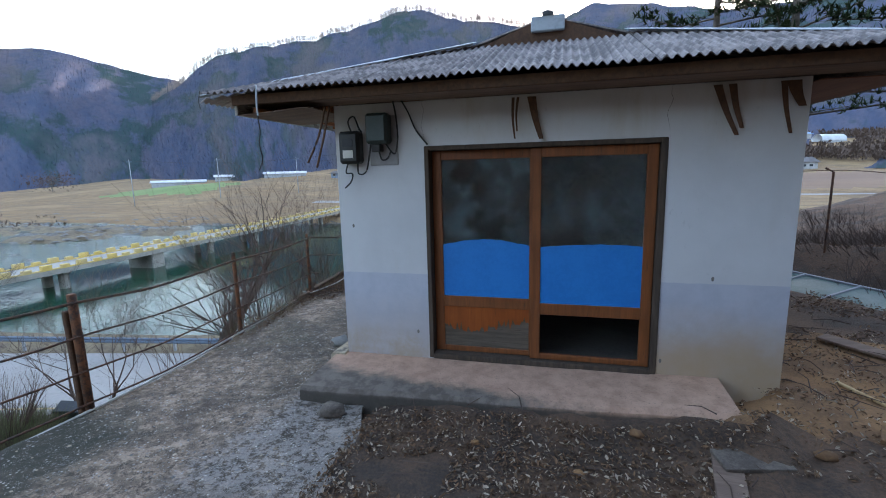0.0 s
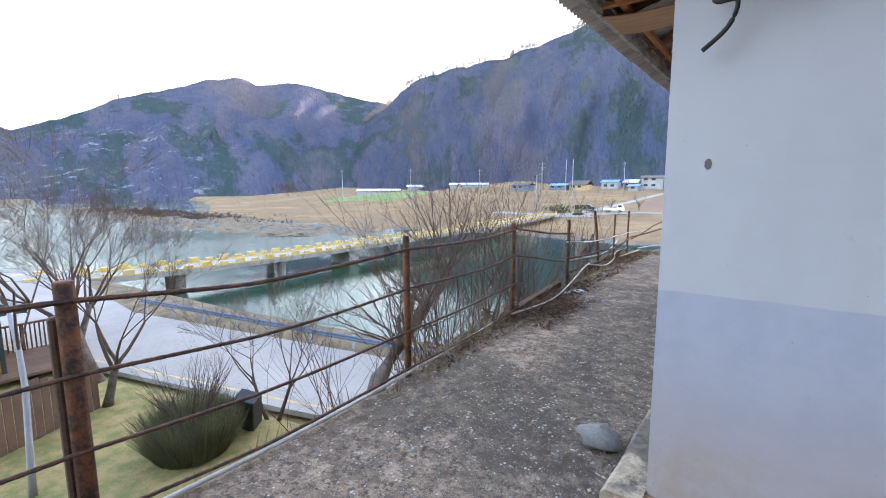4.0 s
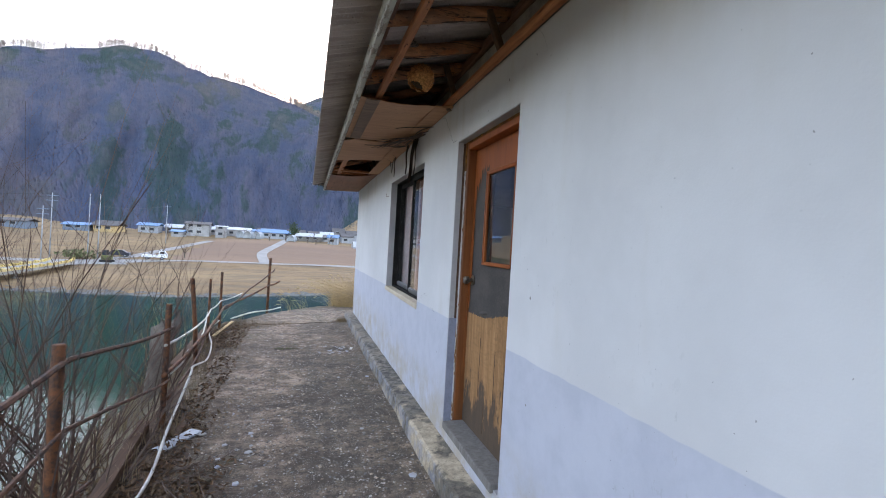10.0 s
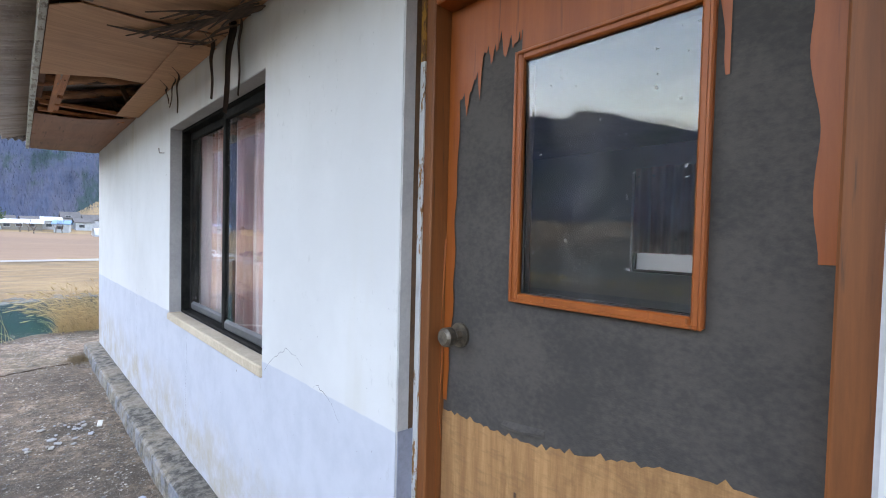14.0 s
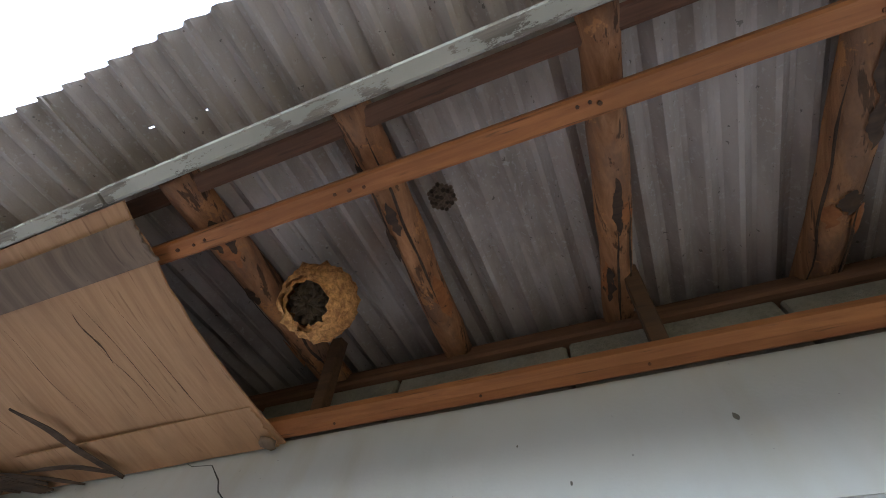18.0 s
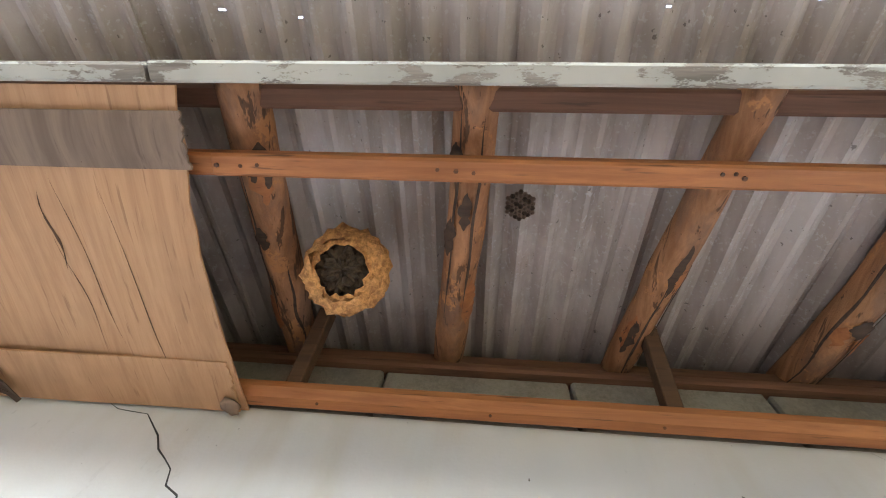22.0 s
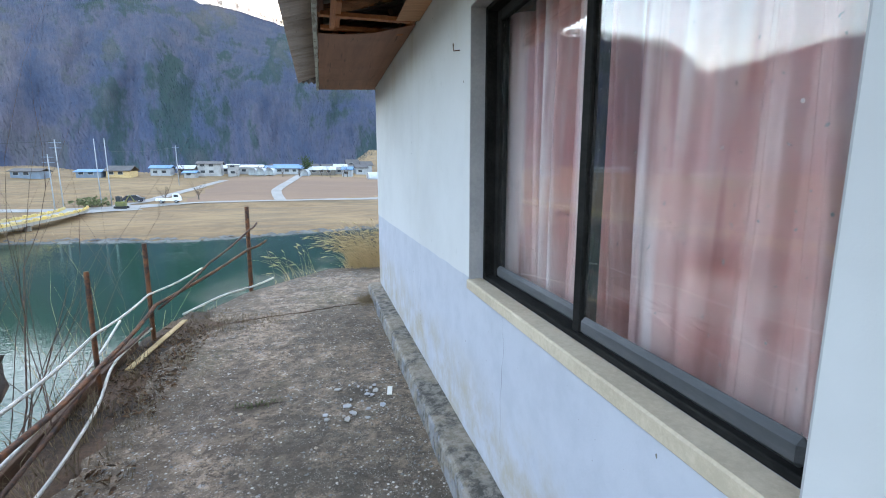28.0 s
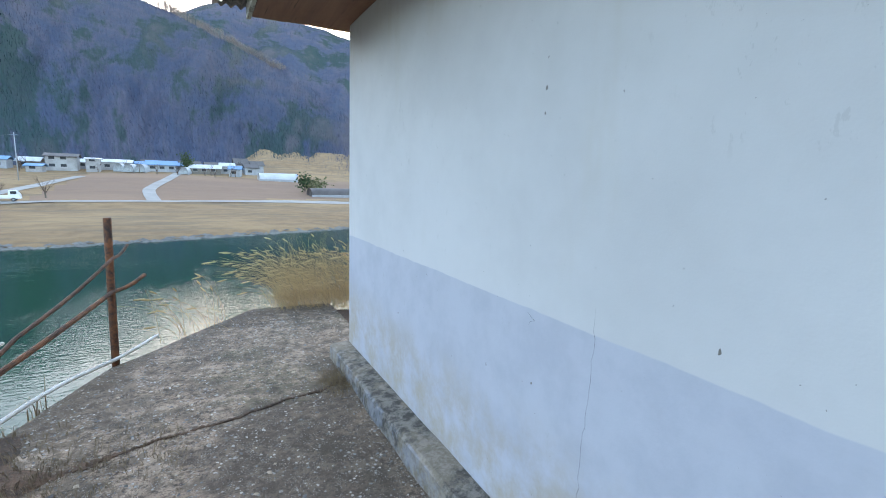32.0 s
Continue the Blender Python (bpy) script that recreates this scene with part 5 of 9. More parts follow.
def build_side_door():
    y0, y1, z0, z1 = DOOR_Y0, DOOR_Y1, DOOR_Z0, DOOR_Z1
    d = thing("door_side", "battered orange-brown wooden door with peeling veneer and a glass pane", "door", at=(0.1, (y0 + y1) / 2, z0), kind="structure")
    o = Vector(d.location)

    def put(name, g, mat, label="", parent=d):
        g.v = [tuple(Vector(p) - o) for p in g.v]
        return part(name, g, mat, parent, label)

    fx0, fx1 = 0.062, 0.19
    put("reveal", Geo().box(0.002, 0.06, y1 - 0.006, y1 + 0.0, z0, z1 - 0.002).box(0.002, 0.06, y0, y0 + 0.006, z0, z1 - 0.002).box(0.002, 0.06, y0 + 0.006, y1 - 0.006, z1 - 0.006, z1), M["reveal"], "grey cement reveal")
    put("reveal_dado", Geo().box(0.003, 0.059, y1 - 0.0085, y1 - 0.0062, z0 + 0.005, 0.955).box(0.003, 0.059, y0 + 0.0062, y0 + 0.0085, z0 + 0.005, 0.965), M["reveal_dado"], "blue-grey paint on the lower reveal, darkened for the shade there")
    put("frame_jamb", Geo().box(fx0, fx1, y1 - 0.058, y1 - 0.001, z0, z1 - 0.001, 0.004), M["frame_brown"])
    put("frame_jamb", Geo().box(fx0, fx1, y0 + 0.001, y0 + 0.058, z0, z1 - 0.001, 0.004), M["frame_brown"])
    put("frame_head", Geo().box(fx0, fx1, y0 + 0.058, y1 - 0.058, z1 - 0.06, z1 - 0.001, 0.004), M["door_orange"])
    put("threshold", Geo().box(-0.02, 0.19, y0 + 0.058, y1 - 0.058, z0 - 0.02, z0 + 0.03, 0.006), M["frame_grey"])
    a, b, c, e = y0 + 0.062, y1 - 0.062, z0 + 0.035, z1 - 0.064
    gy0, gy1, gz0, gz1 = 2.713, 3.106, 1.374, 1.936     # glass
    lx0, lx1 = 0.125, 0.165
    leaf = put("leaf", Geo().box(lx0, lx1, a, gy0, c, e).box(lx0, lx1, gy1, b, c, e).box(lx0, lx1, gy0, gy1, c, gz0).box(lx0, lx1, gy0, gy1, gz1, e), M["door_core"], "grey bare door core")
    # orange veneer left on the upper part, torn along its lower edge
    spikes = ((3.254, 0.009, 0.10), (3.30, 0.010, 0.05), (3.215, 0.008, 0.05), (3.17, 0.009, 0.035), (2.66, 0.012, 0.05), (2.585, 0.014, 0.06), (2.70, 0.012, 0.15), (2.54, 0.010, 0.07))
    for u0, u1, base in ((gy1 + 0.01, b, lambda t: 1.99 - 0.10 * min(1, max(0, (t - 0.5) / 0.2))), (a, gy0 - 0.012, lambda t: 1.985 + 0.095 * max(0, 1 - abs(t - 0.45) / 0.35)), (gy0 - 0.012, gy1 + 0.01, None)):
        rows, n = [], 190
        for i in range(n + 1):
            t = i / n
            y = u0 + (u1 - u0) * t
            down = max([0.0] + [d * (1 - abs(y - c) / w) for c, w, d in spikes if abs(y - c) < w])
            lo = gz1 + 0.021 if base is None else max(1.4, min(e - 0.02, base(t) + ragged(y, 1.0, 0.055) - down))
            rows.append([(lx0 - 0.0045, y, lo), (lx0 - 0.0045, y, e)])
        g = Geo().grid(rows)
        g.v += [(x + 0.004, y, z) for x, y, z in g.v]
        put("veneer", g, M["door_orange"], "orange varnished veneer, splintered along its edge", d)
    # strips of veneer left along both edges of the leaf
    for u0, u1, s, lo, hi in ((b - 0.040, b, 3.0, 1.04, 1.93), (a, a + 0.045, 8.0, 1.48, e - 0.01), (gy0 - 0.045, gy0 - 0.022, 8.0, 1.80, e - 0.01)):
        rows = []
        for i in range(41):
            z = lo + (hi - lo) * i / 40
            w = 0.014 * noise.noise(Vector((z * 8, s, 0))) + (0.022 if s == 3.0 else -0.022) * (1 - i / 40) ** 2
            rows.append([(lx0 - 0.004, u0 + (w if s == 3.0 else 0), z), (lx0 - 0.004, u1 + (w if s == 8.0 else 0), z)])
        put("veneer_strip", Geo().grid(rows, flip=True), M["door_orange"])
    # a long splinter peeling off the leaf's edge
    for z_hi, z_lo, out in ((1.50, 0.92, 0.020), (1.24, 0.62, 0.028)):
        rows = []
        for i in range(21):
            t = i / 20
            y = b - 0.004 + 0.012 * math.sin(t * 3) + 0.004
            w = 0.009 * math.sin(math.pi * (0.08 + 0.9 * t))
            x = lx0 - 0.006 - out * math.sin(math.pi * t) * t
            z = z_hi + (z_lo - z_hi) * t
            rows.append([(x, y - w, z), (x - 0.003, y, z), (x, y + w, z), (x + 0.003, y, z), (x, y - w, z)])
        put("splinter", Geo().grid(rows), M["door_orange"], "long orange splinter peeling off the edge")
    put("jamb_edge", Geo().box(0.056, 0.0615, y1 - 0.026, y1 - 0.0075, z0 + 0.02, 1.995), M["jamb_paint"], "strip with flaking white paint")
    put("jamb_edge", Geo().box(0.056, 0.0615, y1 - 0.026, y1 - 0.0075, 1.9955, z1 - 0.0195).box(0.056, 0.0615, y0 + 0.030, y1 - 0.0075, z1 - 0.019, z1 - 0.0075), M["jamb_ochre"], "strip with worn ochre paint")
    # thin dark strip in place of the shade in the gap by the frame
    put("gap", Geo().box(0.040, 0.0625, y1 - 0.0072, y1 - 0.0062, z0 + 0.02, z1 - 0.01), M["dark_timber"], "dark strip standing for the shaded gap beside the frame")
    # light raw wood below, with a torn upper edge
    rows = []
    for i in range(71):
        t = i / 70
        y = a + (b - a) * t
        rows.append([(lx0 - 0.003, y, c), (lx0 - 0.003, y, 1.09 - 0.095 * t + 0.014 * math.sin(t * 7.5) + ragged(y, 5.0, 0.018))])
    put("raw_panel", Geo().grid(rows), M["door_raw"], "bare pale wood at the door's foot, stained and split")
    lip = []
    for i in range(15):
        t = i / 14
        y = 3.02 + 0.13 * t
        zz = 1.09 - 0.095 * (y - a) / (b - a) + 0.012
        lip.append([(lx0 - 0.002, y, zz + 0.016), (lx0 - 0.004 - 0.012 * math.sin(math.pi * t), y, zz + 0.004), (lx0 - 0.003 - 0.010 * math.sin(math.pi * t), y, zz - 0.004)])
    put("torn_lip", Geo().grid(lip), M["door_core"], "lifted lip of torn plywood")
    for y, zz, l in ((2.86, 0.55, 0.3), (3.10, 0.5, 0.38), (3.0, 0.3, 0.2), (2.72, 0.45, 0.35)):
        put("split", Geo().box(lx0 - 0.0046, lx0 - 0.003, y - 0.003, y + 0.003, zz, zz + l), M["dark_timber"], "dark split in the wood")
    bead = 0.022
    put("glazing_bead", Geo().box(lx0 - 0.014, lx0 + 0.01, gy0 - bead, gy0, gz0 - bead, gz1 + bead, 0.004).box(lx0 - 0.014, lx0 + 0.01, gy1, gy1 + bead, gz0 - bead, gz1 + bead, 0.004)
        .box(lx0 - 0.014, lx0 + 0.01, gy0, gy1, gz0 - bead, gz0, 0.004).box(lx0 - 0.014, lx0 + 0.01, gy0, gy1, gz1, gz1 + bead, 0.004), M["door_orange"], "orange glazing bead")
    put("glazing_lip", Geo().box(lx0 - 0.019, lx0 - 0.0145, gy0 - bead, gy0 - bead + 0.008, gz0 - bead, gz1 + bead, 0.002).box(lx0 - 0.019, lx0 - 0.0145, gy1 + bead - 0.008, gy1 + bead, gz0 - bead, gz1 + bead, 0.002)
        .box(lx0 - 0.019, lx0 - 0.0145, gy0 - bead + 0.008, gy1 + bead - 0.008, gz0 - bead, gz0 - bead + 0.008, 0.002).box(lx0 - 0.019, lx0 - 0.0145, gy0 - bead + 0.008, gy1 + bead - 0.008, gz1 + bead - 0.008, gz1 + bead, 0.002), M["door_orange"])
    # the loose glass leans out a little at its head
    lean = Matrix.Translation((lx0 + 0.010, 0, (gz0 + gz1) / 2)) @ Matrix.Rotation(radians(-1.7), 4, "Y")
    hz = (gz1 - gz0) / 2
    pane = put("pane", Geo().box(-0.002, 0.002, gy0, gy1, -hz, hz, 0, lean), M["pane"])
    pane.visible_shadow = False
    k = Geo().tube([(lx0, 3.305, 1.236), (lx0 - 0.03, 3.305, 1.236)], 0.014, 12)
    k.tube([(lx0 - 0.025, 3.305, 1.236), (lx0 - 0.04, 3.305, 1.236), (lx0 - 0.062, 3.305, 1.236), (lx0 - 0.07, 3.305, 1.236)], [0.012, 0.026, 0.026, 0.018], 16)
    k.tube([(lx0 + 0.0, 3.305, 1.236), (lx0 - 0.008, 3.305, 1.236)], 0.034, 16)
    put("knob", k, M["brass"], "dull round metal knob")


def build_window():
    y0, y1, z0, z1 = WIN_Y0, WIN_Y1, WIN_Z0, WIN_Z1
    w = thing("window_side", "dark-framed sliding window with faded pink curtains behind", "window", at=(0.1, (y0 + y1) / 2, z0), kind="structure")
    o = Vector(w.location)

    def put(name, g, mat, label="", parent=w, smooth=False):
        g.v = [tuple(Vector(p) - o) for p in g.v]
        return part(name, g, mat, parent, label, smooth)

    put("sill", Geo().box(-0.012, 0.075, y0 - 0.004, y1 + 0.002, z0 - 0.045, z0 + 0.006, 0.006), M["sill"], "tan cement sill")
    put("reveal", Geo().box(0.002, 0.075, y1 - 0.005, y1, z0 + 0.008, z1 - 0.001).box(0.002, 0.075, y0, y0 + 0.005, z0 + 0.008, z1 - 0.001).box(0.002, 0.075, y0 + 0.005, y1 - 0.005, z1 - 0.005, z1), M["reveal"], "grey cement reveal")
    f = 0.022
    put("window_frame", Geo().box(0.075, 0.19, y0, y0 + f, z0, z1, 0.004).box(0.075, 0.19, y1 - f, y1, z0, z1, 0.004).box(0.075, 0.19, y0 + f, y1 - f, z0, z0 + f, 0.004).box(0.075, 0.19, y0 + f, y1 - f, z1 - f, z1, 0.004), M["frame_black"])
    mid = 5.21
    for i, (a, b, x) in enumerate(((mid - 0.022, y1 - f, 0.125), (y0 + f, mid + 0.022, 0.088))):
        s = put("sash", Geo().box(x, x + 0.03, a, a + 0.044, z0 + f, z1 - f, 0.004).box(x, x + 0.03, b - 0.044, b, z0 + f, z1 - f, 0.004)
                .box(x, x + 0.03, a + 0.044, b - 0.044, z1 - f - 0.05, z1 - f, 0.004), M["frame_black"])
        put("bottom_rail", Geo().box(x - 0.002, x + 0.03, a + 0.044, b - 0.044, z0 + f, z0 + f + 0.06, 0.014), M["sash_rail"], "grey dusty bottom rail", s)
        p = put("pane", Geo().box(x + 0.013, x + 0.017, a + 0.044, b - 0.044, z0 + f + 0.06, z1 - f - 0.05), M["pane_old"], "", s)
        p.visible_shadow = False
    rows = []
    for i in range(421):
        t = i / 420
        y = y0 - 0.10 + (y1 - y0 + 0.20) * t
        row = []
        for j in range(11):
            u = j / 10
            ph = t * 11.5 + 0.55 * math.sin(t * 9.3) + 0.28 * math.sin(t * 23 + 1) + 0.16 * u * math.sin(t * 11)
            p = ph % 1.0
            fold = p / 0.78 if p < 0.78 else 0.5 + 0.5 * math.cos(math.pi * (p - 0.78) / 0.22)
            deep = 0.085 + 0.03 * math.sin(int(ph) * 2.1)
            x = 0.215 + deep * fold ** 1.4 + 0.010 * math.sin(17 * ph + 2 * u) + 0.016 * math.sin(t * 15 + 2) * (0.5 + 0.5 * u)
            row.append((x, y + 0.030 * math.sin(u * 2.2 + t * 17), z1 - 0.03 - (z1 - z0 + 0.22) * u))
        rows.append(row)
    c = solid("curtain", Geo().grid(rows, flip=True), M["curtain"], "faded dusty pink curtain hanging in folds behind the window, fold light and shade painted in", "curtain", smooth=True)
    solid("curtain_rod", Geo().tube([(0.245, y0 - 0.03, z1 - 0.02), (0.245, y1 + 0.03, z1 - 0.02)], 0.01, 8), M["rust"], "thin curtain rod inside the window", "rod")


def build_sliding_door():
    x0, x1, z0, z1 = SD_X0, SD_X1, SD_Z0, SD_Z1
    d = thing("door_front", "old two-leaf wooden sliding door with dusty glass and blue-covered lower panes", "door", at=((x0 + x1) / 2, 0.1, z0), kind="structure")
    o = Vector(d.location)

    def put(name, g, mat, label="", parent=d):
        g.v = [tuple(Vector(p) - o) for p in g.v]
        return part(name, g, mat, parent, label)

    put("frame_jamb", Geo().box(x0, x0 + 0.04, -0.012, 0.15, z0, z1, 0.004), M["frame_dirty"])
    put("frame_jamb", Geo().box(x1 - 0.05, x1, -0.012, 0.15, z0, z1, 0.004), M["frame_dirty"])
    put("frame_head", Geo().box(x0 + 0.04, x1 - 0.05, -0.012, 0.15, z1 - 0.04, z1, 0.004), M["frame_dirty"])
    put("frame_sill", Geo().box(x0 + 0.04, x1 - 0.05, -0.02, 0.15, z0 - 0.005, z0 + 0.045, 0.004), M["frame_dirty"])
    mid = 1.84
    for k, (a, b, y) in enumerate(((x0 + 0.045, mid + 0.035, 0.085), (mid - 0.035, x1 - 0.055, 0.035))):
        st, lo, hi = 0.085, z0 + 0.05, z1 - 0.045
        rail = 0.712 if k == 0 else 0.692
        leaf = put("sliding_leaf", Geo().box(a, a + st, y, y + 0.035, lo, hi, 0.004).box(b - st, b, y, y + 0.035, lo, hi, 0.004).box(a + st, b - st, y, y + 0.035, hi - 0.08, hi, 0.004)
                   .box(a + st, b - st, y, y + 0.035, rail - 0.052, rail + 0.052, 0.004).box(a + st, b - st, y, y + 0.035, lo, lo + 0.05, 0.004), M["frame_brown"], "brown wooden sliding leaf")
        p = put("pane", Geo().box(a + st, b - st, y + 0.015, y + 0.019, rail + 0.052, hi - 0.08), M["pane_front"], "", leaf)
        p.visible_shadow = False
        rows = []
        for i in range(41):
            t = i / 40
            x = a + st + (b - st - a - st) * t
            top = (1.255 + 0.055 * math.sin(math.pi * t) if k == 0 else 1.255 + 0.03 * math.sin(t * 2.5)) + 0.006 * noise.noise(Vector((x * 14, k, 0)))
            rows.append([(x, y + 0.011, rail + 0.045), (x, y + 0.011, top)])
        put("blue_sheet", Geo().grid(rows, flip=False), M["blue"], "bright blue sheet over the lower glass", leaf)
        if k == 0:
            rows, rows2 = [], []
            for i in range(61):
                x = a + st + (b - st - a - st) * i / 60
                edge = min(rail - 0.04, 0.47 + ragged(x, 2.0, 0.14) - 0.05 * math.sin(i / 12))
                rows.append([(x, y + 0.008, edge), (x, y + 0.008, rail - 0.045)])
                rows2.append([(x, y + 0.014, lo + 0.05), (x, y + 0.014, rail - 0.055)])
            put("veneer", Geo().grid(rows), M["door_orange"], "orange veneer torn into splinters", leaf)
            put("bottom_panel", Geo().grid(rows2), M["panel_old"], "dirty grey bare lower panel", leaf)


build_side_door()
build_window()
build_sliding_door()


# ---- concrete path and fence ----
CRACK = ((-1.95, 8.85), (-1.35, 9.10), (-0.95, 9.18), (-0.6, 9.32), (-0.35, 9.36), (-0.15, 9.5))


def build_path():
    def line_y(x):
        return lerp(x, [p[0] for p in CRACK], [p[1] for p in CRACK]) + 0.015 * noise.noise(Vector((x * 14, 0, 0)))

    rows = []
    ys = sorted([-9 + i * 20.7 / 230 for i in range(231)])
    for y in ys:
        row = []
        xe = fence_x(y) - 0.02 + 0.05 * noise.fractal(Vector((y * 2.2, 0, 2)), 1, 2, 3)
        xr = -0.13 if -0.70 < y < 9.85 else 0.55 + 0.3 * noise.fractal(Vector((y * 0.9, 5, 0)), 1, 2, 3) + min(0.8, (-0.70 - y) * 0.2) if y < 0 else 0.25
        for j in range(34):
            t = j / 33
            x = xe + (xr - xe) * t
            d = abs(y - line_y(x)) if x < -0.14 else 1
            z = path_z(y) + 0.009 * noise.fractal(Vector((x * 2.5, y * 2.5, 0)), 1, 2, 4) - (0.02 if j == 0 else 0) - 0.010 * max(0, 1 - d / 0.05)
            row.append((x, y, z))
        rows.append(row)
    g = Geo().slab(rows[::-1], 0.12)
    solid("path", g, M["cement"], "worn grey concrete path with pale aggregate and dark damp patches", "path", kind="structure", smooth=False)
    r = random.Random(21)
    # crack filled with dead grass and dirt
    g = Geo()
    for i in range(170):
        x = -1.95 + 1.8 * i / 169
        y, z = line_y(x), path_z(line_y(x))
        w = 0.005 + (0.035 if x < -1.5 or x > -0.32 else 0.004) * r.random()
        m = Matrix.Translation((x, y, z - 0.006)) @ Matrix.Rotation(r.uniform(0, 6), 4, "Z")
        g.box(-0.011, 0.011, -w, w, -0.01, 0.008 * r.random() + 0.004, 0.002, m)
    solid("path_crack", g, M["soil"], "dirt-filled crack across the concrete path", "crack", kind="structure")
    # loose grit and chips lying on the concrete
    for mat, many, name in ((M["rock"], 4200, "grit"), (M["leaf_pale"], 1300, "pale_chips")):
        g = Geo()
        for _ in range(many):
            y = r.uniform(-5, 11.4)
            x = r.uniform(fence_x(y) + 0.05, -0.18 if y > -0.7 else 0.6)
            s = (0.003 + 0.012 * r.random() ** 2) * (1.35 if name == "pale_chips" else 1)
            m = Matrix.Translation((x, y, path_z(y) + 0.004 + 0.009 * noise.fractal(Vector((x * 2.5, y * 2.5, 0)), 1, 2, 4))) @ Matrix.Rotation(r.uniform(0, 6), 4, "Z") @ Matrix.Diagonal((s, s * r.uniform(.5, 1), s * 0.5, 1))
            g.add([(1, 0, 0), (0, 1, 0), (-1, .2, 0), (0, -1, .1), (.2, .1, 1)], [(0, 1, 4), (1, 2, 4), (2, 3, 4), (3, 0, 4)], m)
        solid(name, g, mat, "loose grit on the concrete path" if name == "grit" else "pale chips on the concrete path", "gravel", kind="stuff")


POSTS = ((-3.25, 1.02, 0.030, 0.0, 0.0), (-1.32, 1.0, 0.034, 0.0, 0.0), (0.61, 1.03, 0.024, 0.0, 0.0), (2.48, 1.0, 0.023, 0.01, 0.0), (4.2, 0.95, 0.021, 0.02, -0.05),
         (6.08, 1.02, 0.023, -0.05, -0.20), (7.35, 0.9, 0.016, 0.0, 0.03), (8.54, 0.93, 0.020, 0.0, 0.02), (10.46, 1.14, 0.027, 0.02, 0.0))


def build_fence():
    f = thing("fence", "rusty iron fence of posts and rebar rails along the path's edge", "fence")
    for y, h, r, lx, ly in POSTS:
        x, z = fence_x(y), path_z(y)
        part("post", Geo().tube([(x, y, z - 0.25), (x + lx * 0.5, y + ly * 0.5, z + h * 0.5), (x + lx, y + ly, z + h - 0.004), (x + lx, y + ly, z + h)], [r, r, r, r * 0.9], 10), M["rust"], f, "", True)
    part("wooden_stake", Geo().box(-1.812, -1.768, -1.365, -1.315, -0.3, 0.90, 0.010), M["dark_timber"], f, "weathered wooden stake tied to a post")
    for k, (h, r) in enumerate(((0.93, 0.0112), (0.65, 0.0088), (0.35, 0.0085), (0.07, 0.0085))):
        pts, rads = [], []
        for i in range(420):
            y = -6.5 + i * (10.75 if k < 2 else 9.3) / 419
            s = -0.02 * abs(math.sin((y + 1.32) * 1.63)) + 0.016 * noise.noise(Vector((y * 0.8, k, 0)))
            drop = max(0, y - 2.5)
            pts.append((fence_x(y) + 0.03, y, path_z(y) + h + s - drop * (0.10, 0.16, 0.14, 0.0)[k]))
            rads.append(r * (1.12 if i % 2 else 0.92))
        part("rail", Geo().tube(pts, rads, 6), M["rebar"], f, "ribbed rusty rebar rail")
    # bent pipes and rods beyond the straight rails
    for pts, r, mat, label in (
        (((-1.93, 4.1, 0.62), (-2.05, 6.0, 0.46), (-2.2, 7.3, 0.40), (-2.27, 8.5, 0.36), (-2.1, 9.7, 0.35)), 0.010, "hose", "pale bent pipe rail"),
        (((-1.93, 4.1, 0.40), (-2.06, 6.05, 0.28), (-2.2, 7.4, 0.17), (-2.22, 8.5, 0.26), (-1.68, 10.44, 0.44), (-1.5, 10.75, 0.50)), 0.016, "rust", "rusty pipe rail leaning between posts"),
        (((-2.2, 8.5, 0.22), (-1.95, 9.4, 0.46), (-1.66, 10.44, 0.70), (-1.6, 10.7, 0.76)), 0.012, "rebar", "rusty rod"),
        (((-1.92, 4.2, 0.20), (-2.07, 6.0, 0.10), (-2.25, 7.4, 0.12), (-2.3, 8.5, 0.05)), 0.012, "rebar", "rusty rod")):
        fine = []
        for a, b in zip(pts, pts[1:]):
            for t in np.linspace(0, 1, 7)[:-1]:
                fine.append(tuple(Vector(a).lerp(Vector(b), t) + Vector((0, 0, -0.02 * math.sin(math.pi * t)))))
        fine.append(pts[-1])
        part("pipe_rail", Geo().tube(fine, r, 8), M[mat], f, label, True)
    return f


def smooth_line(pts, n=8):
    """A rounded line through points (Catmull-Rom)."""
    p = [Vector(q) for q in pts]
    p = [p[0]] + p + [p[-1]]
    out = []
    for i in range(1, len(p) - 2):
        for k in range(n):
            t = k / n
            a, b, c, d = p[i - 1], p[i], p[i + 1], p[i + 2]
            out.append(tuple(0.5 * ((2 * b) + (c - a) * t + (2 * a - 5 * b + 4 * c - d) * t * t + (3 * b - a - 3 * c + d) * t ** 3)))
    out.append(tuple(p[-2]))
    return out


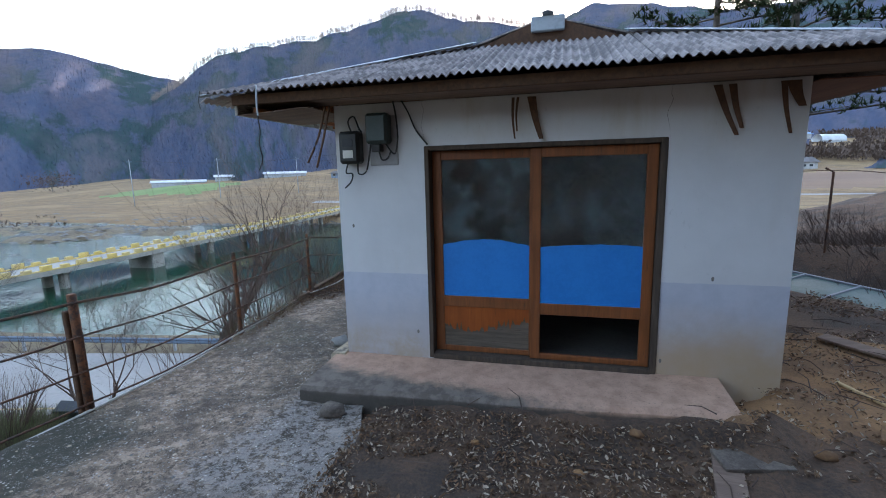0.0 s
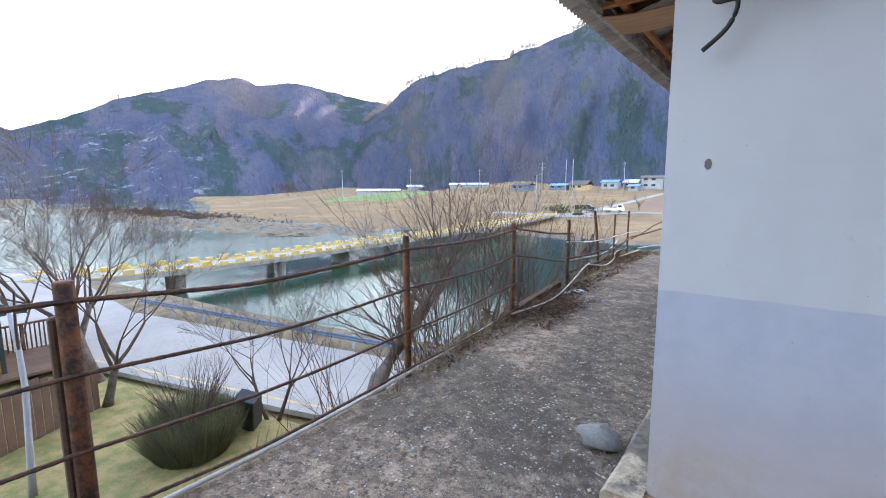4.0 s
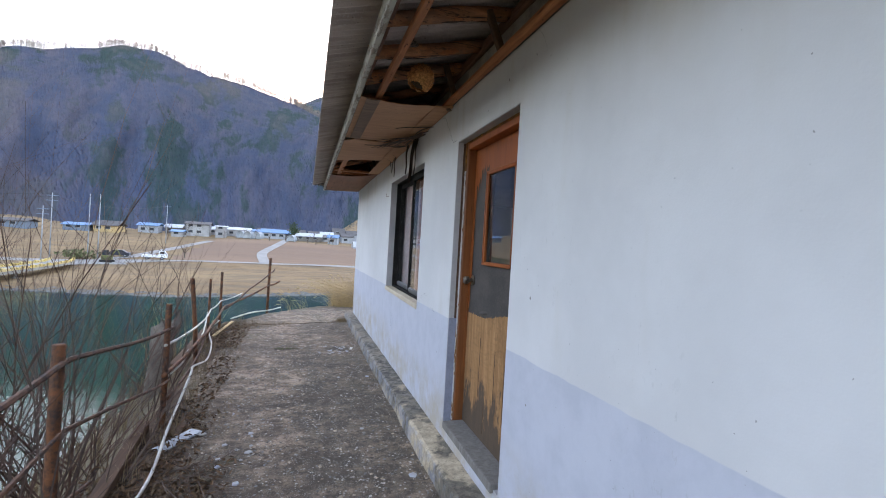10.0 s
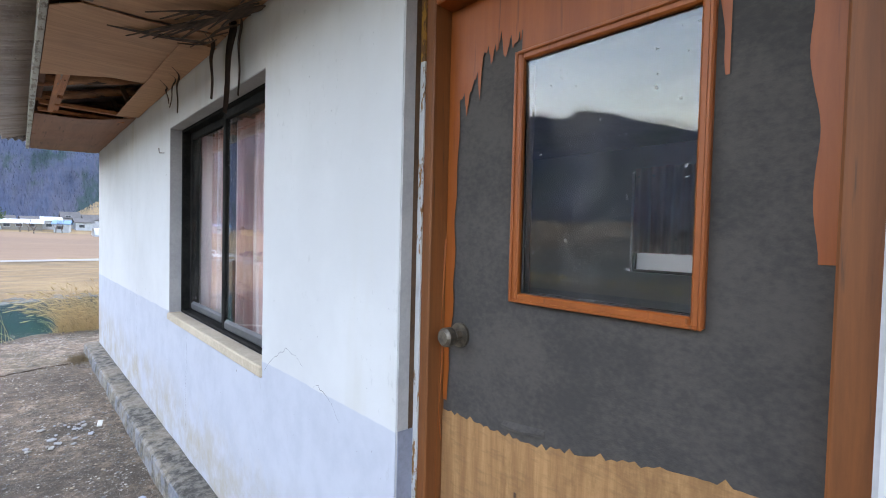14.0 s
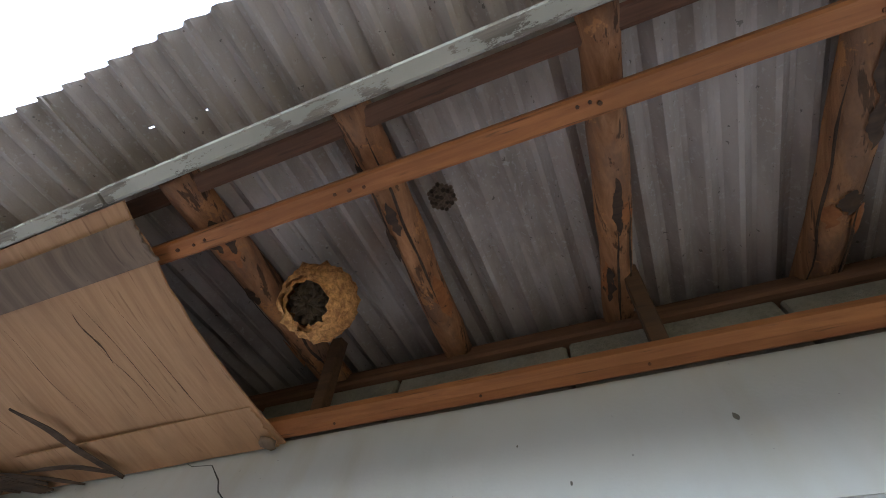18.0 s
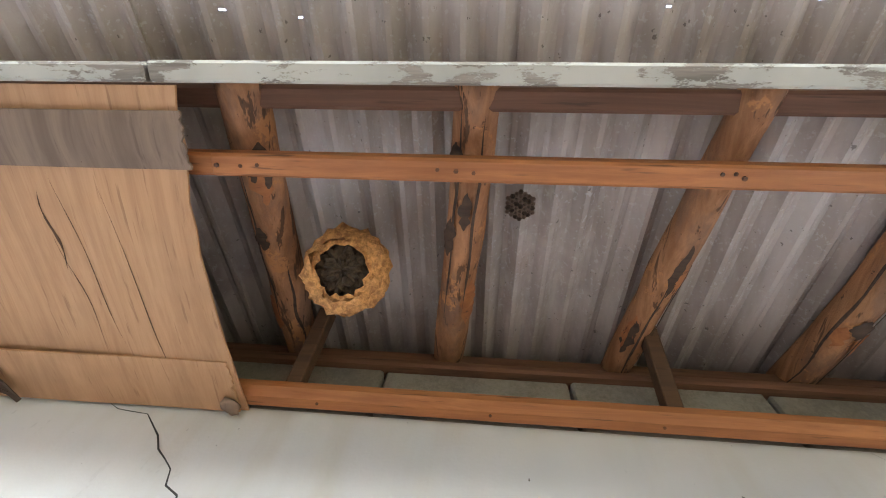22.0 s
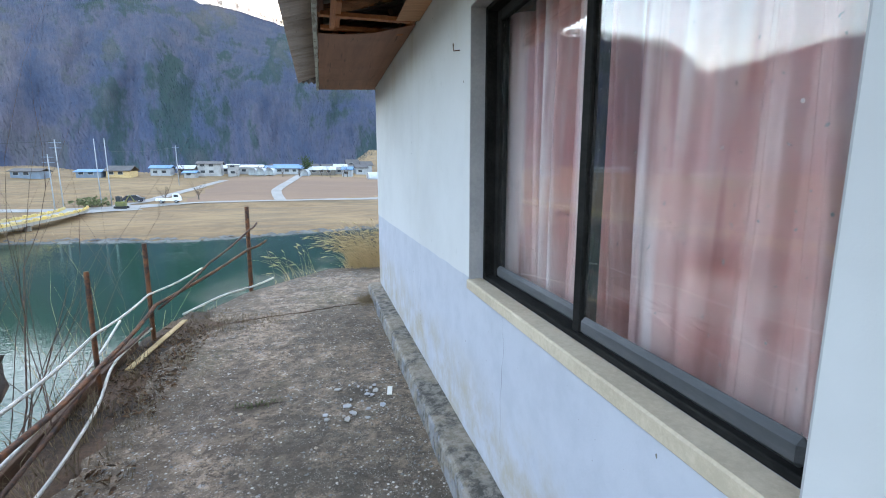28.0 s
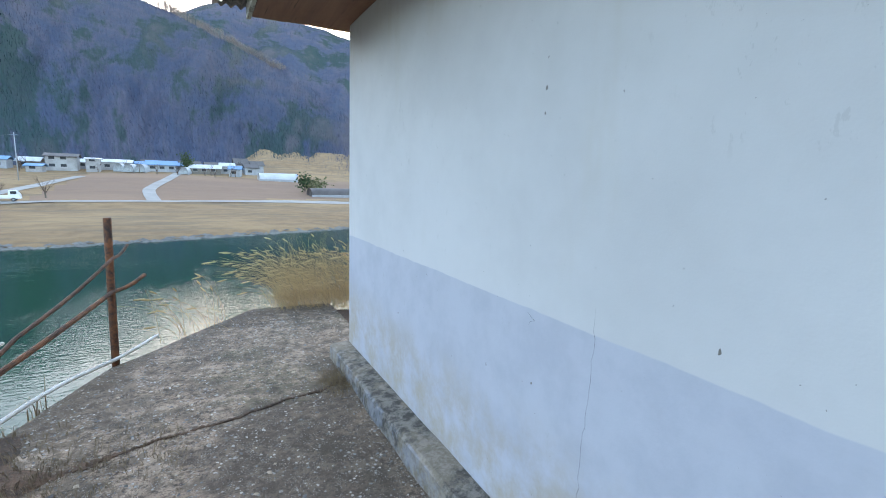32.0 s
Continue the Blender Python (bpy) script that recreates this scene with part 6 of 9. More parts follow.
def build_edge_dirt():
    """Leaf mould and soil that has crept over the path's outer edge."""
    for y0, y1, wide in ((6.2, 8.3, 0.36), (8.25, 9.45, 0.55), (1.9, 4.9, 0.34)):
        rows = []
        n = int((y1 - y0) / 0.05)
        for i in range(n + 1):
            y = y0 + (y1 - y0) * i / n
            w = wide * (0.35 + 0.65 * math.sin(math.pi * i / n)) * (0.75 + 0.7 * noise.fractal(Vector((y * 2.1, 3, 0)), 1, 2, 4))
            row = []
            for j in range(9):
                t = j / 8
                x = fence_x(y) - 0.10 + (w + 0.10) * t
                row.append((x, y, path_z(y) + 0.009 * noise.fractal(Vector((x * 2.5, y * 2.5, 0)), 1, 2, 4) + 0.006 + 0.022 * (1 - t) * (0.5 + noise.noise(Vector((x * 9, y * 9, 0)))) - (0.014 if j == 8 else 0)))
            rows.append(row)
        solid("edge_soil", Geo().grid(rows, flip=True), M["soil"], "dark soil and leaf mould over the path's edge", "soil", kind="structure", smooth=True)


build_path()
build_edge_dirt()
build_fence()


# ---- plants ----
def branch(g, p, way, length, rad, depth, r, sides=4, droop=0.0, split=3, wild=0.35, root=None):
    """A tapering limb that bends and forks into thinner ones; every fork is welded to its limb."""
    n = 4 if depth else 3
    pts, rads, way = [Vector(p)], [rad], Vector(way).normalized()
    for i in range(n):
        way = (way + Vector((r.uniform(-1, 1), r.uniform(-1, 1), r.uniform(-0.7, 0.9) - droop)) * wild * 0.5).normalized()
        pts.append(pts[-1] + way * length / n)
        rads.append(rad * (1 - 0.62 * (i + 1) / n) if depth else rad * (1 - 0.8 * (i + 1) / n))
    first = len(g.v)
    g.tube(pts, rads, sides, False)
    if root is not None:
        g.f.append((root, first, first + 1))
    if depth:
        for i in range(split):
            k = r.randrange(1, len(pts))
            t = (pts[k] - pts[k - 1]).normalized()
            side = Vector((r.uniform(-1, 1), r.uniform(-1, 1), r.uniform(-0.3, 0.9)))
            branch(g, pts[k], t * 0.9 + side * 0.75, length * r.uniform(0.5, 0.78), rads[k] * 0.7, depth - 1, r, max(3, sides - 1), droop, split, wild, first + k * sides)


def fork(g, p, way, length, rad, depth, r, root, thin):
    """A limb of a bare crown: nearly straight, then forking into two or three, with short side twigs."""
    way, pts, rads = Vector(way).normalized(), [Vector(p)], [rad]
    for i in range(3):
        way = (way + Vector((r.uniform(-1, 1), r.uniform(-1, 1), r.uniform(-0.4, 0.9))) * 0.13).normalized()
        pts.append(pts[-1] + way * length / 3)
        rads.append(max(thin, rad * (1 - 0.14 * (i + 1))))
    first, sides = len(g.v), 5 if rad > 0.03 else 3
    g.tube(pts, rads, sides, False)
    g.f.append((root, first, first + 1))
    if depth <= 0:
        return
    for k in range(3 if r.random() < 0.55 else 2):
        side = Vector((r.uniform(-1, 1), r.uniform(-1, 1), r.uniform(-0.35, 0.6)))
        fork(g, pts[3], way + side * 0.62, length * r.uniform(0.62, 0.86), rads[3] * r.uniform(0.58, 0.80), depth - 1, r, first + 3 * sides, thin)
    for k in (1, 2):
        if depth < 4 and r.random() < 0.8:
            side = Vector((r.uniform(-1, 1), r.uniform(-1, 1), r.uniform(-0.2, 0.7)))
            fork(g, pts[k], way * 0.6 + side, length * r.uniform(0.4, 0.7), rads[k] * 0.45, depth - 2, r, first + k * sides, thin)


def bare_tree(name, label, x, y, z, h, rad, seed, depth=4, stems=1, lean=(0, 0), mat="bark", low=0.25):
    """A leafless tree: a trunk with its forked, ever finer crown."""
    r = random.Random(seed)
    t = thing(name, label, "tree", at=(x, y, z))
    trunk, crown = Geo(), Geo()
    root = 0
    for s in range(stems):
        a = r.uniform(0, 6.3) + s * 6.28 / stems
        out = 0.30 if stems > 1 else 0.0
        base = Vector((0.12 * math.cos(a) * (stems > 1), 0.12 * math.sin(a) * (stems > 1), -0.25))
        way = Vector((lean[0] + out * math.cos(a), lean[1] + out * math.sin(a), 1)).normalized()
        pts, rads = [base], [rad * 1.3]
        for i in range(5):
            way = (way + Vector((r.uniform(-.10, .10), r.uniform(-.10, .10), 0.02))).normalized()
            pts.append(pts[-1] + way * h * low / 5)
            rads.append(rad * (1 - 0.07 * i))
        first = len(trunk.v)
        trunk.tube(pts, rads, 8)
        if s:
            trunk.f.append((root, first, first + 1))
        k0 = len(crown.v)
        crown.v.extend(((*pts[-1],), (*(pts[-1] + Vector((0.01, 0, 0))),), (*(pts[-1] + Vector((0, 0.01, 0))),)))
        crown.f.append((k0, k0 + 1, k0 + 2))
        if s:
            crown.f.append((0, k0, k0 + 1))
        for i in range(4):
            side = Vector((math.cos(i * 2.1 + a), math.sin(i * 2.1 + a), r.uniform(0.5, 1.3)))
            fork(crown, pts[-1 - (i % 2)], way * 0.8 + side * r.uniform(0.5, 0.8), h * r.uniform(0.20, 0.27), rads[-1] * r.uniform(0.5, 0.75), depth, r, k0, 0.0035 if h < 20 else 0.01)
    part("trunk", trunk, M[mat], t, "", True)
    part("crown", crown, M["twig"], t, "leafless twigs")
    return t


def rooted(g):
    """Keeps only what still hangs together with the first face."""
    near = {}
    for k, q in enumerate(g.f):
        for i in q:
            near.setdefault(i, []).append(k)
    seen, todo = {0}, [0]
    while todo and g.f:
        for i in g.f[todo.pop()]:
            for k in near[i]:
                if k not in seen:
                    seen.add(k)
                    todo.append(k)
    faces = [q for k, q in enumerate(g.f) if k in seen]
    used = sorted({i for q in faces for i in q})
    slot = {i: k for k, i in enumerate(used)}
    out = Geo()
    out.v, out.f = [g.v[i] for i in used], [tuple(slot[i] for i in q) for q in faces]
    return out


def shrub_parts(name, label, x, y, z, h, spread, stems, seed, mat, lean, depth, rad):
    """A shrub whose stems are parts."""
    r = random.Random(seed)
    t = thing(name, label, "shrub", at=(x, y, z))
    for k in range(max(4, int(stems * 0.55))):
        g = Geo()
        a, d = r.uniform(0, 6.3), spread * r.random() ** 0.6
        way = Vector((lean[0] + math.cos(a) * r.uniform(0, .95), lean[1] + math.sin(a) * r.uniform(0, .95), 1))
        branch(g, (d * math.cos(a) * 0.5, d * math.sin(a) * 0.5, -0.1), way, h * r.uniform(0.6, 1.2), rad * r.uniform(0.5, 1.1), depth, r, 3, 0.06, 3, 0.34)
        g.f = [q for q in g.f if all(x + g.v[i][0] < fence_x(y + g.v[i][1]) + 0.22 for i in q)]
        part("stem", rooted(g), M[mat], t)
    return t


def shrub(name, label, x, y, z, h, spread, stems, seed, mat="twig_red", lean=(0, 0), depth=2, rad=0.010):
    r = random.Random(seed)
    g = Geo()
    for _ in range(stems):
        a, d = r.uniform(0, 6.3), spread * r.random() ** 0.6
        way = Vector((lean[0] + math.cos(a) * r.uniform(0, .55), lean[1] + math.sin(a) * r.uniform(0, .55), 1))
        branch(g, (x + d * math.cos(a) * 0.5, y + d * math.sin(a) * 0.5, z - 0.1), way, h * r.uniform(0.55, 1.05), rad * r.uniform(0.5, 1.1), depth, r, 3, 0.02, 3, 0.30)
    return solid(name, g, M[mat], label, "shrub")


def tuft(g, x, y, z, h, n, r, lean=(0, 0), w=0.004):
    """Blades of dry grass from one root."""
    for _ in range(n):
        a = r.uniform(0, 6.3)
        d = Vector((math.cos(a) * r.uniform(.05, .5) + lean[0], math.sin(a) * r.uniform(.05, .5) + lean[1], 0))
        l = h * r.uniform(0.5, 1.05)
        s = Vector((-math.sin(a), math.cos(a), 0)) * w
        p = Vector((x, y, z)) + Vector((r.uniform(-.04, .04), r.uniform(-.04, .04), 0))
        q1, q2 = p + d * l * 0.4 + Vector((0, 0, l * 0.62)), p + d * l * 1.05 + Vector((0, 0, l * r.uniform(0.7, 0.98)))
        k = len(g.v)
        g.v.extend(tuple(v) for v in (p - s, p + s, q1 + s * 0.8, q1 - s * 0.8, q2))
        g.f.extend(((k, k + 1, k + 2, k + 3), (k + 3, k + 2, k + 4)))


def build_plants():
    bare_tree("riverside_tree", "leafless branching tree with a dark forked trunk on the lawn below", -14.1, 2.3, -4.3, 5.6, 0.12, 5, 5, 1, (0.22, 0.05))
    bare_tree("riverside_tree", "leafless grey tree on the lawn below", -16.2, 2.7, -4.3, 6.2, 0.17, 9, 5, 1, (-0.15, -0.1), "bark", 0.32)
    bare_tree("slim_tree", "slim bare young tree with a few dry leaves on the bank", -9.5, 4.35, -4.25, 4.0, 0.050, 14, 4, 2, (0.0, 0.0), "twig", 0.3)
    bare_tree("birch", "pale slim birch trunk with bare twigs", -10.7, 0.0, -4.2, 6.0, 0.06, 23, 4, 1, (0.0, -0.05), "pole", 0.6)
    bare_tree("riverside_tree", "bare tree by the lower yard", -21.5, 3.6, -4.4, 6.4, 0.13, 31, 5, 2)
    # a leaning pollard on the bank
    t = thing("leaning_tree", "leaning old pollard trunk with a thicket of bare shoots", "tree", at=(-6.9, 5.2, -3.3))
    r = random.Random(4)
    trunk, crown = Geo(), Geo()
    pts = [(-0.15, -0.1, -1.35), (0.1, 0.2, 0.3), (0.45, 0.55, 1.1), (0.95, 0.85, 2.0), (1.35, 1.2, 2.7)]
    trunk.tube(pts, [0.29, 0.21, 0.165, 0.14, 0.10], 9)
    trunk.tube([(0.5, 0.6, 1.2), (0.5, 0.9, 1.9), (0.4, 1.3, 2.5)], [0.10, 0.08, 0.06], 7)
    for i in range(42):
        k = Vector(pts[2 + i % 3]) + Vector((r.uniform(-.1, .1), r.uniform(-.1, .1), r.uniform(-.1, .2)))
        branch(crown, k, (r.uniform(-1, 1), r.uniform(-1, 1), r.uniform(0.2, 1.2)), r.uniform(0.9, 2.0), 0.022, 2, r, 3, 0.0, 3, 0.3)
    part("trunk", trunk, M["bark"], t, "", True)
    part("crown", crown, M["twig"], t, "leafless twigs")
    # thicket on the bank just outside the fence
    for i, (x, y, z, h, s, n) in enumerate(((-2.6, 2.6, -0.9, 2.0, 0.6, 26), (-2.9, 3.6, -1.2, 2.3, 0.7, 30), (-3.3, 2.9, -1.6, 2.6, 0.8, 26), (-2.6, 4.6, -0.9, 1.9, 0.6, 24), (-3.4, 4.6, -1.7, 2.5, 0.8, 26),
                                          (-2.8, 5.7, -1.0, 1.8, 0.5, 16), (-4.2, 3.8, -2.4, 2.9, 0.9, 24), (-2.5, 1.9, -0.7, 1.3, 0.5, 14), (-3.6, 1.9, -1.9, 2.0, 0.7, 16), (-4.6, 5.6, -2.7, 3.1, 0.9, 22),
                                          (-2.6, 7.0, -0.8, 1.5, 0.5, 9), (-3.3, 8.2, -1.5, 1.9, 0.6, 9), (-2.3, 3.2, -0.5, 1.5, 0.4, 16), (-2.35, 4.0, -0.5, 1.5, 0.5, 18), (-5.3, 3.0, -3.4, 2.4, 0.9, 18))):
        shrub_parts("thicket_shrub", "leafless reddish-brown thicket shrub on the bank", x, y, z, h, s, n, 40 + i, "twig_red" if i % 3 else "twig", (0.10, 0.05), 2, 0.011)
    shrub("thin_shoots", "thin bare shoots rising behind the fence", -3.0, 9.4, -1.4, 2.0, 0.9, 10, 77, "straw", (0, 0), 1, 0.007)
    shrub("thin_shoots", "thin bare shoots rising behind the fence", -3.1, 7.4, -1.6, 2.7, 0.9, 8, 78, "twig", (0, 0), 1, 0.009)
    # green clipped bush and its dry twigs
    r = random.Random(8)
    b = thing("bush", "green broom-like bush on the lawn with bare twig tips", "bush", at=(-9.7, 2.5, -4.2))
    green, dry = Geo(), Geo()
    for i in range(5200):
        a, u = r.uniform(0, 6.3), r.random() ** 0.5
        p = Vector((0.75 * u * math.cos(a), 0.75 * u * math.sin(a), -0.15))
        way = Vector((math.cos(a) * u * 0.42 + r.uniform(-.32, .32), math.sin(a) * u * 0.42 + r.uniform(-.32, .32), 1)).normalized()
        tip = p + way * r.uniform(0.45, 1.4) * (1.1 - 0.35 * u)
        (green if i % 5 else dry).tube([tuple(p), tuple(p.lerp(tip, 0.6) + Vector((0.02, 0, 0))), tuple(tip)], [0.006, 0.0045, 0.002], 3, False)
    for i in range(50):
        a = r.uniform(0, 6.3)
        branch(dry, (0.3 * math.cos(a), 0.3 * math.sin(a), 0.6), (math.cos(a) * .5, math.sin(a) * .5, 1), r.uniform(0.8, 1.3), 0.010, 2, r, 3, 0, 2, 0.25)
    part("green_mass", green, M["juniper"], b, "dense green stems")
    part("dry_mass", dry, M["twig"], b, "bare twig tips")
    # dead stump beside the fence
    g = Geo()
    pts = [(-2.62, 6.5, -1.4), (-2.60, 6.5, -0.6), (-2.58, 6.55, -0.1), (-2.6, 6.6, 0.28), (-2.56, 6.62, 0.36)]
    g.tube(pts, [0.20, 0.15, 0.13, 0.12, 0.08], 11)
    g.tube([(-2.6, 6.6, 0.0), (-2.5, 6.85, 0.3), (-2.5, 6.9, 0.45)], [0.08, 0.06, 0.03], 7)
    solid("dead_stump", g, M["bark"], "dark rotting tree stump just outside the fence", "stump", smooth=True)
    # foxtail grass at the path's far end
    g, heads, r = Geo(), Geo(), random.Random(12)
    for i in range(420):
        x, y = r.uniform(-0.35, 1.5), r.uniform(11.5, 12.4)
        tuft(g, x, y, -0.24, r.uniform(0.12, 0.42), 6, r, (r.uniform(-1.3, 0.3), r.uniform(-.6, .5)), 0.0013)
    for i in range(900):
        x, y, h = r.uniform(-0.3, 1.4), r.uniform(11.55, 12.3), r.uniform(0.40, 0.95)
        if i % 30 == 0:
            x, y, h = r.uniform(-1.5, -0.8), r.uniform(11.0, 11.6), r.uniform(0.25, 0.6)
        out, bend = r.uniform(-0.05, 1.05) * h, r.uniform(-0.35, 0.25) * h
        line = []
        for k in range(7):
            u = k / 6
            line.append((x - out * u ** 1.7, y + bend * u ** 1.5, -0.22 + h * (0.95 * u - 0.30 * u ** 3 * abs(out) / h)))
        g.tube(line, [0.002, 0.002, 0.0018, 0.0016, 0.0014, 0.0012, 0.001], 3, False)
        if i % 4 == 0:
            p, d = Vector(line[-1]), (Vector(line[-1]) - Vector(line[-2])).normalized() + Vector((-0.2, 0, -0.35))
            heads.tube([tuple(p + d * s) for s in (0, 0.02, 0.05, 0.075, 0.09)], [0.002, 0.007, 0.0085, 0.006, 0.001], 6)
    solid("foxtail_grass", g, M["straw"], "tall dry foxtail grass bent over the path's end", "grass", kind="stuff")
    solid("foxtail_heads", heads, M["straw"], "pale seed heads of the foxtail grass", "grass", kind="stuff")
    # dry grass along the path's edge and on the bank
    g = Geo()
    for i in range(620):
        y = 0.2 + 8.2 * r.random() ** 0.9
        x = fence_x(y) - r.random() ** 1.5 * 1.6 + 0.12
        tuft(g, x, y, ground_z(x, y) if x < fence_x(y) - 0.15 else path_z(y) - 0.01, r.uniform(0.06, 0.30), 5, r, (r.uniform(-.5, .3), r.uniform(-.4, .4)), 0.0022)
    for i in range(260):
        y, x = r.gauss(8.85, 0.22), -2.1 + 0.9 * r.random() ** 1.4
        tuft(g, x, y + 0.2 * (x + 2.0), path_z(y), r.uniform(0.015, 0.07), 5, r, (r.uniform(-.8, .8), r.uniform(-.8, .8)), 0.0018)
    for i in range(130):
        tuft(g, r.gauss(-0.24, 0.06), r.gauss(9.42, 0.10), path_z(9.4), r.uniform(0.02, 0.10), 5, r, (r.uniform(-.8, .8), r.uniform(-.8, .8)), 0.0018)
    for i in range(420):
        y = 6.3 + 3.2 * r.random() if i % 3 else 2.0 + 2.8 * r.random()
        x = fence_x(y) + r.random() ** 1.6 * 0.5 - 0.05
        tuft(g, x, y, path_z(y), r.uniform(0.02, 0.10), 5, r, (r.uniform(-.6, .6), r.uniform(-.6, .6)), 0.002)
    for i in range(1500):
        y = r.uniform(-2, 11)
        x = fence_x(y) - 0.6 - r.random() * 6
        tuft(g, x, y, ground_z(x, y), r.uniform(0.15, 0.5), 5, r, (0, 0), 0.006)
    solid("bank_grass", g, M["dead_grass"], "dry grass along the fence and on the bank", "grass", kind="stuff")


def scatter_leaves(name, mat, many, spots, seed, label, size=(0.010, 0.027)):
    """Fallen leaves: small bent blades lying on the ground."""
    r, g = random.Random(seed), Geo()
    for _ in range(many):
        x0, x1, y0, y1, zf = r.choice(spots)
        x, y = r.uniform(x0, x1), r.uniform(y0, y1)
        if zf is None and -0.1 < x < 3.3 and -0.80 < y < 0:
            continue
        if zf is None and noise.noise(Vector((x * 1.3, y * 1.3, 8))) + 0.5 * noise.noise(Vector((x * 3.5, y * 3.5, 2))) < -0.22 - 0.5 * min(0, x - 0.9):
            continue
        z = (ground_z(x, y) if zf is None else zf(y)) + r.uniform(0.004, 0.028)
        s = r.uniform(*size)
        m = Matrix.Translation((x, y, z)) @ Euler((r.uniform(-.9, .9), r.uniform(-.9, .9), r.uniform(0, 6.3))).to_matrix().to_4x4() @ Matrix.Diagonal((s, s * r.uniform(.22, .65), s * r.uniform(.3, 1.5), 1))
        g.add([(-1, 0, 0), (-.3, -.8, .25), (.6, -.6, .2), (1.1, 0, 0), (.5, .65, .25), (-.4, .75, .2), (0, 0, -.1)], [(0, 1, 6), (1, 2, 6), (2, 3, 6), (3, 4, 6), (4, 5, 6), (5, 0, 6)], m)
    solid(name, g, mat, label, "leaves", kind="stuff")


def build_litter():
    front = (0.35, 3.6, -2.7, -0.72, None)
    east = (3.3, 6.5, -2.6, 3.5, None)
    scatter_leaves("leaf_litter", M["leaf"], 30000, [front, front, east, east, (0.9, 4.5, -5, -2.2, None), (5.0, 9.0, 2.0, 7.5, None)], 1, "thick brown leaf litter in front of the house", (0.006, 0.024))
    scatter_leaves("pale_litter", M["leaf_pale"], 9000, [front, east], 2, "pale curled leaves among the litter", (0.005, 0.022))
    scatter_leaves("edge_leaves", M["leaf"], 4200, [(-2.0, -1.45, 2.6, 3.3, path_z), (-1.95, -1.7, 1.2, 6.5, path_z), (-2.15, -1.35, 2.2, 3.6, path_z), (-2.3, -1.8, 7.0, 8.9, path_z), (-1.95, -1.6, 0.6, 4.5, path_z)], 3, "brown leaves gathered at the path's edge")
    r = random.Random(6)
    g = Geo()
    for _ in range(420):
        x, y = r.uniform(0.8, 6.5), r.uniform(-2.6, 2.5)
        if x < 3.9 and y > -0.75:
            continue
        a, l = r.uniform(0, 6.3), r.uniform(0.1, 0.45)
        z = ground_z(x, y) + 0.025
        g.tube([(x, y, z), (x + l * .5 * math.cos(a), y + l * .5 * math.sin(a), z + 0.02), (x + l * math.cos(a + .2), y + l * math.sin(a + .2), z + 0.01)], [0.005, 0.004, 0.002], 4)
    solid("fallen_twigs", g, M["twig"], "small fallen twigs in the litter", "twigs", kind="stuff")
    g = Geo()
    for _ in range(120):
        y = r.uniform(2.3, 3.5)
        x, a, l = fence_x(y) + r.uniform(0.05, 0.5), r.uniform(0, 6.3), r.uniform(0.08, 0.35)
        z = path_z(y) + 0.012
        g.tube([(x, y, z), (x + l * math.cos(a), y + l * math.sin(a), z + r.uniform(0, 0.06))], [0.004, 0.002], 3)
    solid("twig_heap", g, M["twig"], "heap of twigs and leaves by the fence", "twigs", kind="stuff")


def stone(name, label, x, y, z, s, seed, mat="rock"):
    g, n = Geo(), 9
    rows = []
    for i in range(8):
        t = math.pi * i / 7
        row = []
        for j in range(n + 1):
            a = 2 * math.pi * (j % n) / n
            d = Vector((math.sin(t) * math.cos(a), math.sin(t) * math.sin(a), math.cos(t)))
            k = 1 + 0.5 * noise.noise(d * 1.9 + Vector((seed, 0, 0)))
            row.append((x + d.x * s[0] * k, y + d.y * s[1] * k, z + (d.z * k + 0.8) * s[2]))
        rows.append(row)
    return solid(name, g.grid(rows), M[mat], label, "stone", smooth=True)


def board(name, label, x, y, z, l, w, t, rz, mat, tilt=0.0, category="plank"):
    m = Matrix.Translation((x, y, z)) @ Euler((radians(tilt), 0, radians(rz))).to_matrix().to_4x4()
    return solid(name, Geo().box(-l / 2, l / 2, -w / 2, w / 2, 0, t, min(0.004, t * .3), m), M[mat], label, category)


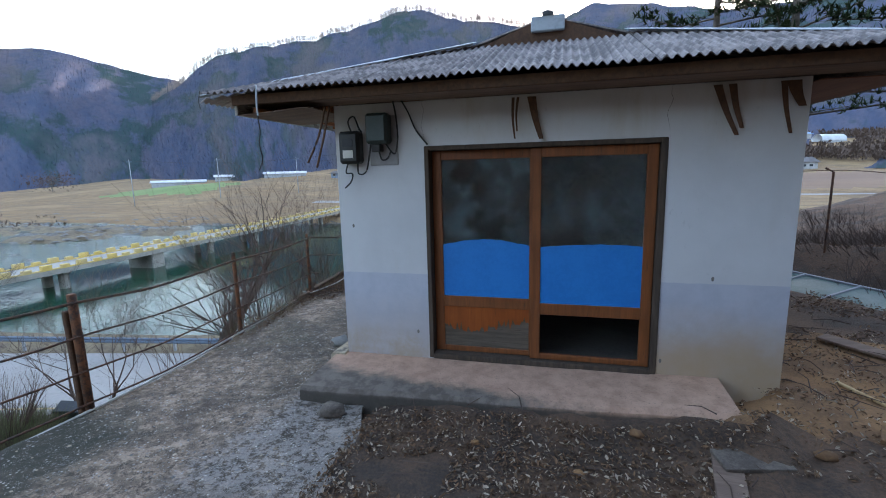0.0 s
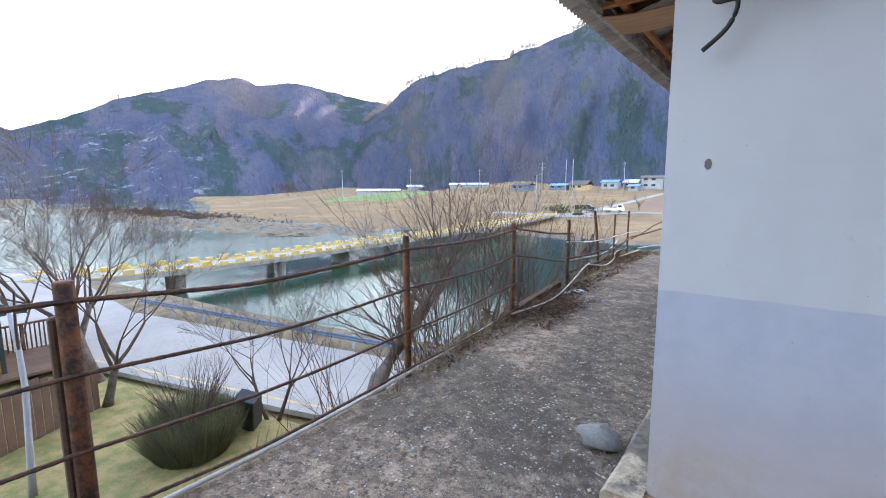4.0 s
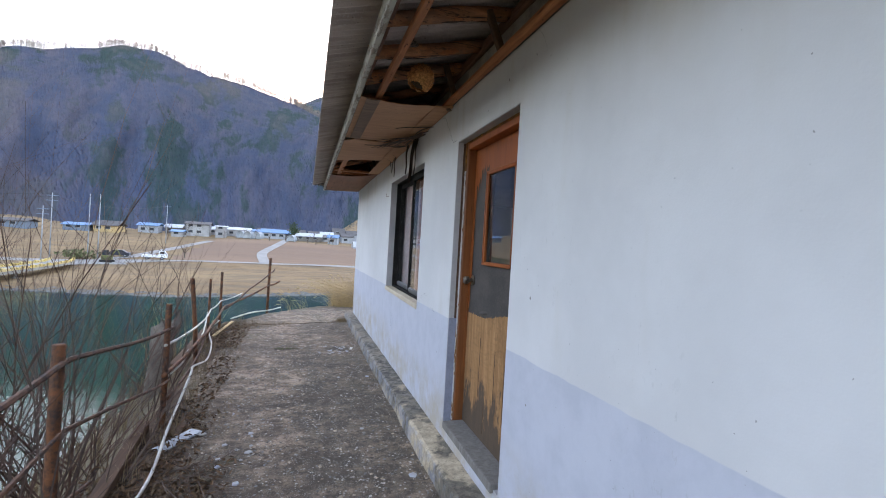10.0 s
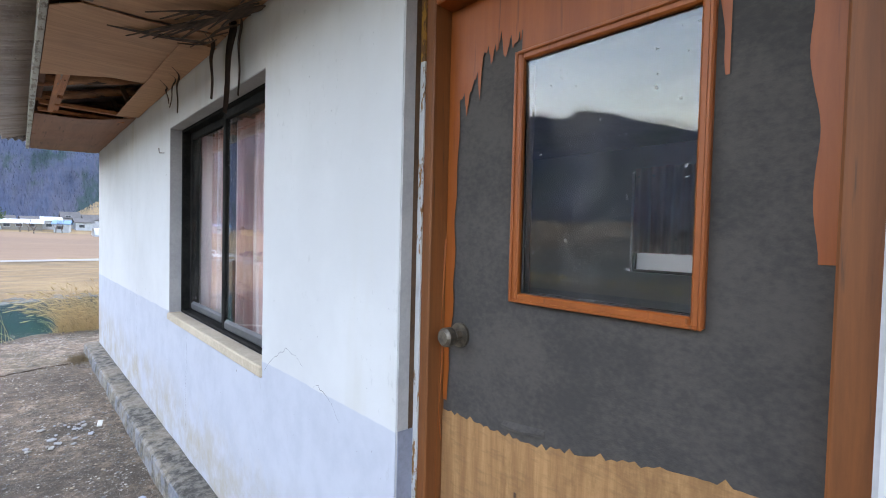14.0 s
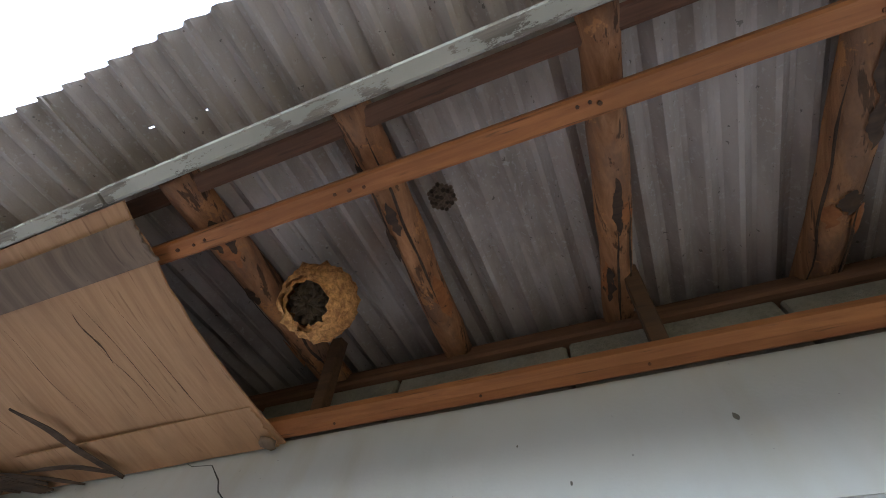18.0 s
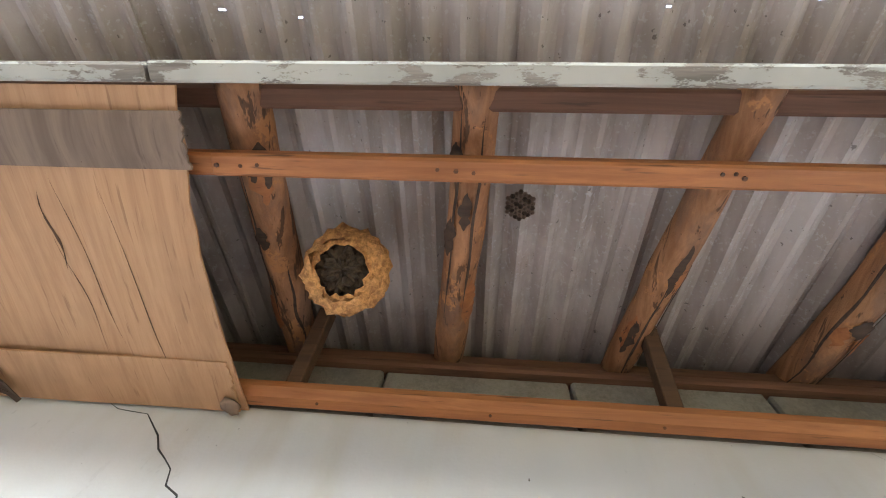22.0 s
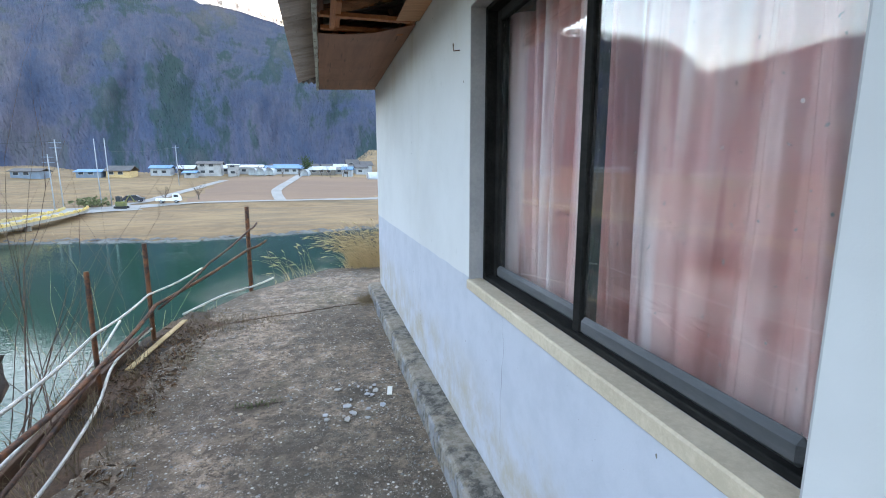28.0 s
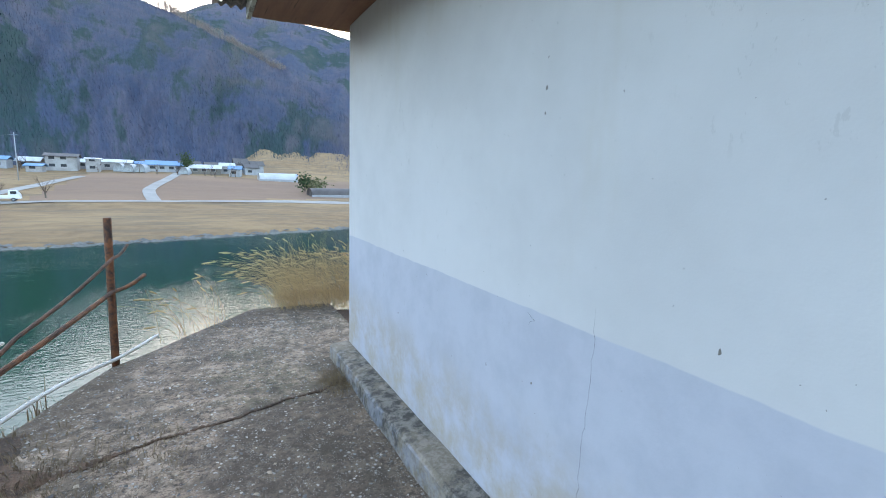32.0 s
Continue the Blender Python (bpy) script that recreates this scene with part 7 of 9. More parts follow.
def build_yard():
    stone("stone", "rounded grey stone on the path by the wall", -0.34, 0.50, 0.0, (0.115, 0.085, 0.06), 1)
    stone("stone", "small dark stone at the foot of the step", 0.30, -0.93, 0.0, (0.11, 0.085, 0.06), 2, "bark")
    for i, (x, y, s) in enumerate(((2.6, -0.86, 0.05), (1.5, -1.1, 0.035), (3.7, -0.9, 0.06), (2.2, -1.3, 0.04))):
        stone("brick_lump", "broken reddish brick lump in the litter", x, y, ground_z(x, y), (s, s * .7, s * .5), 5 + i, "clay")
    board("slab", "flat grey broken slab in the litter", 3.25, -1.02, ground_z(3.25, -1.02) + 0.005, 0.42, 0.2, 0.03, 12, "bark", 3)
    board("plank", "weathered board lying in the leaves", 3.06, -1.25, ground_z(3.06, -1.25) + 0.015, 0.62, 0.17, 0.02, 78, "ply_grey", 4)
    board("plank", "old board against the bank", 5.0, 1.0, ground_z(5, 1) + 0.03, 0.95, 0.16, 0.025, -55, "ply_grey", 5)
    board("plank", "thin pale stick on bare clay", 4.4, 0.1, ground_z(4.4, .1) + 0.01, 0.4, 0.03, 0.02, -70, "straw", 0)
    board("plank", "orange-brown broken board in the litter", 4.35, -0.75, ground_z(4.35, -.75) + 0.03, 0.5, 0.2, 0.03, -30, "clay", 6)
    board("plank", "flat scrap of board at the path's edge", -1.78, 3.95, path_z(4) + 0.006, 0.36, 0.10, 0.014, 62, "tin", 2)
    board("plank", "long pale split plank at the path's edge", -2.2, 8.45, path_z(8.4) + 0.02, 1.25, 0.05, 0.016, 86, "straw", 1)
    board("timber_edging", "dark timber edging along the drop", -2.36, 7.2, path_z(7.2) - 0.02, 2.4, 0.09, 0.10, 92, "dark_timber", 0)
    board("timber_edging", "dark timber edging along the drop", -1.99, 3.4, path_z(3.4) + 0.0, 1.5, 0.07, 0.08, 95, "dark_timber", 4)
    # an old glazed frame lying on the slope behind the house
    f = thing("old_window_frame", "long discarded glazed frame with three dusty panes lying on the slope", "window frame", at=(6.10, 3.36, ground_z(6.10, 3.36) + 0.10))
    f.rotation_euler = (radians(10), 0, radians(-63))
    g = Geo().box(-1.6, 0.85, -0.035, 0, 0, 0.04, 0.004).box(-1.6, 0.85, -1.08, -1.045, 0, 0.04, 0.004)
    for x in (-1.6, -0.80, -0.017, 0.815):
        g.box(x, x + 0.035, -1.045, -0.035, 0, 0.038, 0.003)
    part("frame", g, M["pole"], f, "weathered pale frame")
    for x in (-1.565, -0.765, 0.018):
        part("pane", Geo().box(x, x + 0.765, -1.043, -0.037, 0.012, 0.016), M["teal"], f, "dusty greenish glass")
    # broken plaster chips on the path
    r = random.Random(9)
    for i in range(40):
        x, y = (r.uniform(-0.75, -0.22), r.uniform(6.6, 7.25)) if i < 22 else (r.gauss(-1.45, .14), r.gauss(3.9, .45)) if i < 34 else (r.uniform(-0.6, -0.25), r.uniform(2.6, 5.6))
        s = r.uniform(0.010, 0.036)
        pts = [(s * math.cos(a) * r.uniform(.5, 1.1), s * math.sin(a) * r.uniform(.5, 1.1)) for a in np.linspace(0, 6.28, 6)[:-1]]
        g = Geo().add([(px, py, 0) for px, py in pts] + [(px * .95, py * .95, 0.008) for px, py in pts], [(4, 3, 2, 1, 0), (5, 6, 7, 8, 9)] + [(k, (k + 1) % 5, 5 + (k + 1) % 5, 5 + k) for k in range(5)], Matrix.Translation((x, y, path_z(y) + 0.007)))
        solid("plaster_chip", g, M["wall"], "pale broken plaster chip on the path", "chip", "plaster chips")
    board("plaster_strip", "long white plaster strip leaning by the footing", -0.30, 6.95, path_z(7) + 0.006, 0.12, 0.035, 0.01, 80, "paper", 3, "chip")
    g = Geo()
    for i in range(26):
        a = r.uniform(0, 6.3)
        x, y = -1.18 + 0.13 * (i / 13 - 1), 7.0 + r.uniform(-.02, .02)
        tuft(g, x, y, path_z(y) - 0.01, 0.04, 3, r)
    slot = []
    for i in range(15):
        x = -1.34 + 0.31 * i / 14
        zz = path_z(7) + 0.009 * noise.fractal(Vector((x * 2.5, 17.5, 0)), 1, 2, 4) + 0.0025
        w = 0.018 * math.sin(math.pi * i / 14) ** 0.5 + 0.006 * noise.noise(Vector((x * 30, 0, 0)))
        slot.append([(x, 7.0 - w, zz), (x, 7.0, zz + 0.002), (x, 7.0 + w, zz)])
    solid("path_hole", Geo().slab(slot[::-1], 0.02), M["soil"], "dirt-filled slot in the path", "hole", kind="structure")
    solid("slot_grass", g, M["juniper"], "tiny green grass in the slot", "grass", kind="stuff")
    # loose grit and pebbles washed out of the concrete
    gv, gf, r = [], [], random.Random(33)
    while len(gf) < 30000:
        y = r.uniform(-2.0, 11.2)
        x = fence_x(y) + 0.1 + (-0.2 - fence_x(y)) * r.random()
        d = noise.noise(Vector((x * 2.2, y * 2.2, 5))) + 0.6 * noise.noise(Vector((x * 7, y * 7, 2)))
        if d < 0.05 and r.random() < 0.8:
            continue
        s = 0.0026 + 0.0125 * r.random() ** 3.5
        z, a, n = path_z(y) + 0.009 * noise.fractal(Vector((x * 2.5, y * 2.5, 0)), 1, 2, 4) - 0.001, r.uniform(0, 6.3), len(gv)
        for k in range(4):
            q = s * r.uniform(0.6, 1.3)
            gv.append((x + q * math.cos(a + k * 1.57), y + q * math.sin(a + k * 1.57), z))
        gv.append((x + s * r.uniform(-.3, .3), y + s * r.uniform(-.3, .3), z + s * r.uniform(0.4, 0.9)))
        gf.extend(((n, n + 1, n + 4), (n + 1, n + 2, n + 4), (n + 2, n + 3, n + 4), (n + 3, n, n + 4)))
    g = Geo()
    g.v, g.f = gv, gf
    solid("path_grit", g, M["grit"], "loose pale and dark grit on the worn concrete path", "gravel", kind="stuff")
    # hoses along the fence
    for pts, rad in ((((-1.86, 2.4, 0.03), (-1.78, 3.2, 0.02), (-1.86, 4.0, 0.05), (-1.90, 4.8, 0.20), (-2.0, 5.4, 0.12), (-2.0, 6.1, 0.02), (-2.12, 7.0, 0.0), (-2.3, 7.8, 0.02), (-2.28, 8.6, 0.03)), 0.010),
                     (((-1.95, 4.2, 0.35), (-1.98, 4.9, 0.30), (-2.1, 5.6, 0.22), (-2.13, 6.3, 0.18), (-2.28, 7.4, 0.16), (-2.4, 8.2, 0.22)), 0.010),
                     (((-1.72, -2.2, 0.06), (-1.70, -0.6, 0.03), (-1.73, 0.6, 0.04), (-1.85, 2.0, 0.03)), 0.012),
                     (((-2.2, 9.2, -0.05), (-1.95, 9.9, -0.05), (-1.66, 10.45, -0.08), (-1.45, 10.9, -0.08)), 0.014)):
        solid("hose", Geo().tube(smooth_line(pts), rad, 7), M["hose"], "pale water hose trailing along the fence", "hose", "hoses", smooth=True)
    # things on the lawn below
    f = thing("garden_fence", "brown board fence with a scalloped top round the cabin's yard", "fence", at=(-13.3, 0.5, -4.35))
    for k in range(22):
        t = k / 21
        x, y = -14.1 + 1.9 * t, 2.05 - 3.9 * t
        h = 1.12 + 0.20 * abs(math.sin(k * 0.62))
        m = Matrix.Translation((x + 13.3, y - 0.5, 0)) @ Matrix.Rotation(math.atan2(-3.9, 1.9), 4, "Z")
        part("board", Geo().box(-0.092, 0.092, -0.015, 0.015, -0.4, h, 0.006, m), M["tan_box"], f)
    m = Matrix.Translation((-9.6, 3.75, -4.15)) @ Euler((0.25, 0.2, 0.5)).to_matrix().to_4x4()
    solid("dark_box", Geo().box(-0.26, 0.26, -0.2, 0.2, -0.15, 0.72, 0.02, m), M["plastic_black"], "dark tilted wooden box on the bank", "box")
    # pines behind the house, and unseen ones added to the south to block skylight
    for i, (x, y, h, sd) in enumerate(((6.0, 10.6, 9.6, 3), (7.2, 9.0, 9.2, 4), (9.0, 6.3, 7.4, 5), (11.5, 4.2, 5.0, 7), (1.0, -10.5, 8.0, 8), (4.5, -9.5, 8.5, 9), (-2.5, -11.5, 8.0, 10), (8.0, -8.5, 8.0, 11), (11.5, -4.5, 8.0, 12), (6.5, -13.0, 8.5, 13), (-0.8, -14.0, 8.5, 14))):
        pine(x, y, h, sd)
    # dark scrub on the bank beside the house
    rs = random.Random(71)
    for i in range(34):
        x, y = rs.uniform(6.3, 10.0), rs.uniform(1.6, 8.5)
        shrub("bank_scrub", "dark leafless scrub sprawling on the bank beside the house", x, y, ground_z(x, y), rs.uniform(0.25, 0.55), 1.4, 44, 300 + i, "twig", (rs.uniform(-1.1, 1.1), rs.uniform(-1.1, 1.1)), 2, 0.009)
    tw = thing("hanging_pine_twig", "drooping pine branch tips beside the eave", "branch", at=(6.6, 4.4, 3.1))
    g1, g2 = Geo(), Geo()
    for i in range(9):
        a = rs.uniform(0, 6.3)
        p, q = Vector((rs.uniform(-.9, .9), rs.uniform(-.7, .7), rs.uniform(-.1, .7))), Vector((rs.uniform(-.5, .5), rs.uniform(-.5, .5), -rs.uniform(.3, .7)))
        g1.tube([tuple(p), tuple(p + q * .5 + Vector((0.05, 0, .08))), tuple(p + q)], [.010, .007, .003], 4, False)
        for j in range(60):
            c = p + q * rs.uniform(.2, 1.05)
            d = Vector((rs.uniform(-1, 1), rs.uniform(-1, 1), rs.uniform(-1, .4))).normalized() * rs.uniform(.05, .11)
            s = Vector((-d.y, d.x, 0)).normalized() * 0.004
            k = len(g2.v)
            g2.v.extend(tuple(v) for v in (c - s, c + s, c + d))
            g2.f.append((k, k + 1, k + 2))
    g1.tube([(0.9, 0.6, 0.4), (0, 0, 0.35), (-0.6, -0.4, 0.5)], [0.03, 0.02, 0.01], 5)
    g1.tube([(0.9, 0.6, 0.4), (2.4, 1.9, 1.2)], [0.03, 0.05], 5)
    part("limb", g1, M["bark"], tw)
    part("needles", g2, M["pine"], tw, "dark green needles")
    # barbed wire fence on the slope behind
    w = thing("wire_fence", "thin rusty wire fence on thin iron posts behind the house", "fence", at=(6.4, 5.0, ground_z(6.4, 5)))
    for k in range(3):
        part("post", Geo().tube([(k * 1.6, -k * 1.3, -0.2), (k * 1.6, -k * 1.3, 1.35), (k * 1.6 - 0.12, -k * 1.3, 1.42)], 0.018, 6), M["rebar"], w)
    part("wire", Geo().tube(smooth_line([(-1.2, 1, 1.3), (0, 0, 1.38), (0.8, -0.65, 1.3), (1.6, -1.3, 1.36), (3.2, -2.6, 1.36)]), 0.006, 4), M["rebar"], w)


def pine(x, y, h, seed):
    r = random.Random(seed)
    z = ground_z(x, y)
    t = thing("pine_tree", "dark green pine tree, behind the house and on the unseen added south slope", "tree", "pines behind the house", at=(x, y, z))
    trunk, limbs, needles = Geo(), Geo(), Geo()
    trunk.tube([(0, 0, -0.3), (0.05, 0, h * .4), (0, 0.08, h * .75), (0.02, 0, h)], [0.13, 0.10, 0.06, 0.02], 8)
    for i in range(34):
        a, u = i * 2.4, 0.30 + 0.7 * i / 33
        l = (1.15 - u) * h * 0.36 + 0.4
        p, q = Vector((0, 0, h * u)), Vector((l * math.cos(a), l * math.sin(a), h * u + l * 0.12))
        limbs.tube([tuple(p), tuple(p.lerp(q, .5) + Vector((0, 0, -0.03))), tuple(q)], [0.03, 0.02, 0.008], 4, False)
        for k in range(40):
            c = p.lerp(q, r.uniform(0.3, 1.05)) + Vector((r.uniform(-.2, .2), r.uniform(-.2, .2), r.uniform(-.1, .16)))
            for j in range(12):
                d = Vector((r.uniform(-1, 1), r.uniform(-1, 1), r.uniform(-.3, 1))).normalized() * r.uniform(0.10, 0.24)
                s = Vector((-d.y, d.x, 0)).normalized() * 0.022
                n = len(needles.v)
                needles.v.extend(tuple(v) for v in (c - s, c + s, c + d))
                needles.f.append((n, n + 1, n + 2))
    part("trunk", trunk, M["bark"], t, "", True)
    part("crown_wood", limbs, M["bark"], t)
    part("needles", needles, M["pine"], t, "dark green needles")


# ---- small things on the house ----
def crack_line(name, pts, where, w=0.0035, seed=0):
    """A fine jagged crack, as a dark groove lying in the wall's face. where: 'x' for the west wall, 'y' for the front."""
    r, out = random.Random(seed), []
    for (a0, z0), (a1, z1) in zip(pts, pts[1:]):
        n = max(2, int(math.hypot(a1 - a0, z1 - z0) / 0.03))
        for k in range(n):
            t = k / n
            out.append((a0 + (a1 - a0) * t + r.uniform(-.006, .006), z0 + (z1 - z0) * t + r.uniform(-.006, .006)))
    out.append(pts[-1])
    g = Geo()
    left, right = [], []
    for i, (a, z) in enumerate(out):
        k = 0.30 * w * (0.5 + 0.5 * abs(math.sin(i * 0.7 + seed))) * min(1, (len(out) - i) / 5, (i + 1) / 4)
        (a0, z0), (a1, z1) = out[max(0, i - 1)], out[min(len(out) - 1, i + 1)]
        l = math.hypot(a1 - a0, z1 - z0) or 1.0
        left.append((a - k * (z1 - z0) / l, z + k * (a1 - a0) / l))
        right.append((a + k * (z1 - z0) / l, z - k * (a1 - a0) / l))
    e = 0.0016
    rows = [[((-e, a, z) if where == "x" else (a, -e, z)) for a, z in side] for side in (left, right)]
    g.grid(rows)
    solid(name, g, M["cable"], "thin dark crack in the render", "crack", kind="structure")


def build_details():
    crack_line("wall_crack", [(3.90, 2.478), (3.79, 2.456), (3.725, 2.405), (3.675, 2.345), (3.585, 2.25), (3.543, 2.215), (3.49, 2.217), (3.467, 2.222), (3.432, 2.197)], "x", 0.0068, 1)
    crack_line("wall_crack", [(5.62, 0.875), (5.60, 0.72), (5.63, 0.5), (5.61, 0.2)], "x", 0.003, 2)
    crack_line("wall_crack", [(7.28, 1.0), (7.27, 0.80), (7.29, 0.5), (7.28, 0.15)], "x", 0.002, 3)
    crack_line("wall_crack", [(7.60, 0.905), (7.56, 0.88), (7.59, 0.85)], "x", 0.005, 4)
    crack_line("wall_crack", [(2.86, 2.58), (2.88, 2.45), (2.85, 2.35), (2.878, 2.16)], "y", 0.004, 5)
    crack_line("wall_crack", [(0.85, 2.58), (0.87, 2.45), (0.84, 2.35), (0.868, 2.17)], "y", 0.004, 6)
    crack_line("wall_crack", [(4.37, 0.91), (4.27, 0.99), (4.15, 1.045), (4.06, 1.04), (4.0, 1.005)], "x", 0.003, 7)
    crack_line("wall_crack", [(3.92, 0.952), (3.885, 0.97), (3.845, 0.955), (3.78, 0.93), (3.73, 0.88)], "x", 0.003, 9)
    crack_line("wall_crack", [(2.30, 2.49), (2.22, 2.42), (2.2, 2.36)], "x", 0.003, 8)
    r = random.Random(5)
    # pock marks and nails in the walls
    g = Geo()
    spots = [(0.387, 1.224), (0.303, 1.227), (0.38, 1.09), (0.40, 1.02), (0.55, 1.95), (0.2, 1.85), (2.226, 1.245), (7.57, 1.683), (7.57, 1.60), (7.57, 1.78), (8.455, 0.865), (6.9, 1.0), (0.28, 0.86), (0.95, 0.70), (2.6, 2.36), (2.3, 2.38)]
    for y, z in spots + [(r.uniform(0.2, 9.8), r.uniform(0.3, 2.45)) for _ in range(26)]:
        if (DOOR_Y0 - .05 < y < DOOR_Y1 + .05 and z < 2.25) or (WIN_Y0 - .05 < y < WIN_Y1 + .05 and 0.85 < z < 2.25):
            continue
        s = r.uniform(0.008, 0.014) if (y, z) in spots[:3] else r.uniform(0.003, 0.0075)
        pts = [(-0.0018, y + s * math.cos(a) * r.uniform(.4, 1), z + 1.6 * s * math.sin(a) * r.uniform(.4, 1)) for a in np.linspace(0, 6.28, 8)[:-1]]
        g.add(pts, [tuple(range(7))[::-1]])
    for x, z in ((0.134, 1.439), (3.253, 1.026), (0.75, 0.42), (2.9, 0.3)):
        g.add([(x + 0.012 * math.cos(a), -0.0018, z + 0.02 * math.sin(a)) for a in np.linspace(0, 6.28, 8)[:-1]], [tuple(range(7))])
    solid("wall_marks", g, M["frame_grey"], "pock marks where the render has chipped", "marks", kind="structure")
    solid("wall_nail", Geo().tube([(0.01, 0.66, 2.03), (-0.05, 0.74, 2.05), (-0.055, 0.745, 2.052)], [0.003, 0.003, 0.006], 6), M["rust"], "long bent nail in the wall", "nail")
    solid("wall_nail", Geo().tube([(0.01, 6.251, 2.06), (-0.03, 6.26, 2.055), (-0.033, 6.26, 2.09)], 0.003, 6), M["rust"], "bent nail by the window", "nail")
    # meter boxes on the front
    def meter(x0, x1, z0, z1, y0, mat, label, lens):
        b = thing("meter_box", label, "meter box", "meter boxes", at=((x0 + x1) / 2, 0, z0))
        cx = (x0 + x1) / 2
        part("body", Geo().box(x0 - cx, x1 - cx, y0, -0.002, 0, z1 - z0, 0.02), M[mat], b)
        part("cover", Geo().box(x0 - cx + 0.015, x1 - cx - 0.015, y0 - 0.018, y0 - 0.001, 0.02, z1 - z0 - 0.02, 0.008), M[mat], b)
        if lens:
            part("dial_window", Geo().box(-0.05, 0.05, y0 - 0.024, y0 - 0.019, 0.05, 0.12, 0.002), M["paper"], b, "pale dial window")
            part("dial_window", Geo().box(-0.05, 0.05, y0 - 0.024, y0 - 0.019, 0.15, 0.22, 0.002), M["window_dark"], b, "dark dial window")
        else:
            part("terminal", Geo().box(-0.06, 0.02, y0 + 0.02, -0.004, -0.07, -0.003, 0.006), M["cable"], b, "cable terminal")
    solid("meter_board", Geo().box(0.345, 0.618, -0.012, -0.001, 2.0, 2.44, 0.003), M["white"], "white backing board for the meter", "board")
    meter(0.085, 0.285, 2.02, 2.31, -0.12, "plastic_black", "black electricity meter box on the house front", True)
    meter(0.355, 0.565, 2.19, 2.455, -0.13, "plastic_green", "dark green switch box on a white board", False)
    for pts in (((0.19, -0.06, 2.31), (0.17, -0.07, 2.40), (0.22, -0.05, 2.44), (0.27, -0.06, 2.33), (0.30, -0.07, 2.30)), ((0.14, -0.06, 2.02), (0.13, -0.08, 1.94), (0.19, -0.08, 1.93), (0.17, -0.07, 1.86), (0.10, -0.06, 1.80)),
                ((0.24, -0.06, 2.02), (0.26, -0.09, 1.93), (0.33, -0.08, 1.95), (0.36, -0.05, 2.12), (0.37, -0.05, 2.19)), ((0.52, -0.06, 2.19), (0.60, -0.05, 2.10), (0.635, -0.05, 2.25), (0.62, -0.05, 2.45), (0.60, -0.05, 2.56)),
                ((0.60, -0.05, 2.56), (0.66, -0.06, 2.58), (0.74, -0.05, 2.45), (0.80, -0.03, 2.30), (0.90, -0.02, 2.17)), ((0.45, -0.05, 2.13), (0.48, -0.06, 2.05), (0.53, -0.05, 2.06), (0.56, -0.04, 2.12))):
        solid("cable", Geo().tube(smooth_line(pts), 0.0075, 6), M["cable"], "black cable looping round the meter boxes", "cable", "meter cables", smooth=True)
    for pts, mat, rad in (((( -0.36, -0.62, 2.60), (-0.365, -0.63, 2.45), (-0.36, -0.62, 2.30), (-0.37, -0.63, 2.2), (-0.36, -0.62, 2.07), (-0.40, -0.62, 1.98)), "cable", 0.005), (((-0.355, -0.63, 2.66), (-0.36, -0.635, 2.5), (-0.358, -0.63, 2.42)), "white_cable", 0.007),
                     (((0.10, -0.35, 2.50), (0.06, -0.42, 2.25), (-0.01, -0.5, 2.03)), "dark_timber", 0.009), (((0.14, -0.35, 2.50), (0.11, -0.42, 2.25), (0.07, -0.5, 1.99)), "dark_timber", 0.009),
                     (((-0.70, -0.86, 2.60), (-0.71, -0.87, 2.52), (-0.70, -0.87, 2.46)), "cable", 0.004)):
        solid("hanging_wire", Geo().tube(smooth_line(pts), rad, 6), M[mat], "old wire hanging from the front eave", "wire", "hanging wires", smooth=True)
    # strips of torn lining hanging down the front and by the window
    def strip(pts, w, mat, label, axis):
        line = smooth_line(pts, 6)
        rows = []
        for i, p in enumerate(line):
            k = w * (1 - 0.55 * i / len(line))
            d = Vector((k, 0, 0)) if axis == "x" else Vector((k * 0.8, k, 0))
            rows.append([tuple(Vector(p) - d), tuple(Vector(p) + d)])
        g = Geo().grid(rows)
        g2 = [(x - 0.002, y - 0.002, z) for x, y, z in g.v]
        n = len(g.v)
        g.f += [tuple(i + n for i in f[::-1]) for f in g.f]
        g.v += g2
        solid("torn_strip", g, M[mat], label, "torn strip", "torn soffit strips")
    for x0, z0, x1, z1, w in ((1.66, 2.52, 1.672, 2.19, 0.012), (1.70, 2.52, 1.69, 2.25, 0.010), (1.81, 2.52, 1.89, 2.18, 0.035), (3.17, 2.52, 3.33, 2.15, 0.03), (3.27, 2.52, 3.36, 2.20, 0.028), (3.60, 2.52, 3.68, 2.15, 0.022), (3.66, 2.52, 3.74, 2.34, 0.05)):
        strip([(x0, -0.06, z0), ((x0 + x1) / 2 - 0.01, -0.05, (z0 + z1) / 2), (x1, -0.035, z1)], w, "dark_timber", "dark torn strip hanging from the front soffit", "x")
    rt = random.Random(19)
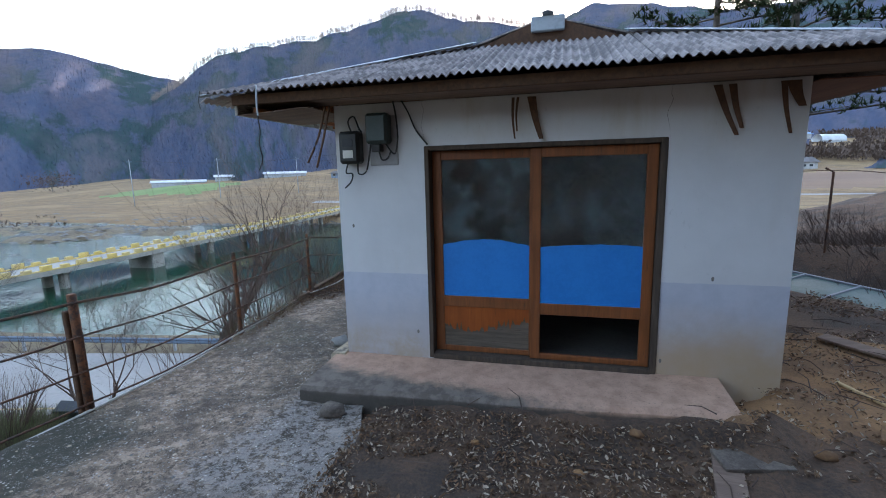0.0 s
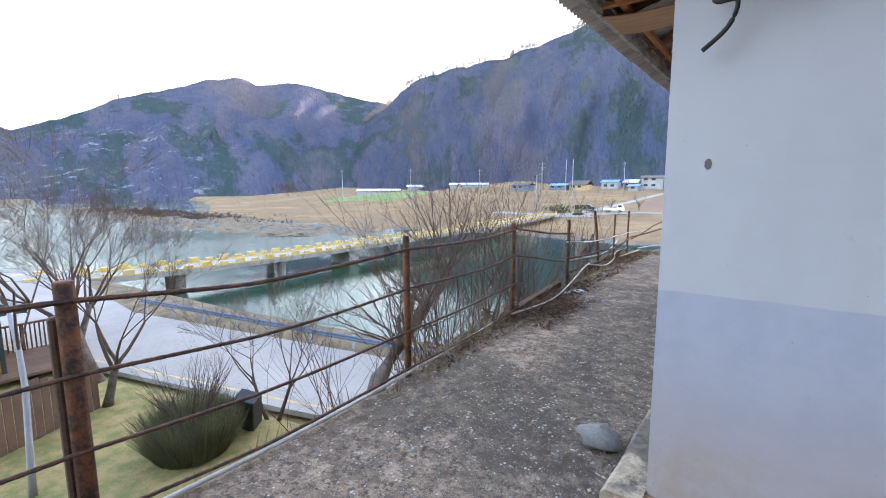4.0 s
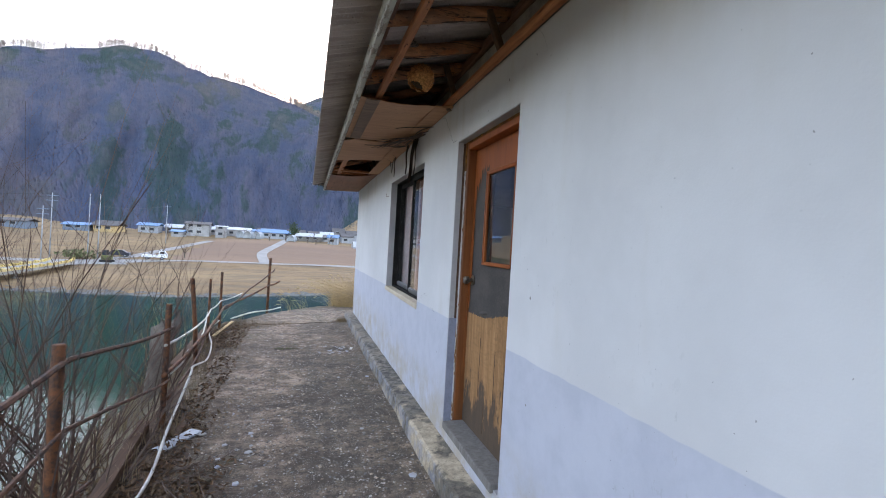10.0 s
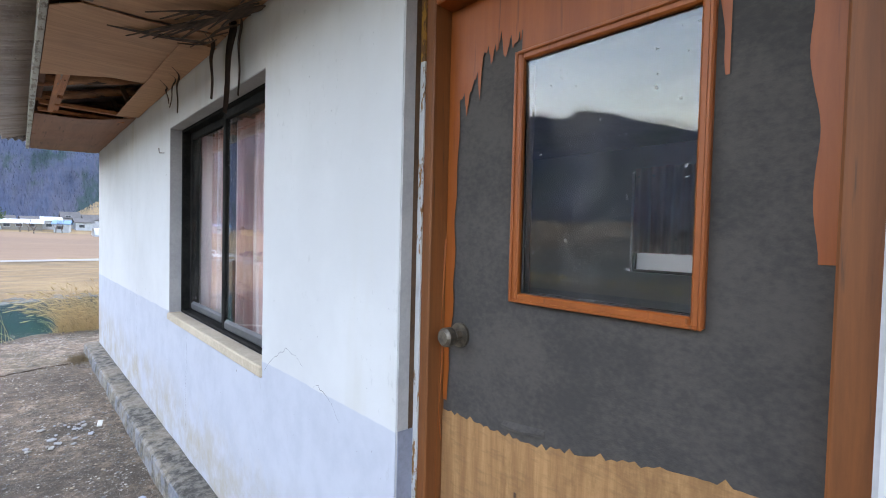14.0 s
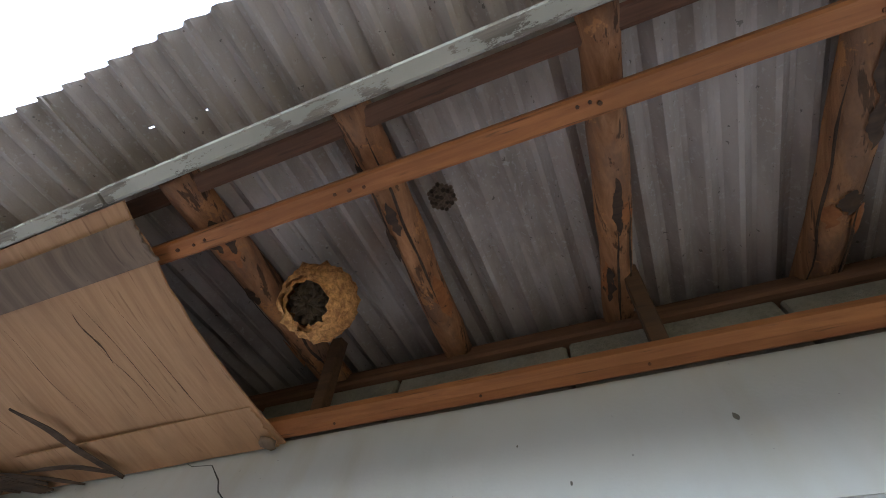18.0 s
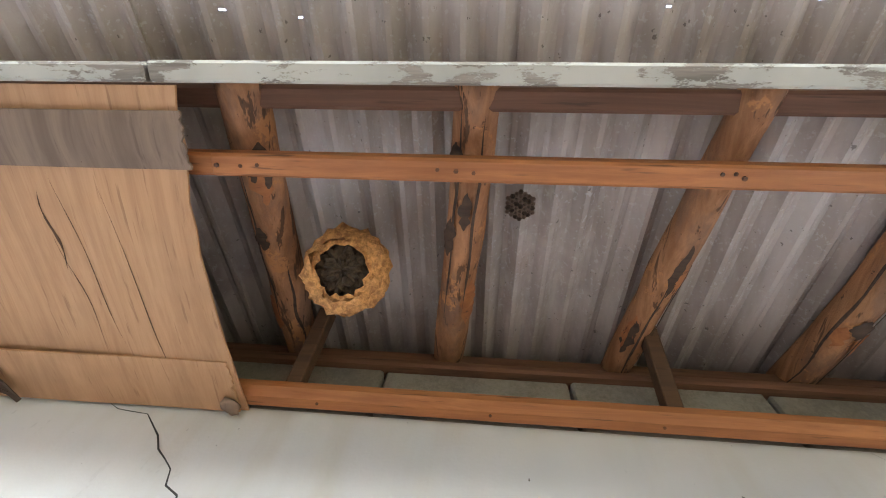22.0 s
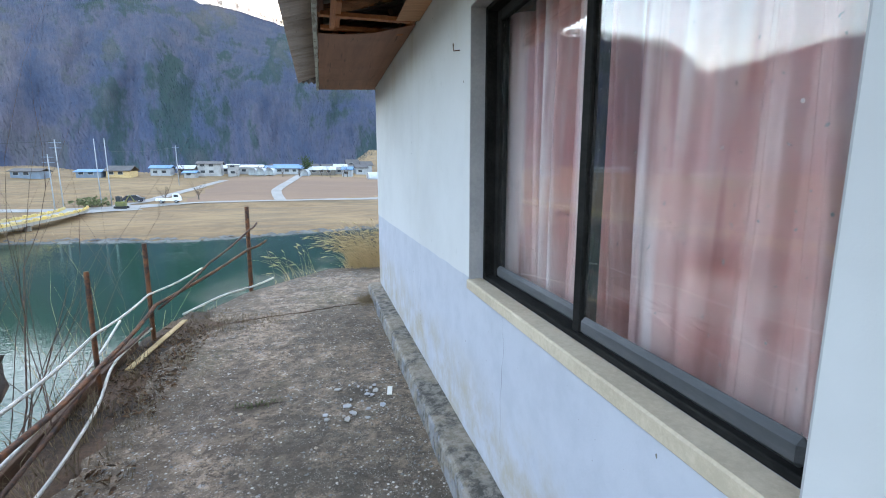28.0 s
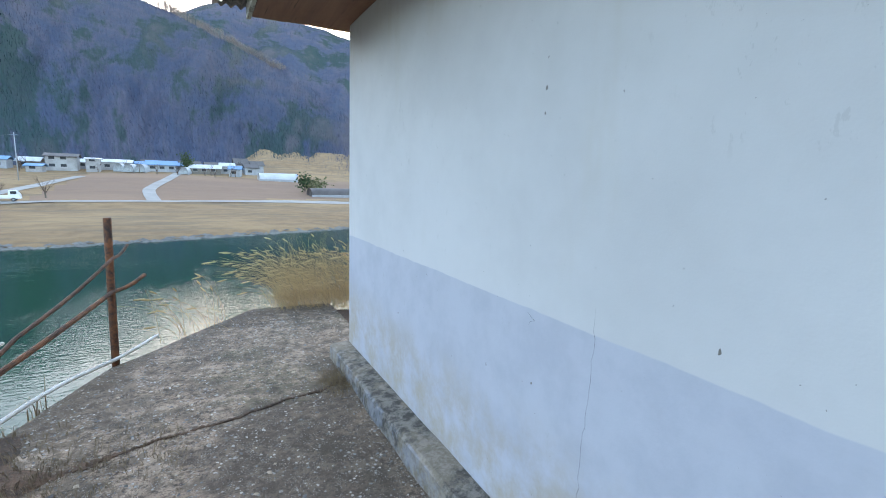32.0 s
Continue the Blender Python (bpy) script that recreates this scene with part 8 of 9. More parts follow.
    for (xa, ya, za), (xb, yb, zb), w in (((-0.03, 4.70, 2.50), (-0.09, 4.63, 2.04), 0.034), ((-0.03, 4.73, 2.49), (-0.07, 4.67, 2.08), 0.026), ((-0.03, 4.68, 2.50), (-0.08, 4.66, 2.15), 0.014), ((-0.02, 4.74, 2.48), (-0.10, 4.60, 2.10), 0.007),
                                          ((-0.03, 4.60, 2.48), (-0.07, 4.52, 2.10), 0.013), ((-0.05, 4.94, 2.48), (-0.07, 4.90, 2.16), 0.018), ((-0.05, 4.97, 2.47), (-0.06, 4.94, 2.20), 0.008), ((-0.05, 5.62, 2.47), (-0.05, 5.66, 2.23), 0.010),
                                          ((-0.04, 5.75, 2.48), (-0.05, 5.86, 2.30), 0.007), ((-0.05, 5.94, 2.47), (-0.04, 5.93, 2.34), 0.008)):
        m1, m2 = lerp(0.3, (0, 1), (ya, yb)) + rt.uniform(-.01, .01), lerp(0.7, (0, 1), (ya, yb)) + rt.uniform(-.012, .012)
        strip([(xa - 0.06, ya - 0.10, 2.462), (xa, ya, za - 0.02), (lerp(0.3, (0, 1), (xa, xb)) - 0.01, m1, za + (zb - za) * 0.35), (lerp(0.7, (0, 1), (xa, xb)), m2, za + (zb - za) * 0.7), (xb, yb, zb)], w, "tear", "dark plywood splinter hanging over the window", "y")

    def blade(pts, w):
        """A dark feather of torn ply lying against the soffit."""
        line = smooth_line([(x, y, 2.452 - dz) for x, y, dz in pts], 8)
        rows = []
        for i, p in enumerate(line):
            t = i / (len(line) - 1)
            q = Vector(line[min(i + 1, len(line) - 1)]) - Vector(line[max(i - 1, 0)])
            d = Vector((-q.y, q.x, 0)).normalized() * w * math.sin(math.pi * min(0.98, 0.04 + t * 0.8)) * (1 + 0.3 * noise.noise(Vector((t * 9, w * 99, 0))))
            rows.append([tuple(Vector(p) - d), tuple(Vector(p) + Vector((0, 0, 0.003))), tuple(Vector(p) + d)])
        solid("torn_strip", Geo().slab(rows, 0.002), M["tear"], "dark feather of torn plywood under the eave", "torn strip", "torn soffit strips")

    blade([(-0.31, 4.25, 0.010), (-0.22, 4.19, 0.004), (-0.14, 4.16, 0.0), (-0.02, 4.08, 0.0)], 0.016)
    blade([(-0.48, 5.02, 0.022), (-0.35, 5.02, 0.012), (-0.20, 5.0, 0.006), (-0.07, 4.95, 0.0)], 0.020)
    for k in range(9):
        u = k / 8
        blade([(-0.20 - 0.20 * u, 4.98 + 0.10 * u - 0.3 * (k % 2), 0.03 * rt.random() + 0.006), (-0.16 - 0.10 * u, 4.74 + 0.1 * u - 0.2 * (k % 2), 0.012), (-0.10, 4.52 + 0.06 * u, 0.004), (-0.02, 4.36 + 0.05 * u, 0.0)], rt.uniform(0.005, 0.015))
    for k in range(7):
        x0, y0 = -0.02 - 0.05 * rt.random(), 4.10 + 0.13 * k
        blade([(x0 - rt.uniform(0.05, 0.16), y0 + rt.uniform(0.15, 0.4), 0.02 * rt.random() + 0.004), (x0 - 0.05, y0 + 0.12, 0.004), (x0, y0, 0.0)], rt.uniform(0.004, 0.010))
    # splits in the plywood
    for k, (x0, x1, y0, y1) in enumerate(((-0.50, -0.34, 3.872, 3.866), (-0.42, -0.15, 3.868, 3.842), (-0.54, -0.16, 3.838, 3.798), (-0.52, -0.02, 3.752, 3.706), (-0.52, -0.2, 4.12, 4.08), (-0.44, -0.18, 4.42, 4.36), (-0.64, -0.55, 3.77, 3.76), (-0.64, -0.55, 3.86, 3.845), (-0.64, -0.55, 4.1, 4.09))):
        rows = []
        for i in range(13):
            t = i / 12
            x, y = x0 + (x1 - x0) * t, y0 + (y1 - y0) * t + 0.006 * math.sin(t * 7 + k)
            w = 0.0018 * math.sin(math.pi * t) * (2.6 if k == 0 else 1) * (0.6 + 0.6 * noise.noise(Vector((t * 6, k, 0))))
            s = (x + 0.678) / 0.672
            end = math.exp(-((y - 3.575) / 0.35) ** 2)
            z = 2.464 + 0.028 * s - 0.020 * end * math.sin(math.pi * s) - (0.0135 if x < -0.545 else 0.0075 if x > -0.12 else 0.0065) + 0.006 * noise.noise(Vector((x * 4, y * 2, 1.0)))
            rows.append([(x, y - w, z), (x, y + w, z)])
        solid("plywood_split", Geo().grid(rows), M["dark_timber"], "dark split in the plywood soffit", "split", kind="structure")
    # hornet nest: a paper ball, broken open below
    n = thing("hornet_nest", "round tan paper hornet nest, broken open, hanging under the roof", "hornet nest", at=(-0.315, 3.355, 2.655))
    c = Vector((0, 0, -0.085))
    hole = Vector((-0.42, -0.10, -0.86)).normalized()
    def ball(rad, thick, open_at, rough, s):
        rows = []
        q = hole.to_track_quat("Z", "Y")
        for i in range(25):
            t = math.pi - (math.pi - open_at) * i / 24
            row = []
            for j in range(37):
                a = 2 * math.pi * (j % 36) / 36
                tt = t if i < 24 else t + 0.16 * noise.noise(Vector((math.cos(a) * 3, math.sin(a) * 3, s)))
                d = q @ Vector((math.sin(tt) * math.cos(a), math.sin(tt) * math.sin(a), math.cos(tt)))
                k = rad * (1 + rough * noise.fractal(d * 9 + Vector((s, 0, 0)), 1, 2, 3))
                row.append(tuple(c + d * k))
            rows.append(row)
        return rows
    part("paper_shell", Geo().grid(ball(0.087, 0, 0.76, 0.20, 1)), M["nest"], n, "layered tan paper shell", True)
    part("shell_layer", Geo().grid(ball(0.079, 0, 0.68, 0.10, 4), flip=True), M["nest"], n)
    part("comb", Geo().grid(ball(0.060, 0, 0.0, 0.30, 7)), M["nest_dark"], n, "dark honeycomb inside")
    stone("wasp_comb_small", "tiny grey wasp comb where soffit and wall meet", -0.035, 3.60, 2.455, (0.019, 0.022, 0.010), 4, "ply_grey")
    w = thing("wasp_comb", "small grey open wasp comb under the roof", "wasp comb", at=(-0.448, 3.008, 2.655))
    part("stalk", Geo().tube([(0, 0, 0.03), (0, 0, -0.02)], 0.004, 6), M["nest_dark"], w)
    for i in range(-3, 4):
        for j in range(-3, 4):
            x, y = 0.0095 * (i + 0.5 * (j % 2)), 0.0083 * j
            if math.hypot(x, y) < 0.031:
                g = Geo()
                top, bot, inn, deep = [], [], [], []
                for a in range(6):
                    cx, cy = math.cos(math.pi / 3 * a + .5), math.sin(math.pi / 3 * a + .5)
                    top.append((x * .8 + cx * .0042, y * .8 + cy * .0042, -0.012))
                    bot.append((x + cx * .0052, y + cy * .0052, -0.034 + 12 * (x * x + y * y)))
                    inn.append((x + cx * .0040, y + cy * .0040, -0.034 + 12 * (x * x + y * y)))
                    deep.append((x + cx * .0034, y + cy * .0034, -0.018))
                f = [(k, (k + 1) % 6, 6 + (k + 1) % 6, 6 + k) for k in range(6)] + [(6 + k, 6 + (k + 1) % 6, 12 + (k + 1) % 6, 12 + k) for k in range(6)] + [(12 + k, 12 + (k + 1) % 6, 18 + (k + 1) % 6, 18 + k) for k in range(6)] + [(18, 19, 20, 21, 22, 23)]
                part("cell", g.add(top + bot + inn + deep, f), M["ply_grey"] if (i + j) % 3 else M["nest_dark"], w)
    # nail heads in the battens and roof bolts let daylight through
    g = Geo()
    for y in (2.69, 2.71, 3.10, 3.13, 3.16, 3.5, 3.47, 2.3, 2.0):
        g.tube([(-0.548 + 0.008 * math.sin(y * 9), y, 2.4835), (-0.548 + 0.008 * math.sin(y * 9), y, 2.4795)], 0.0035, 6)
    for y in (3.42, 3.05, 2.7, 2.2, 1.7, 4.0):
        g.tube([(-0.035, y, 2.492), (-0.035, y, 2.4875)], 0.0035, 6)
    solid("batten_nails", g, M["rust"], "rusty nail heads in the battens", "nails", kind="stuff")


build_plants()
build_litter()
build_yard()
build_details()


# ---- road, bridge and village across the river ----
def ribbon(pts, half, lift, n=10):
    """A strip of road laid on the ground along a line."""
    line = smooth_line([(x, y, 0) for x, y in pts], n)
    rows = []
    for i, p in enumerate(line):
        d = Vector(line[min(i + 1, len(line) - 1)]) - Vector(line[max(i - 1, 0)])
        s = Vector((-d.y, d.x, 0)).normalized()
        row = []
        for k in (-1, -0.5, 0, 0.5, 1):
            q = Vector(p) + s * half * k
            row.append((q.x, q.y, ground_z(q.x, q.y) + lift))
        rows.append(row)
    return Geo().grid(rows, flip=True)


def build_lower_road():
    rows = []
    for i in range(60):
        x = -70 + i * 68 / 59
        yf, yn = lerp(x, (-70, -24, -11, 0), (-1.5, 6.6, 9.1, 11.0)), lerp(x, (-70, -17, -9, 0), (-12, 3.2, 5.2, 9.5))
        z = lerp(x, (-70, -10, -2), (-4.5, -4.48, -4.4))
        rows.append([(x, yn + (yf - yn) * t, z) for t in np.linspace(0, 1, 8)])
    solid("road", Geo().slab(rows[::-1], 0.15), M["road"], "pale concrete road below the bank", "road", kind="structure")
    rows = []
    for i in range(16):
        x = -43.5 + i * 19.5 / 15
        rows.append([(x, y0 + (lerp(x, (-43.5, -41, -36.4, -33, -24), (6.4, 8.4, 8.4, 7.4, 6.55)) - y0) * t, -4.49) for y0 in (lerp(x, (-70, -24, -11, 0), (-1.5, 6.6, 9.1, 11.0)) - 0.02,) for t in np.linspace(0, 1, 4)])
    solid("road_apron", Geo().slab(rows[::-1], 0.4), M["road"], "pale concrete apron where the road meets the bridge", "road", kind="structure")
    g = Geo().grid([[(x, lerp(x, (-70, -17, -9, 0), (-12, 3.2, 5.2, 9.5)) + o, lerp(x, (-70, -10, -2), (-4.5, -4.48, -4.4)) + 0.006) for o in (0.35, 0.44)] for x in np.linspace(-40, -5, 40)])
    solid("road_line", g, M["straw"], "faded yellow line along the road's edge", "road line", kind="structure")
    rail = thing("guardrail", "blue-grey steel guardrail on short posts along the road", "guardrail", at=(-17, 8, -4.48))
    o = Vector(rail.location)
    pts = [Vector((x, lerp(x, (-70, -24, -11, 0), (-1.5, 6.6, 9.1, 11.0)) + 0.25, lerp(x, (-24, -11), (-3.93, -4.10)))) - o for x in np.linspace(-24, -4, 60)]
    rows = [[tuple(p + Vector((0, dy, dz))) for dy, dz in ((0, -.11), (-.04, -.075), (-.04, -.035), (0, 0), (-.04, .035), (-.04, .075), (0, .11))] for p in pts]
    part("beam", Geo().grid(rows), M["rail"], rail)
    for x in np.linspace(-23.8, -4, 11):
        y = lerp(x, (-70, -24, -11, 0), (-1.5, 6.6, 9.1, 11.0)) + 0.33
        part("post", Geo().box(x - .05 - o.x, x + .05 - o.x, y - o.y, y + .08 - o.y, -0.15, lerp(x, (-24, -11), (0.62, 0.45)), 0.01), M["pole"], rail)


BR = ((-40.4, 4.0), (-38.4, 9.5), (-36.7, 18.6), (-36.3, 30.0), (-36.6, 50.0), (-37.8, 72.0), (-39.4, 88.0), (-42, 97))


def build_bridge():
    b = thing("bridge", "low concrete bridge with yellow-painted kerb blocks over the river", "bridge", at=(-36, 40, -7))
    o = Vector(b.location)
    line = [Vector(p) for p in smooth_line([(x, y, -4.75) for x, y in BR], 12)]
    rows, kerbs = [], []
    for i, p in enumerate(line):
        d = (line[min(i + 1, len(line) - 1)] - line[max(i - 1, 0)]).normalized()
        s = Vector((d.y, -d.x, 0))
        rows.append([tuple(p - o + s * k) for k in (-1.7, 1.7)])
    part("deck", Geo().slab(rows[::-1], 0.38), M["bridge"], b)
    for side in (-1.58, 1.58):
        rows = []
        for i, p in enumerate(line):
            d = (line[min(i + 1, len(line) - 1)] - line[max(i - 1, 0)]).normalized()
            q = p - o + Vector((d.y, -d.x, 0)) * side
            rows.append([tuple(q + Vector((-.13, 0, 0.0))), tuple(q + Vector((-.13, 0, .10))), tuple(q + Vector((.13, 0, .10))), tuple(q + Vector((.13, 0, 0.0)))])
        part("kerb", Geo().grid(rows, flip=True), M["yellow"], b, "yellow painted kerb")
    me = Geo().box(-0.15, 0.15, -0.36, 0.36, 0.0, 0.32, 0.03).mesh("kerb_block")
    me.materials.append(M["yellow"])
    me2 = Geo().box(-0.14, 0.14, -0.30, 0.30, 0.0, 0.20, 0.03).mesh("kerb_block_pale")
    me2.materials.append(M["yellow"])
    total = 0.0
    for i in range(1, len(line)):
        total += (line[i] - line[i - 1]).length
    step, dist, i = 1.25, 0.0, 1
    n = int(total / step)
    for k in range(n):
        want, acc = k * step, 0.0
        for i in range(1, len(line)):
            seg = (line[i] - line[i - 1]).length
            if acc + seg >= want:
                p, d = line[i - 1].lerp(line[i], (want - acc) / seg), (line[i] - line[i - 1]).normalized()
                break
            acc += seg
        s = Vector((d.y, -d.x, 0))
        for side in (-1.58, 1.58):
            q = part("kerb_block", me if k % 2 == 0 else me2, None, b)
            q.location = p - o + s * side + Vector((0, 0, 0.10))
            q.rotation_euler = (0, 0, -math.atan2(d.x, d.y))
    for y, w in ((14.2, 0.36), (22.5, 0.36), (30.6, 1.1), (38.0, 0.36), (46, 0.36), (55, 0.36), (64, 0.36), (73, 0.36)):
        x, c = lerp(y, [q[1] for q in BR], [q[0] for q in BR]) - o.x, y - o.y
        if w > 1:
            part("pier", Geo().box(x - 1.45, x + 1.45, c - 0.7, c + 0.7, -1.6, 1.87, 0.08), M["bridge"], b, "broad concrete pier")
        else:
            for dx in (-0.9, 0.9):
                part("pier", Geo().tube([(x + dx, c, -1.6), (x + dx, c, 1.68)], w, 12), M["bridge"], b)
            part("pier_cap", Geo().box(x - 1.4, x + 1.4, c - 0.34, c + 0.34, 1.66, 1.87, 0.03), M["bridge"], b)


def house(x, y, w, d, h, wall, roof, label, rz=0.0, rise=1.2, storeys=1, category="house"):
    z, w, d, h, rise = ground_z(x, y), w * 0.85, d * 0.85, h * 0.72, rise * 0.8
    t = thing("village_house", label, category, "village houses", at=(x, y, z))
    t.rotation_euler = (0, 0, radians(rz))
    part("wall", Geo().box(-w / 2, w / 2, -d / 2, d / 2, -1.2, h, 0.05), M[wall], t)
    e = 0.5
    rf = Geo().add([(-w / 2 - e, -d / 2 - e, h - .1), (w / 2 + e, -d / 2 - e, h - .1), (w / 2 + e, 0, h + rise), (-w / 2 - e, 0, h + rise), (w / 2 + e, d / 2 + e, h - .1), (-w / 2 - e, d / 2 + e, h - .1),
                    (-w / 2 - e, -d / 2 - e, h + .05), (w / 2 + e, -d / 2 - e, h + .05), (w / 2 + e, 0, h + rise + .15), (-w / 2 - e, 0, h + rise + .15), (w / 2 + e, d / 2 + e, h + .05), (-w / 2 - e, d / 2 + e, h + .05)],
                   [(0, 3, 2, 1), (3, 5, 4, 2), (6, 7, 8, 9), (9, 8, 10, 11), (0, 1, 7, 6), (4, 5, 11, 10), (1, 2, 8, 7), (2, 4, 10, 8), (3, 0, 6, 9), (5, 3, 9, 11)])
    part("roof", rf, M[roof], t)
    for s in range(storeys):
        zz = 0.7 + s * 2.1
        for k in range(max(1, int(w / 2.6))):
            cx = -w / 2 + 1.5 + k * 2.6
            if cx < w / 2 - 0.8:
                win = part("window", Geo().box(cx - .75, cx + .75, -d / 2 - .06, -d / 2 + .02, zz, zz + 1.0, 0.02), M["white"], t)
                part("pane", Geo().box(cx - .65, cx + .65, -d / 2 - .08, -d / 2 - .061, zz + .1, zz + .9), M["window_dark"], win)
    return t


def greenhouse(x, y, l, w, h, rz, mat, label):
    z = ground_z(x, y)
    t = thing("greenhouse", label, "greenhouse", "greenhouses", at=(x, y, z))
    t.rotation_euler = (0, 0, radians(rz))
    rows = [[(-l / 2 + l * i / 12, w / 2 * math.cos(a), h * math.sin(a) ** 0.8 - 0.2) for a in np.linspace(0.02, math.pi - 0.02, 11)] for i in range(13)]
    g = Geo().grid(rows)
    g.f.append(tuple(range(11)))
    g.f.append(tuple(range(12 * 11, 13 * 11))[::-1])
    part("cover", g, M[mat], t, "", True)
    part("base", Geo().box(-l / 2, l / 2, -w / 2, -w / 2 + 0.1, -0.8, 0.5), M["pole"], t)


def pole(x, y, z0, z1, arms=1, rad=0.12):
    t = thing("utility_pole", "tall pale concrete utility pole", "utility pole", "utility poles", at=(x, y, z0))
    h = z1 - z0
    part("mast", Geo().tube([(0, 0, -1.5), (0, 0, h)], [rad, rad * 0.65], 8), M["pole"], t, "", True)
    for k in range(arms):
        part("crossarm", Geo().box(-0.9, 0.9, -0.06, 0.06, h - 0.6 - k * 0.9, h - 0.48 - k * 0.9), M["rail"], t)


def car(x, y, rz, mat, label, box=False):
    z = ground_z(x, y) + 0.12
    t = thing("parked_car" if not box else "parked_truck", label, "car" if not box else "truck", at=(x, y, z))
    t.rotation_euler = (0, 0, radians(rz))
    prof = [(-2.1, .35), (-2.1, .8), (-1.5, .95), (-0.9, 1.45), (0.8, 1.5), (1.5, 1.0), (2.1, .9), (2.1, .35)] if not box else [(-2.3, .5), (-2.3, 1.0), (0.7, 1.0), (0.8, 1.9), (1.7, 1.9), (2.2, 1.2), (2.3, .5)]
    n = len(prof)
    g = Geo().add([(a, -.85, b) for a, b in prof] + [(a, .85, b) for a, b in prof], [tuple(range(n)), tuple(range(n, 2 * n))[::-1]] + [(k, k + n, (k + 1) % n + n, (k + 1) % n) for k in range(n)])
    part("body", g, M[mat], t)
    wx0, wx1 = ((-1.0, 1.0) if not box else (1.0, 1.8))
    part("window", Geo().box(wx0, wx1, -.87, -.84, 1.0 if not box else 1.25, 1.38 if not box else 1.75), M["window_dark"], t)
    for cx in (-1.35, 1.35):
        for cy in (-.8, .8):
            wh = part("wheel", Geo().tube([(cx, cy - .1, .32), (cx, cy + .1, .32)], 0.32, 12), M["rubber"], t)
            part("rim", Geo().tube([(cx, cy - .115, .32), (cx, cy + .115, .32)], 0.17, 10), M["pole"], wh)


def build_village():
    solid("far_road", ribbon([(-60, 103), (-43, 104), (-30, 110), (-10, 112), (8, 115), (60, 120), (140, 130)], 1.7, 0.10), M["road"], "pale farm road along the far bank", "road", kind="structure")
    solid("lane", ribbon([(-9.6, 112), (-11.6, 125), (-12.2, 134), (-11.2, 146), (-8.8, 168), (-8.0, 176)], 1.25, 0.12), M["road"], "pale lane winding up to the village", "road", kind="structure")
    solid("bridge_apron", ribbon([(-44, 96), (-42, 101), (-36, 106)], 3.2, 0.13), M["road"], "pale concrete apron at the bridge's end", "road", kind="structure")
    solid("far_road_branch", ribbon([(-40, 107), (-36, 124), (-33, 146), (-30, 160)], 1.3, 0.10), M["road"], "pale road branching to the houses", "road", kind="structure")
    house(-37.2, 178, 8.5, 7, 5.2, "white", "dark_roof", "white two-storey farmhouse with a dark tiled roof", 4, 1.0, 2)
    house(-29.6, 175.5, 3.8, 5, 5.0, "white", "pale_roof", "white flat two-storey annex", 4, 0.3, 2)
    house(-25.0, 184, 9.0, 6, 3.2, "white", "pale_roof", "pale-roofed low farm building", 2, 1.0)
    house(-12.9, 183, 9.5, 7, 2.8, "pole", "blue_roof", "low farmhouse with a bright blue tin roof", 3, 1.6)
    house(-0.2, 181, 10.5, 6, 2.4, "frame_grey", "pale_roof", "low house with a pale tin roof", -3, 1.4)
    house(11.3, 193, 5.0, 6, 4.2, "white", "dark_roof", "white house with steep dark gables", 2, 2.4, 2)
    house(16.8, 195, 5.0, 5, 3.4, "pole", "dark_roof", "small grey house with a dark roof", 10, 2.0)
    house(-61.2, 170.5, 8.0, 6, 2.6, "straw", "dark_roof", "small tan house with a grey roof", -6, 1.8)
    house(-69, 170, 8.0, 6, 2.2, "rail", "blue_roof", "low shed with a blue roof", -4, 0.9)
    house(-84, 168, 9.0, 6, 2.6, "rail", "dark_roof", "low dark blue shed", -4, 0.9)
    house(-41.5, 170, 4.0, 4, 2.2, "white", "blue_roof", "small shed with a blue roof", -4, 0.7)
    house(24.5, 171, 6.0, 5, 2.4, "rail", "blue_roof", "low blue shed among the fields", 0, 0.6)
    house(84, 189, 11, 7, 3.2, "white", "dark_roof", "brown-roofed farmhouse on the hillside behind the house", 20, 2.2)
    house(77.5, 186, 7, 6, 2.6, "clay", "pale_roof", "small red-walled shed beside the farmhouse", 12, 1.2)
    house(111, 258, 12, 7, 3.4, "white", "blue_roof", "long blue-roofed house on the far hillside", 15, 1.2)
    greenhouse(119, 246, 12, 6, 3.4, 20, "pale_roof", "white plastic greenhouse on the far hillside")
    rv = random.Random(61)
    woods_g = Geo()
    for i in range(5200):
        y = 198 + 150 * rv.random()
        x = y * rv.uniform(0.33, 0.66)
        if noise.noise(Vector((x * 0.045, y * 0.045, 4))) < -0.12 or abs(x - 113) + abs(y - 247) < 24:
            continue
        z, h = ground_z(x, y), rv.uniform(1.6, 4.2)
        for k in range(6):
            a, c = rv.uniform(0, 6.3), Vector((x + rv.uniform(-1, 1), y + rv.uniform(-1, 1), z + h * rv.uniform(.1, .8)))
            d, w = Vector((math.cos(a) * .5, math.sin(a) * .5, rv.uniform(.4, 1.2))) * h * .45, Vector((math.cos(a + 1.6), math.sin(a + 1.6), 0.2)) * h * 0.11
            n = len(woods_g.v)
            woods_g.v.extend(tuple(q) for q in (c, c + d * .5 + w, c + d, c + d * .5 - w))
            woods_g.f.append((n, n + 1, n + 2, n + 3))
    solid("hillside_scrub", woods_g, M["twig"], "grey-brown bare scrub and thickets on the hillside fields", "shrubs", kind="stuff")
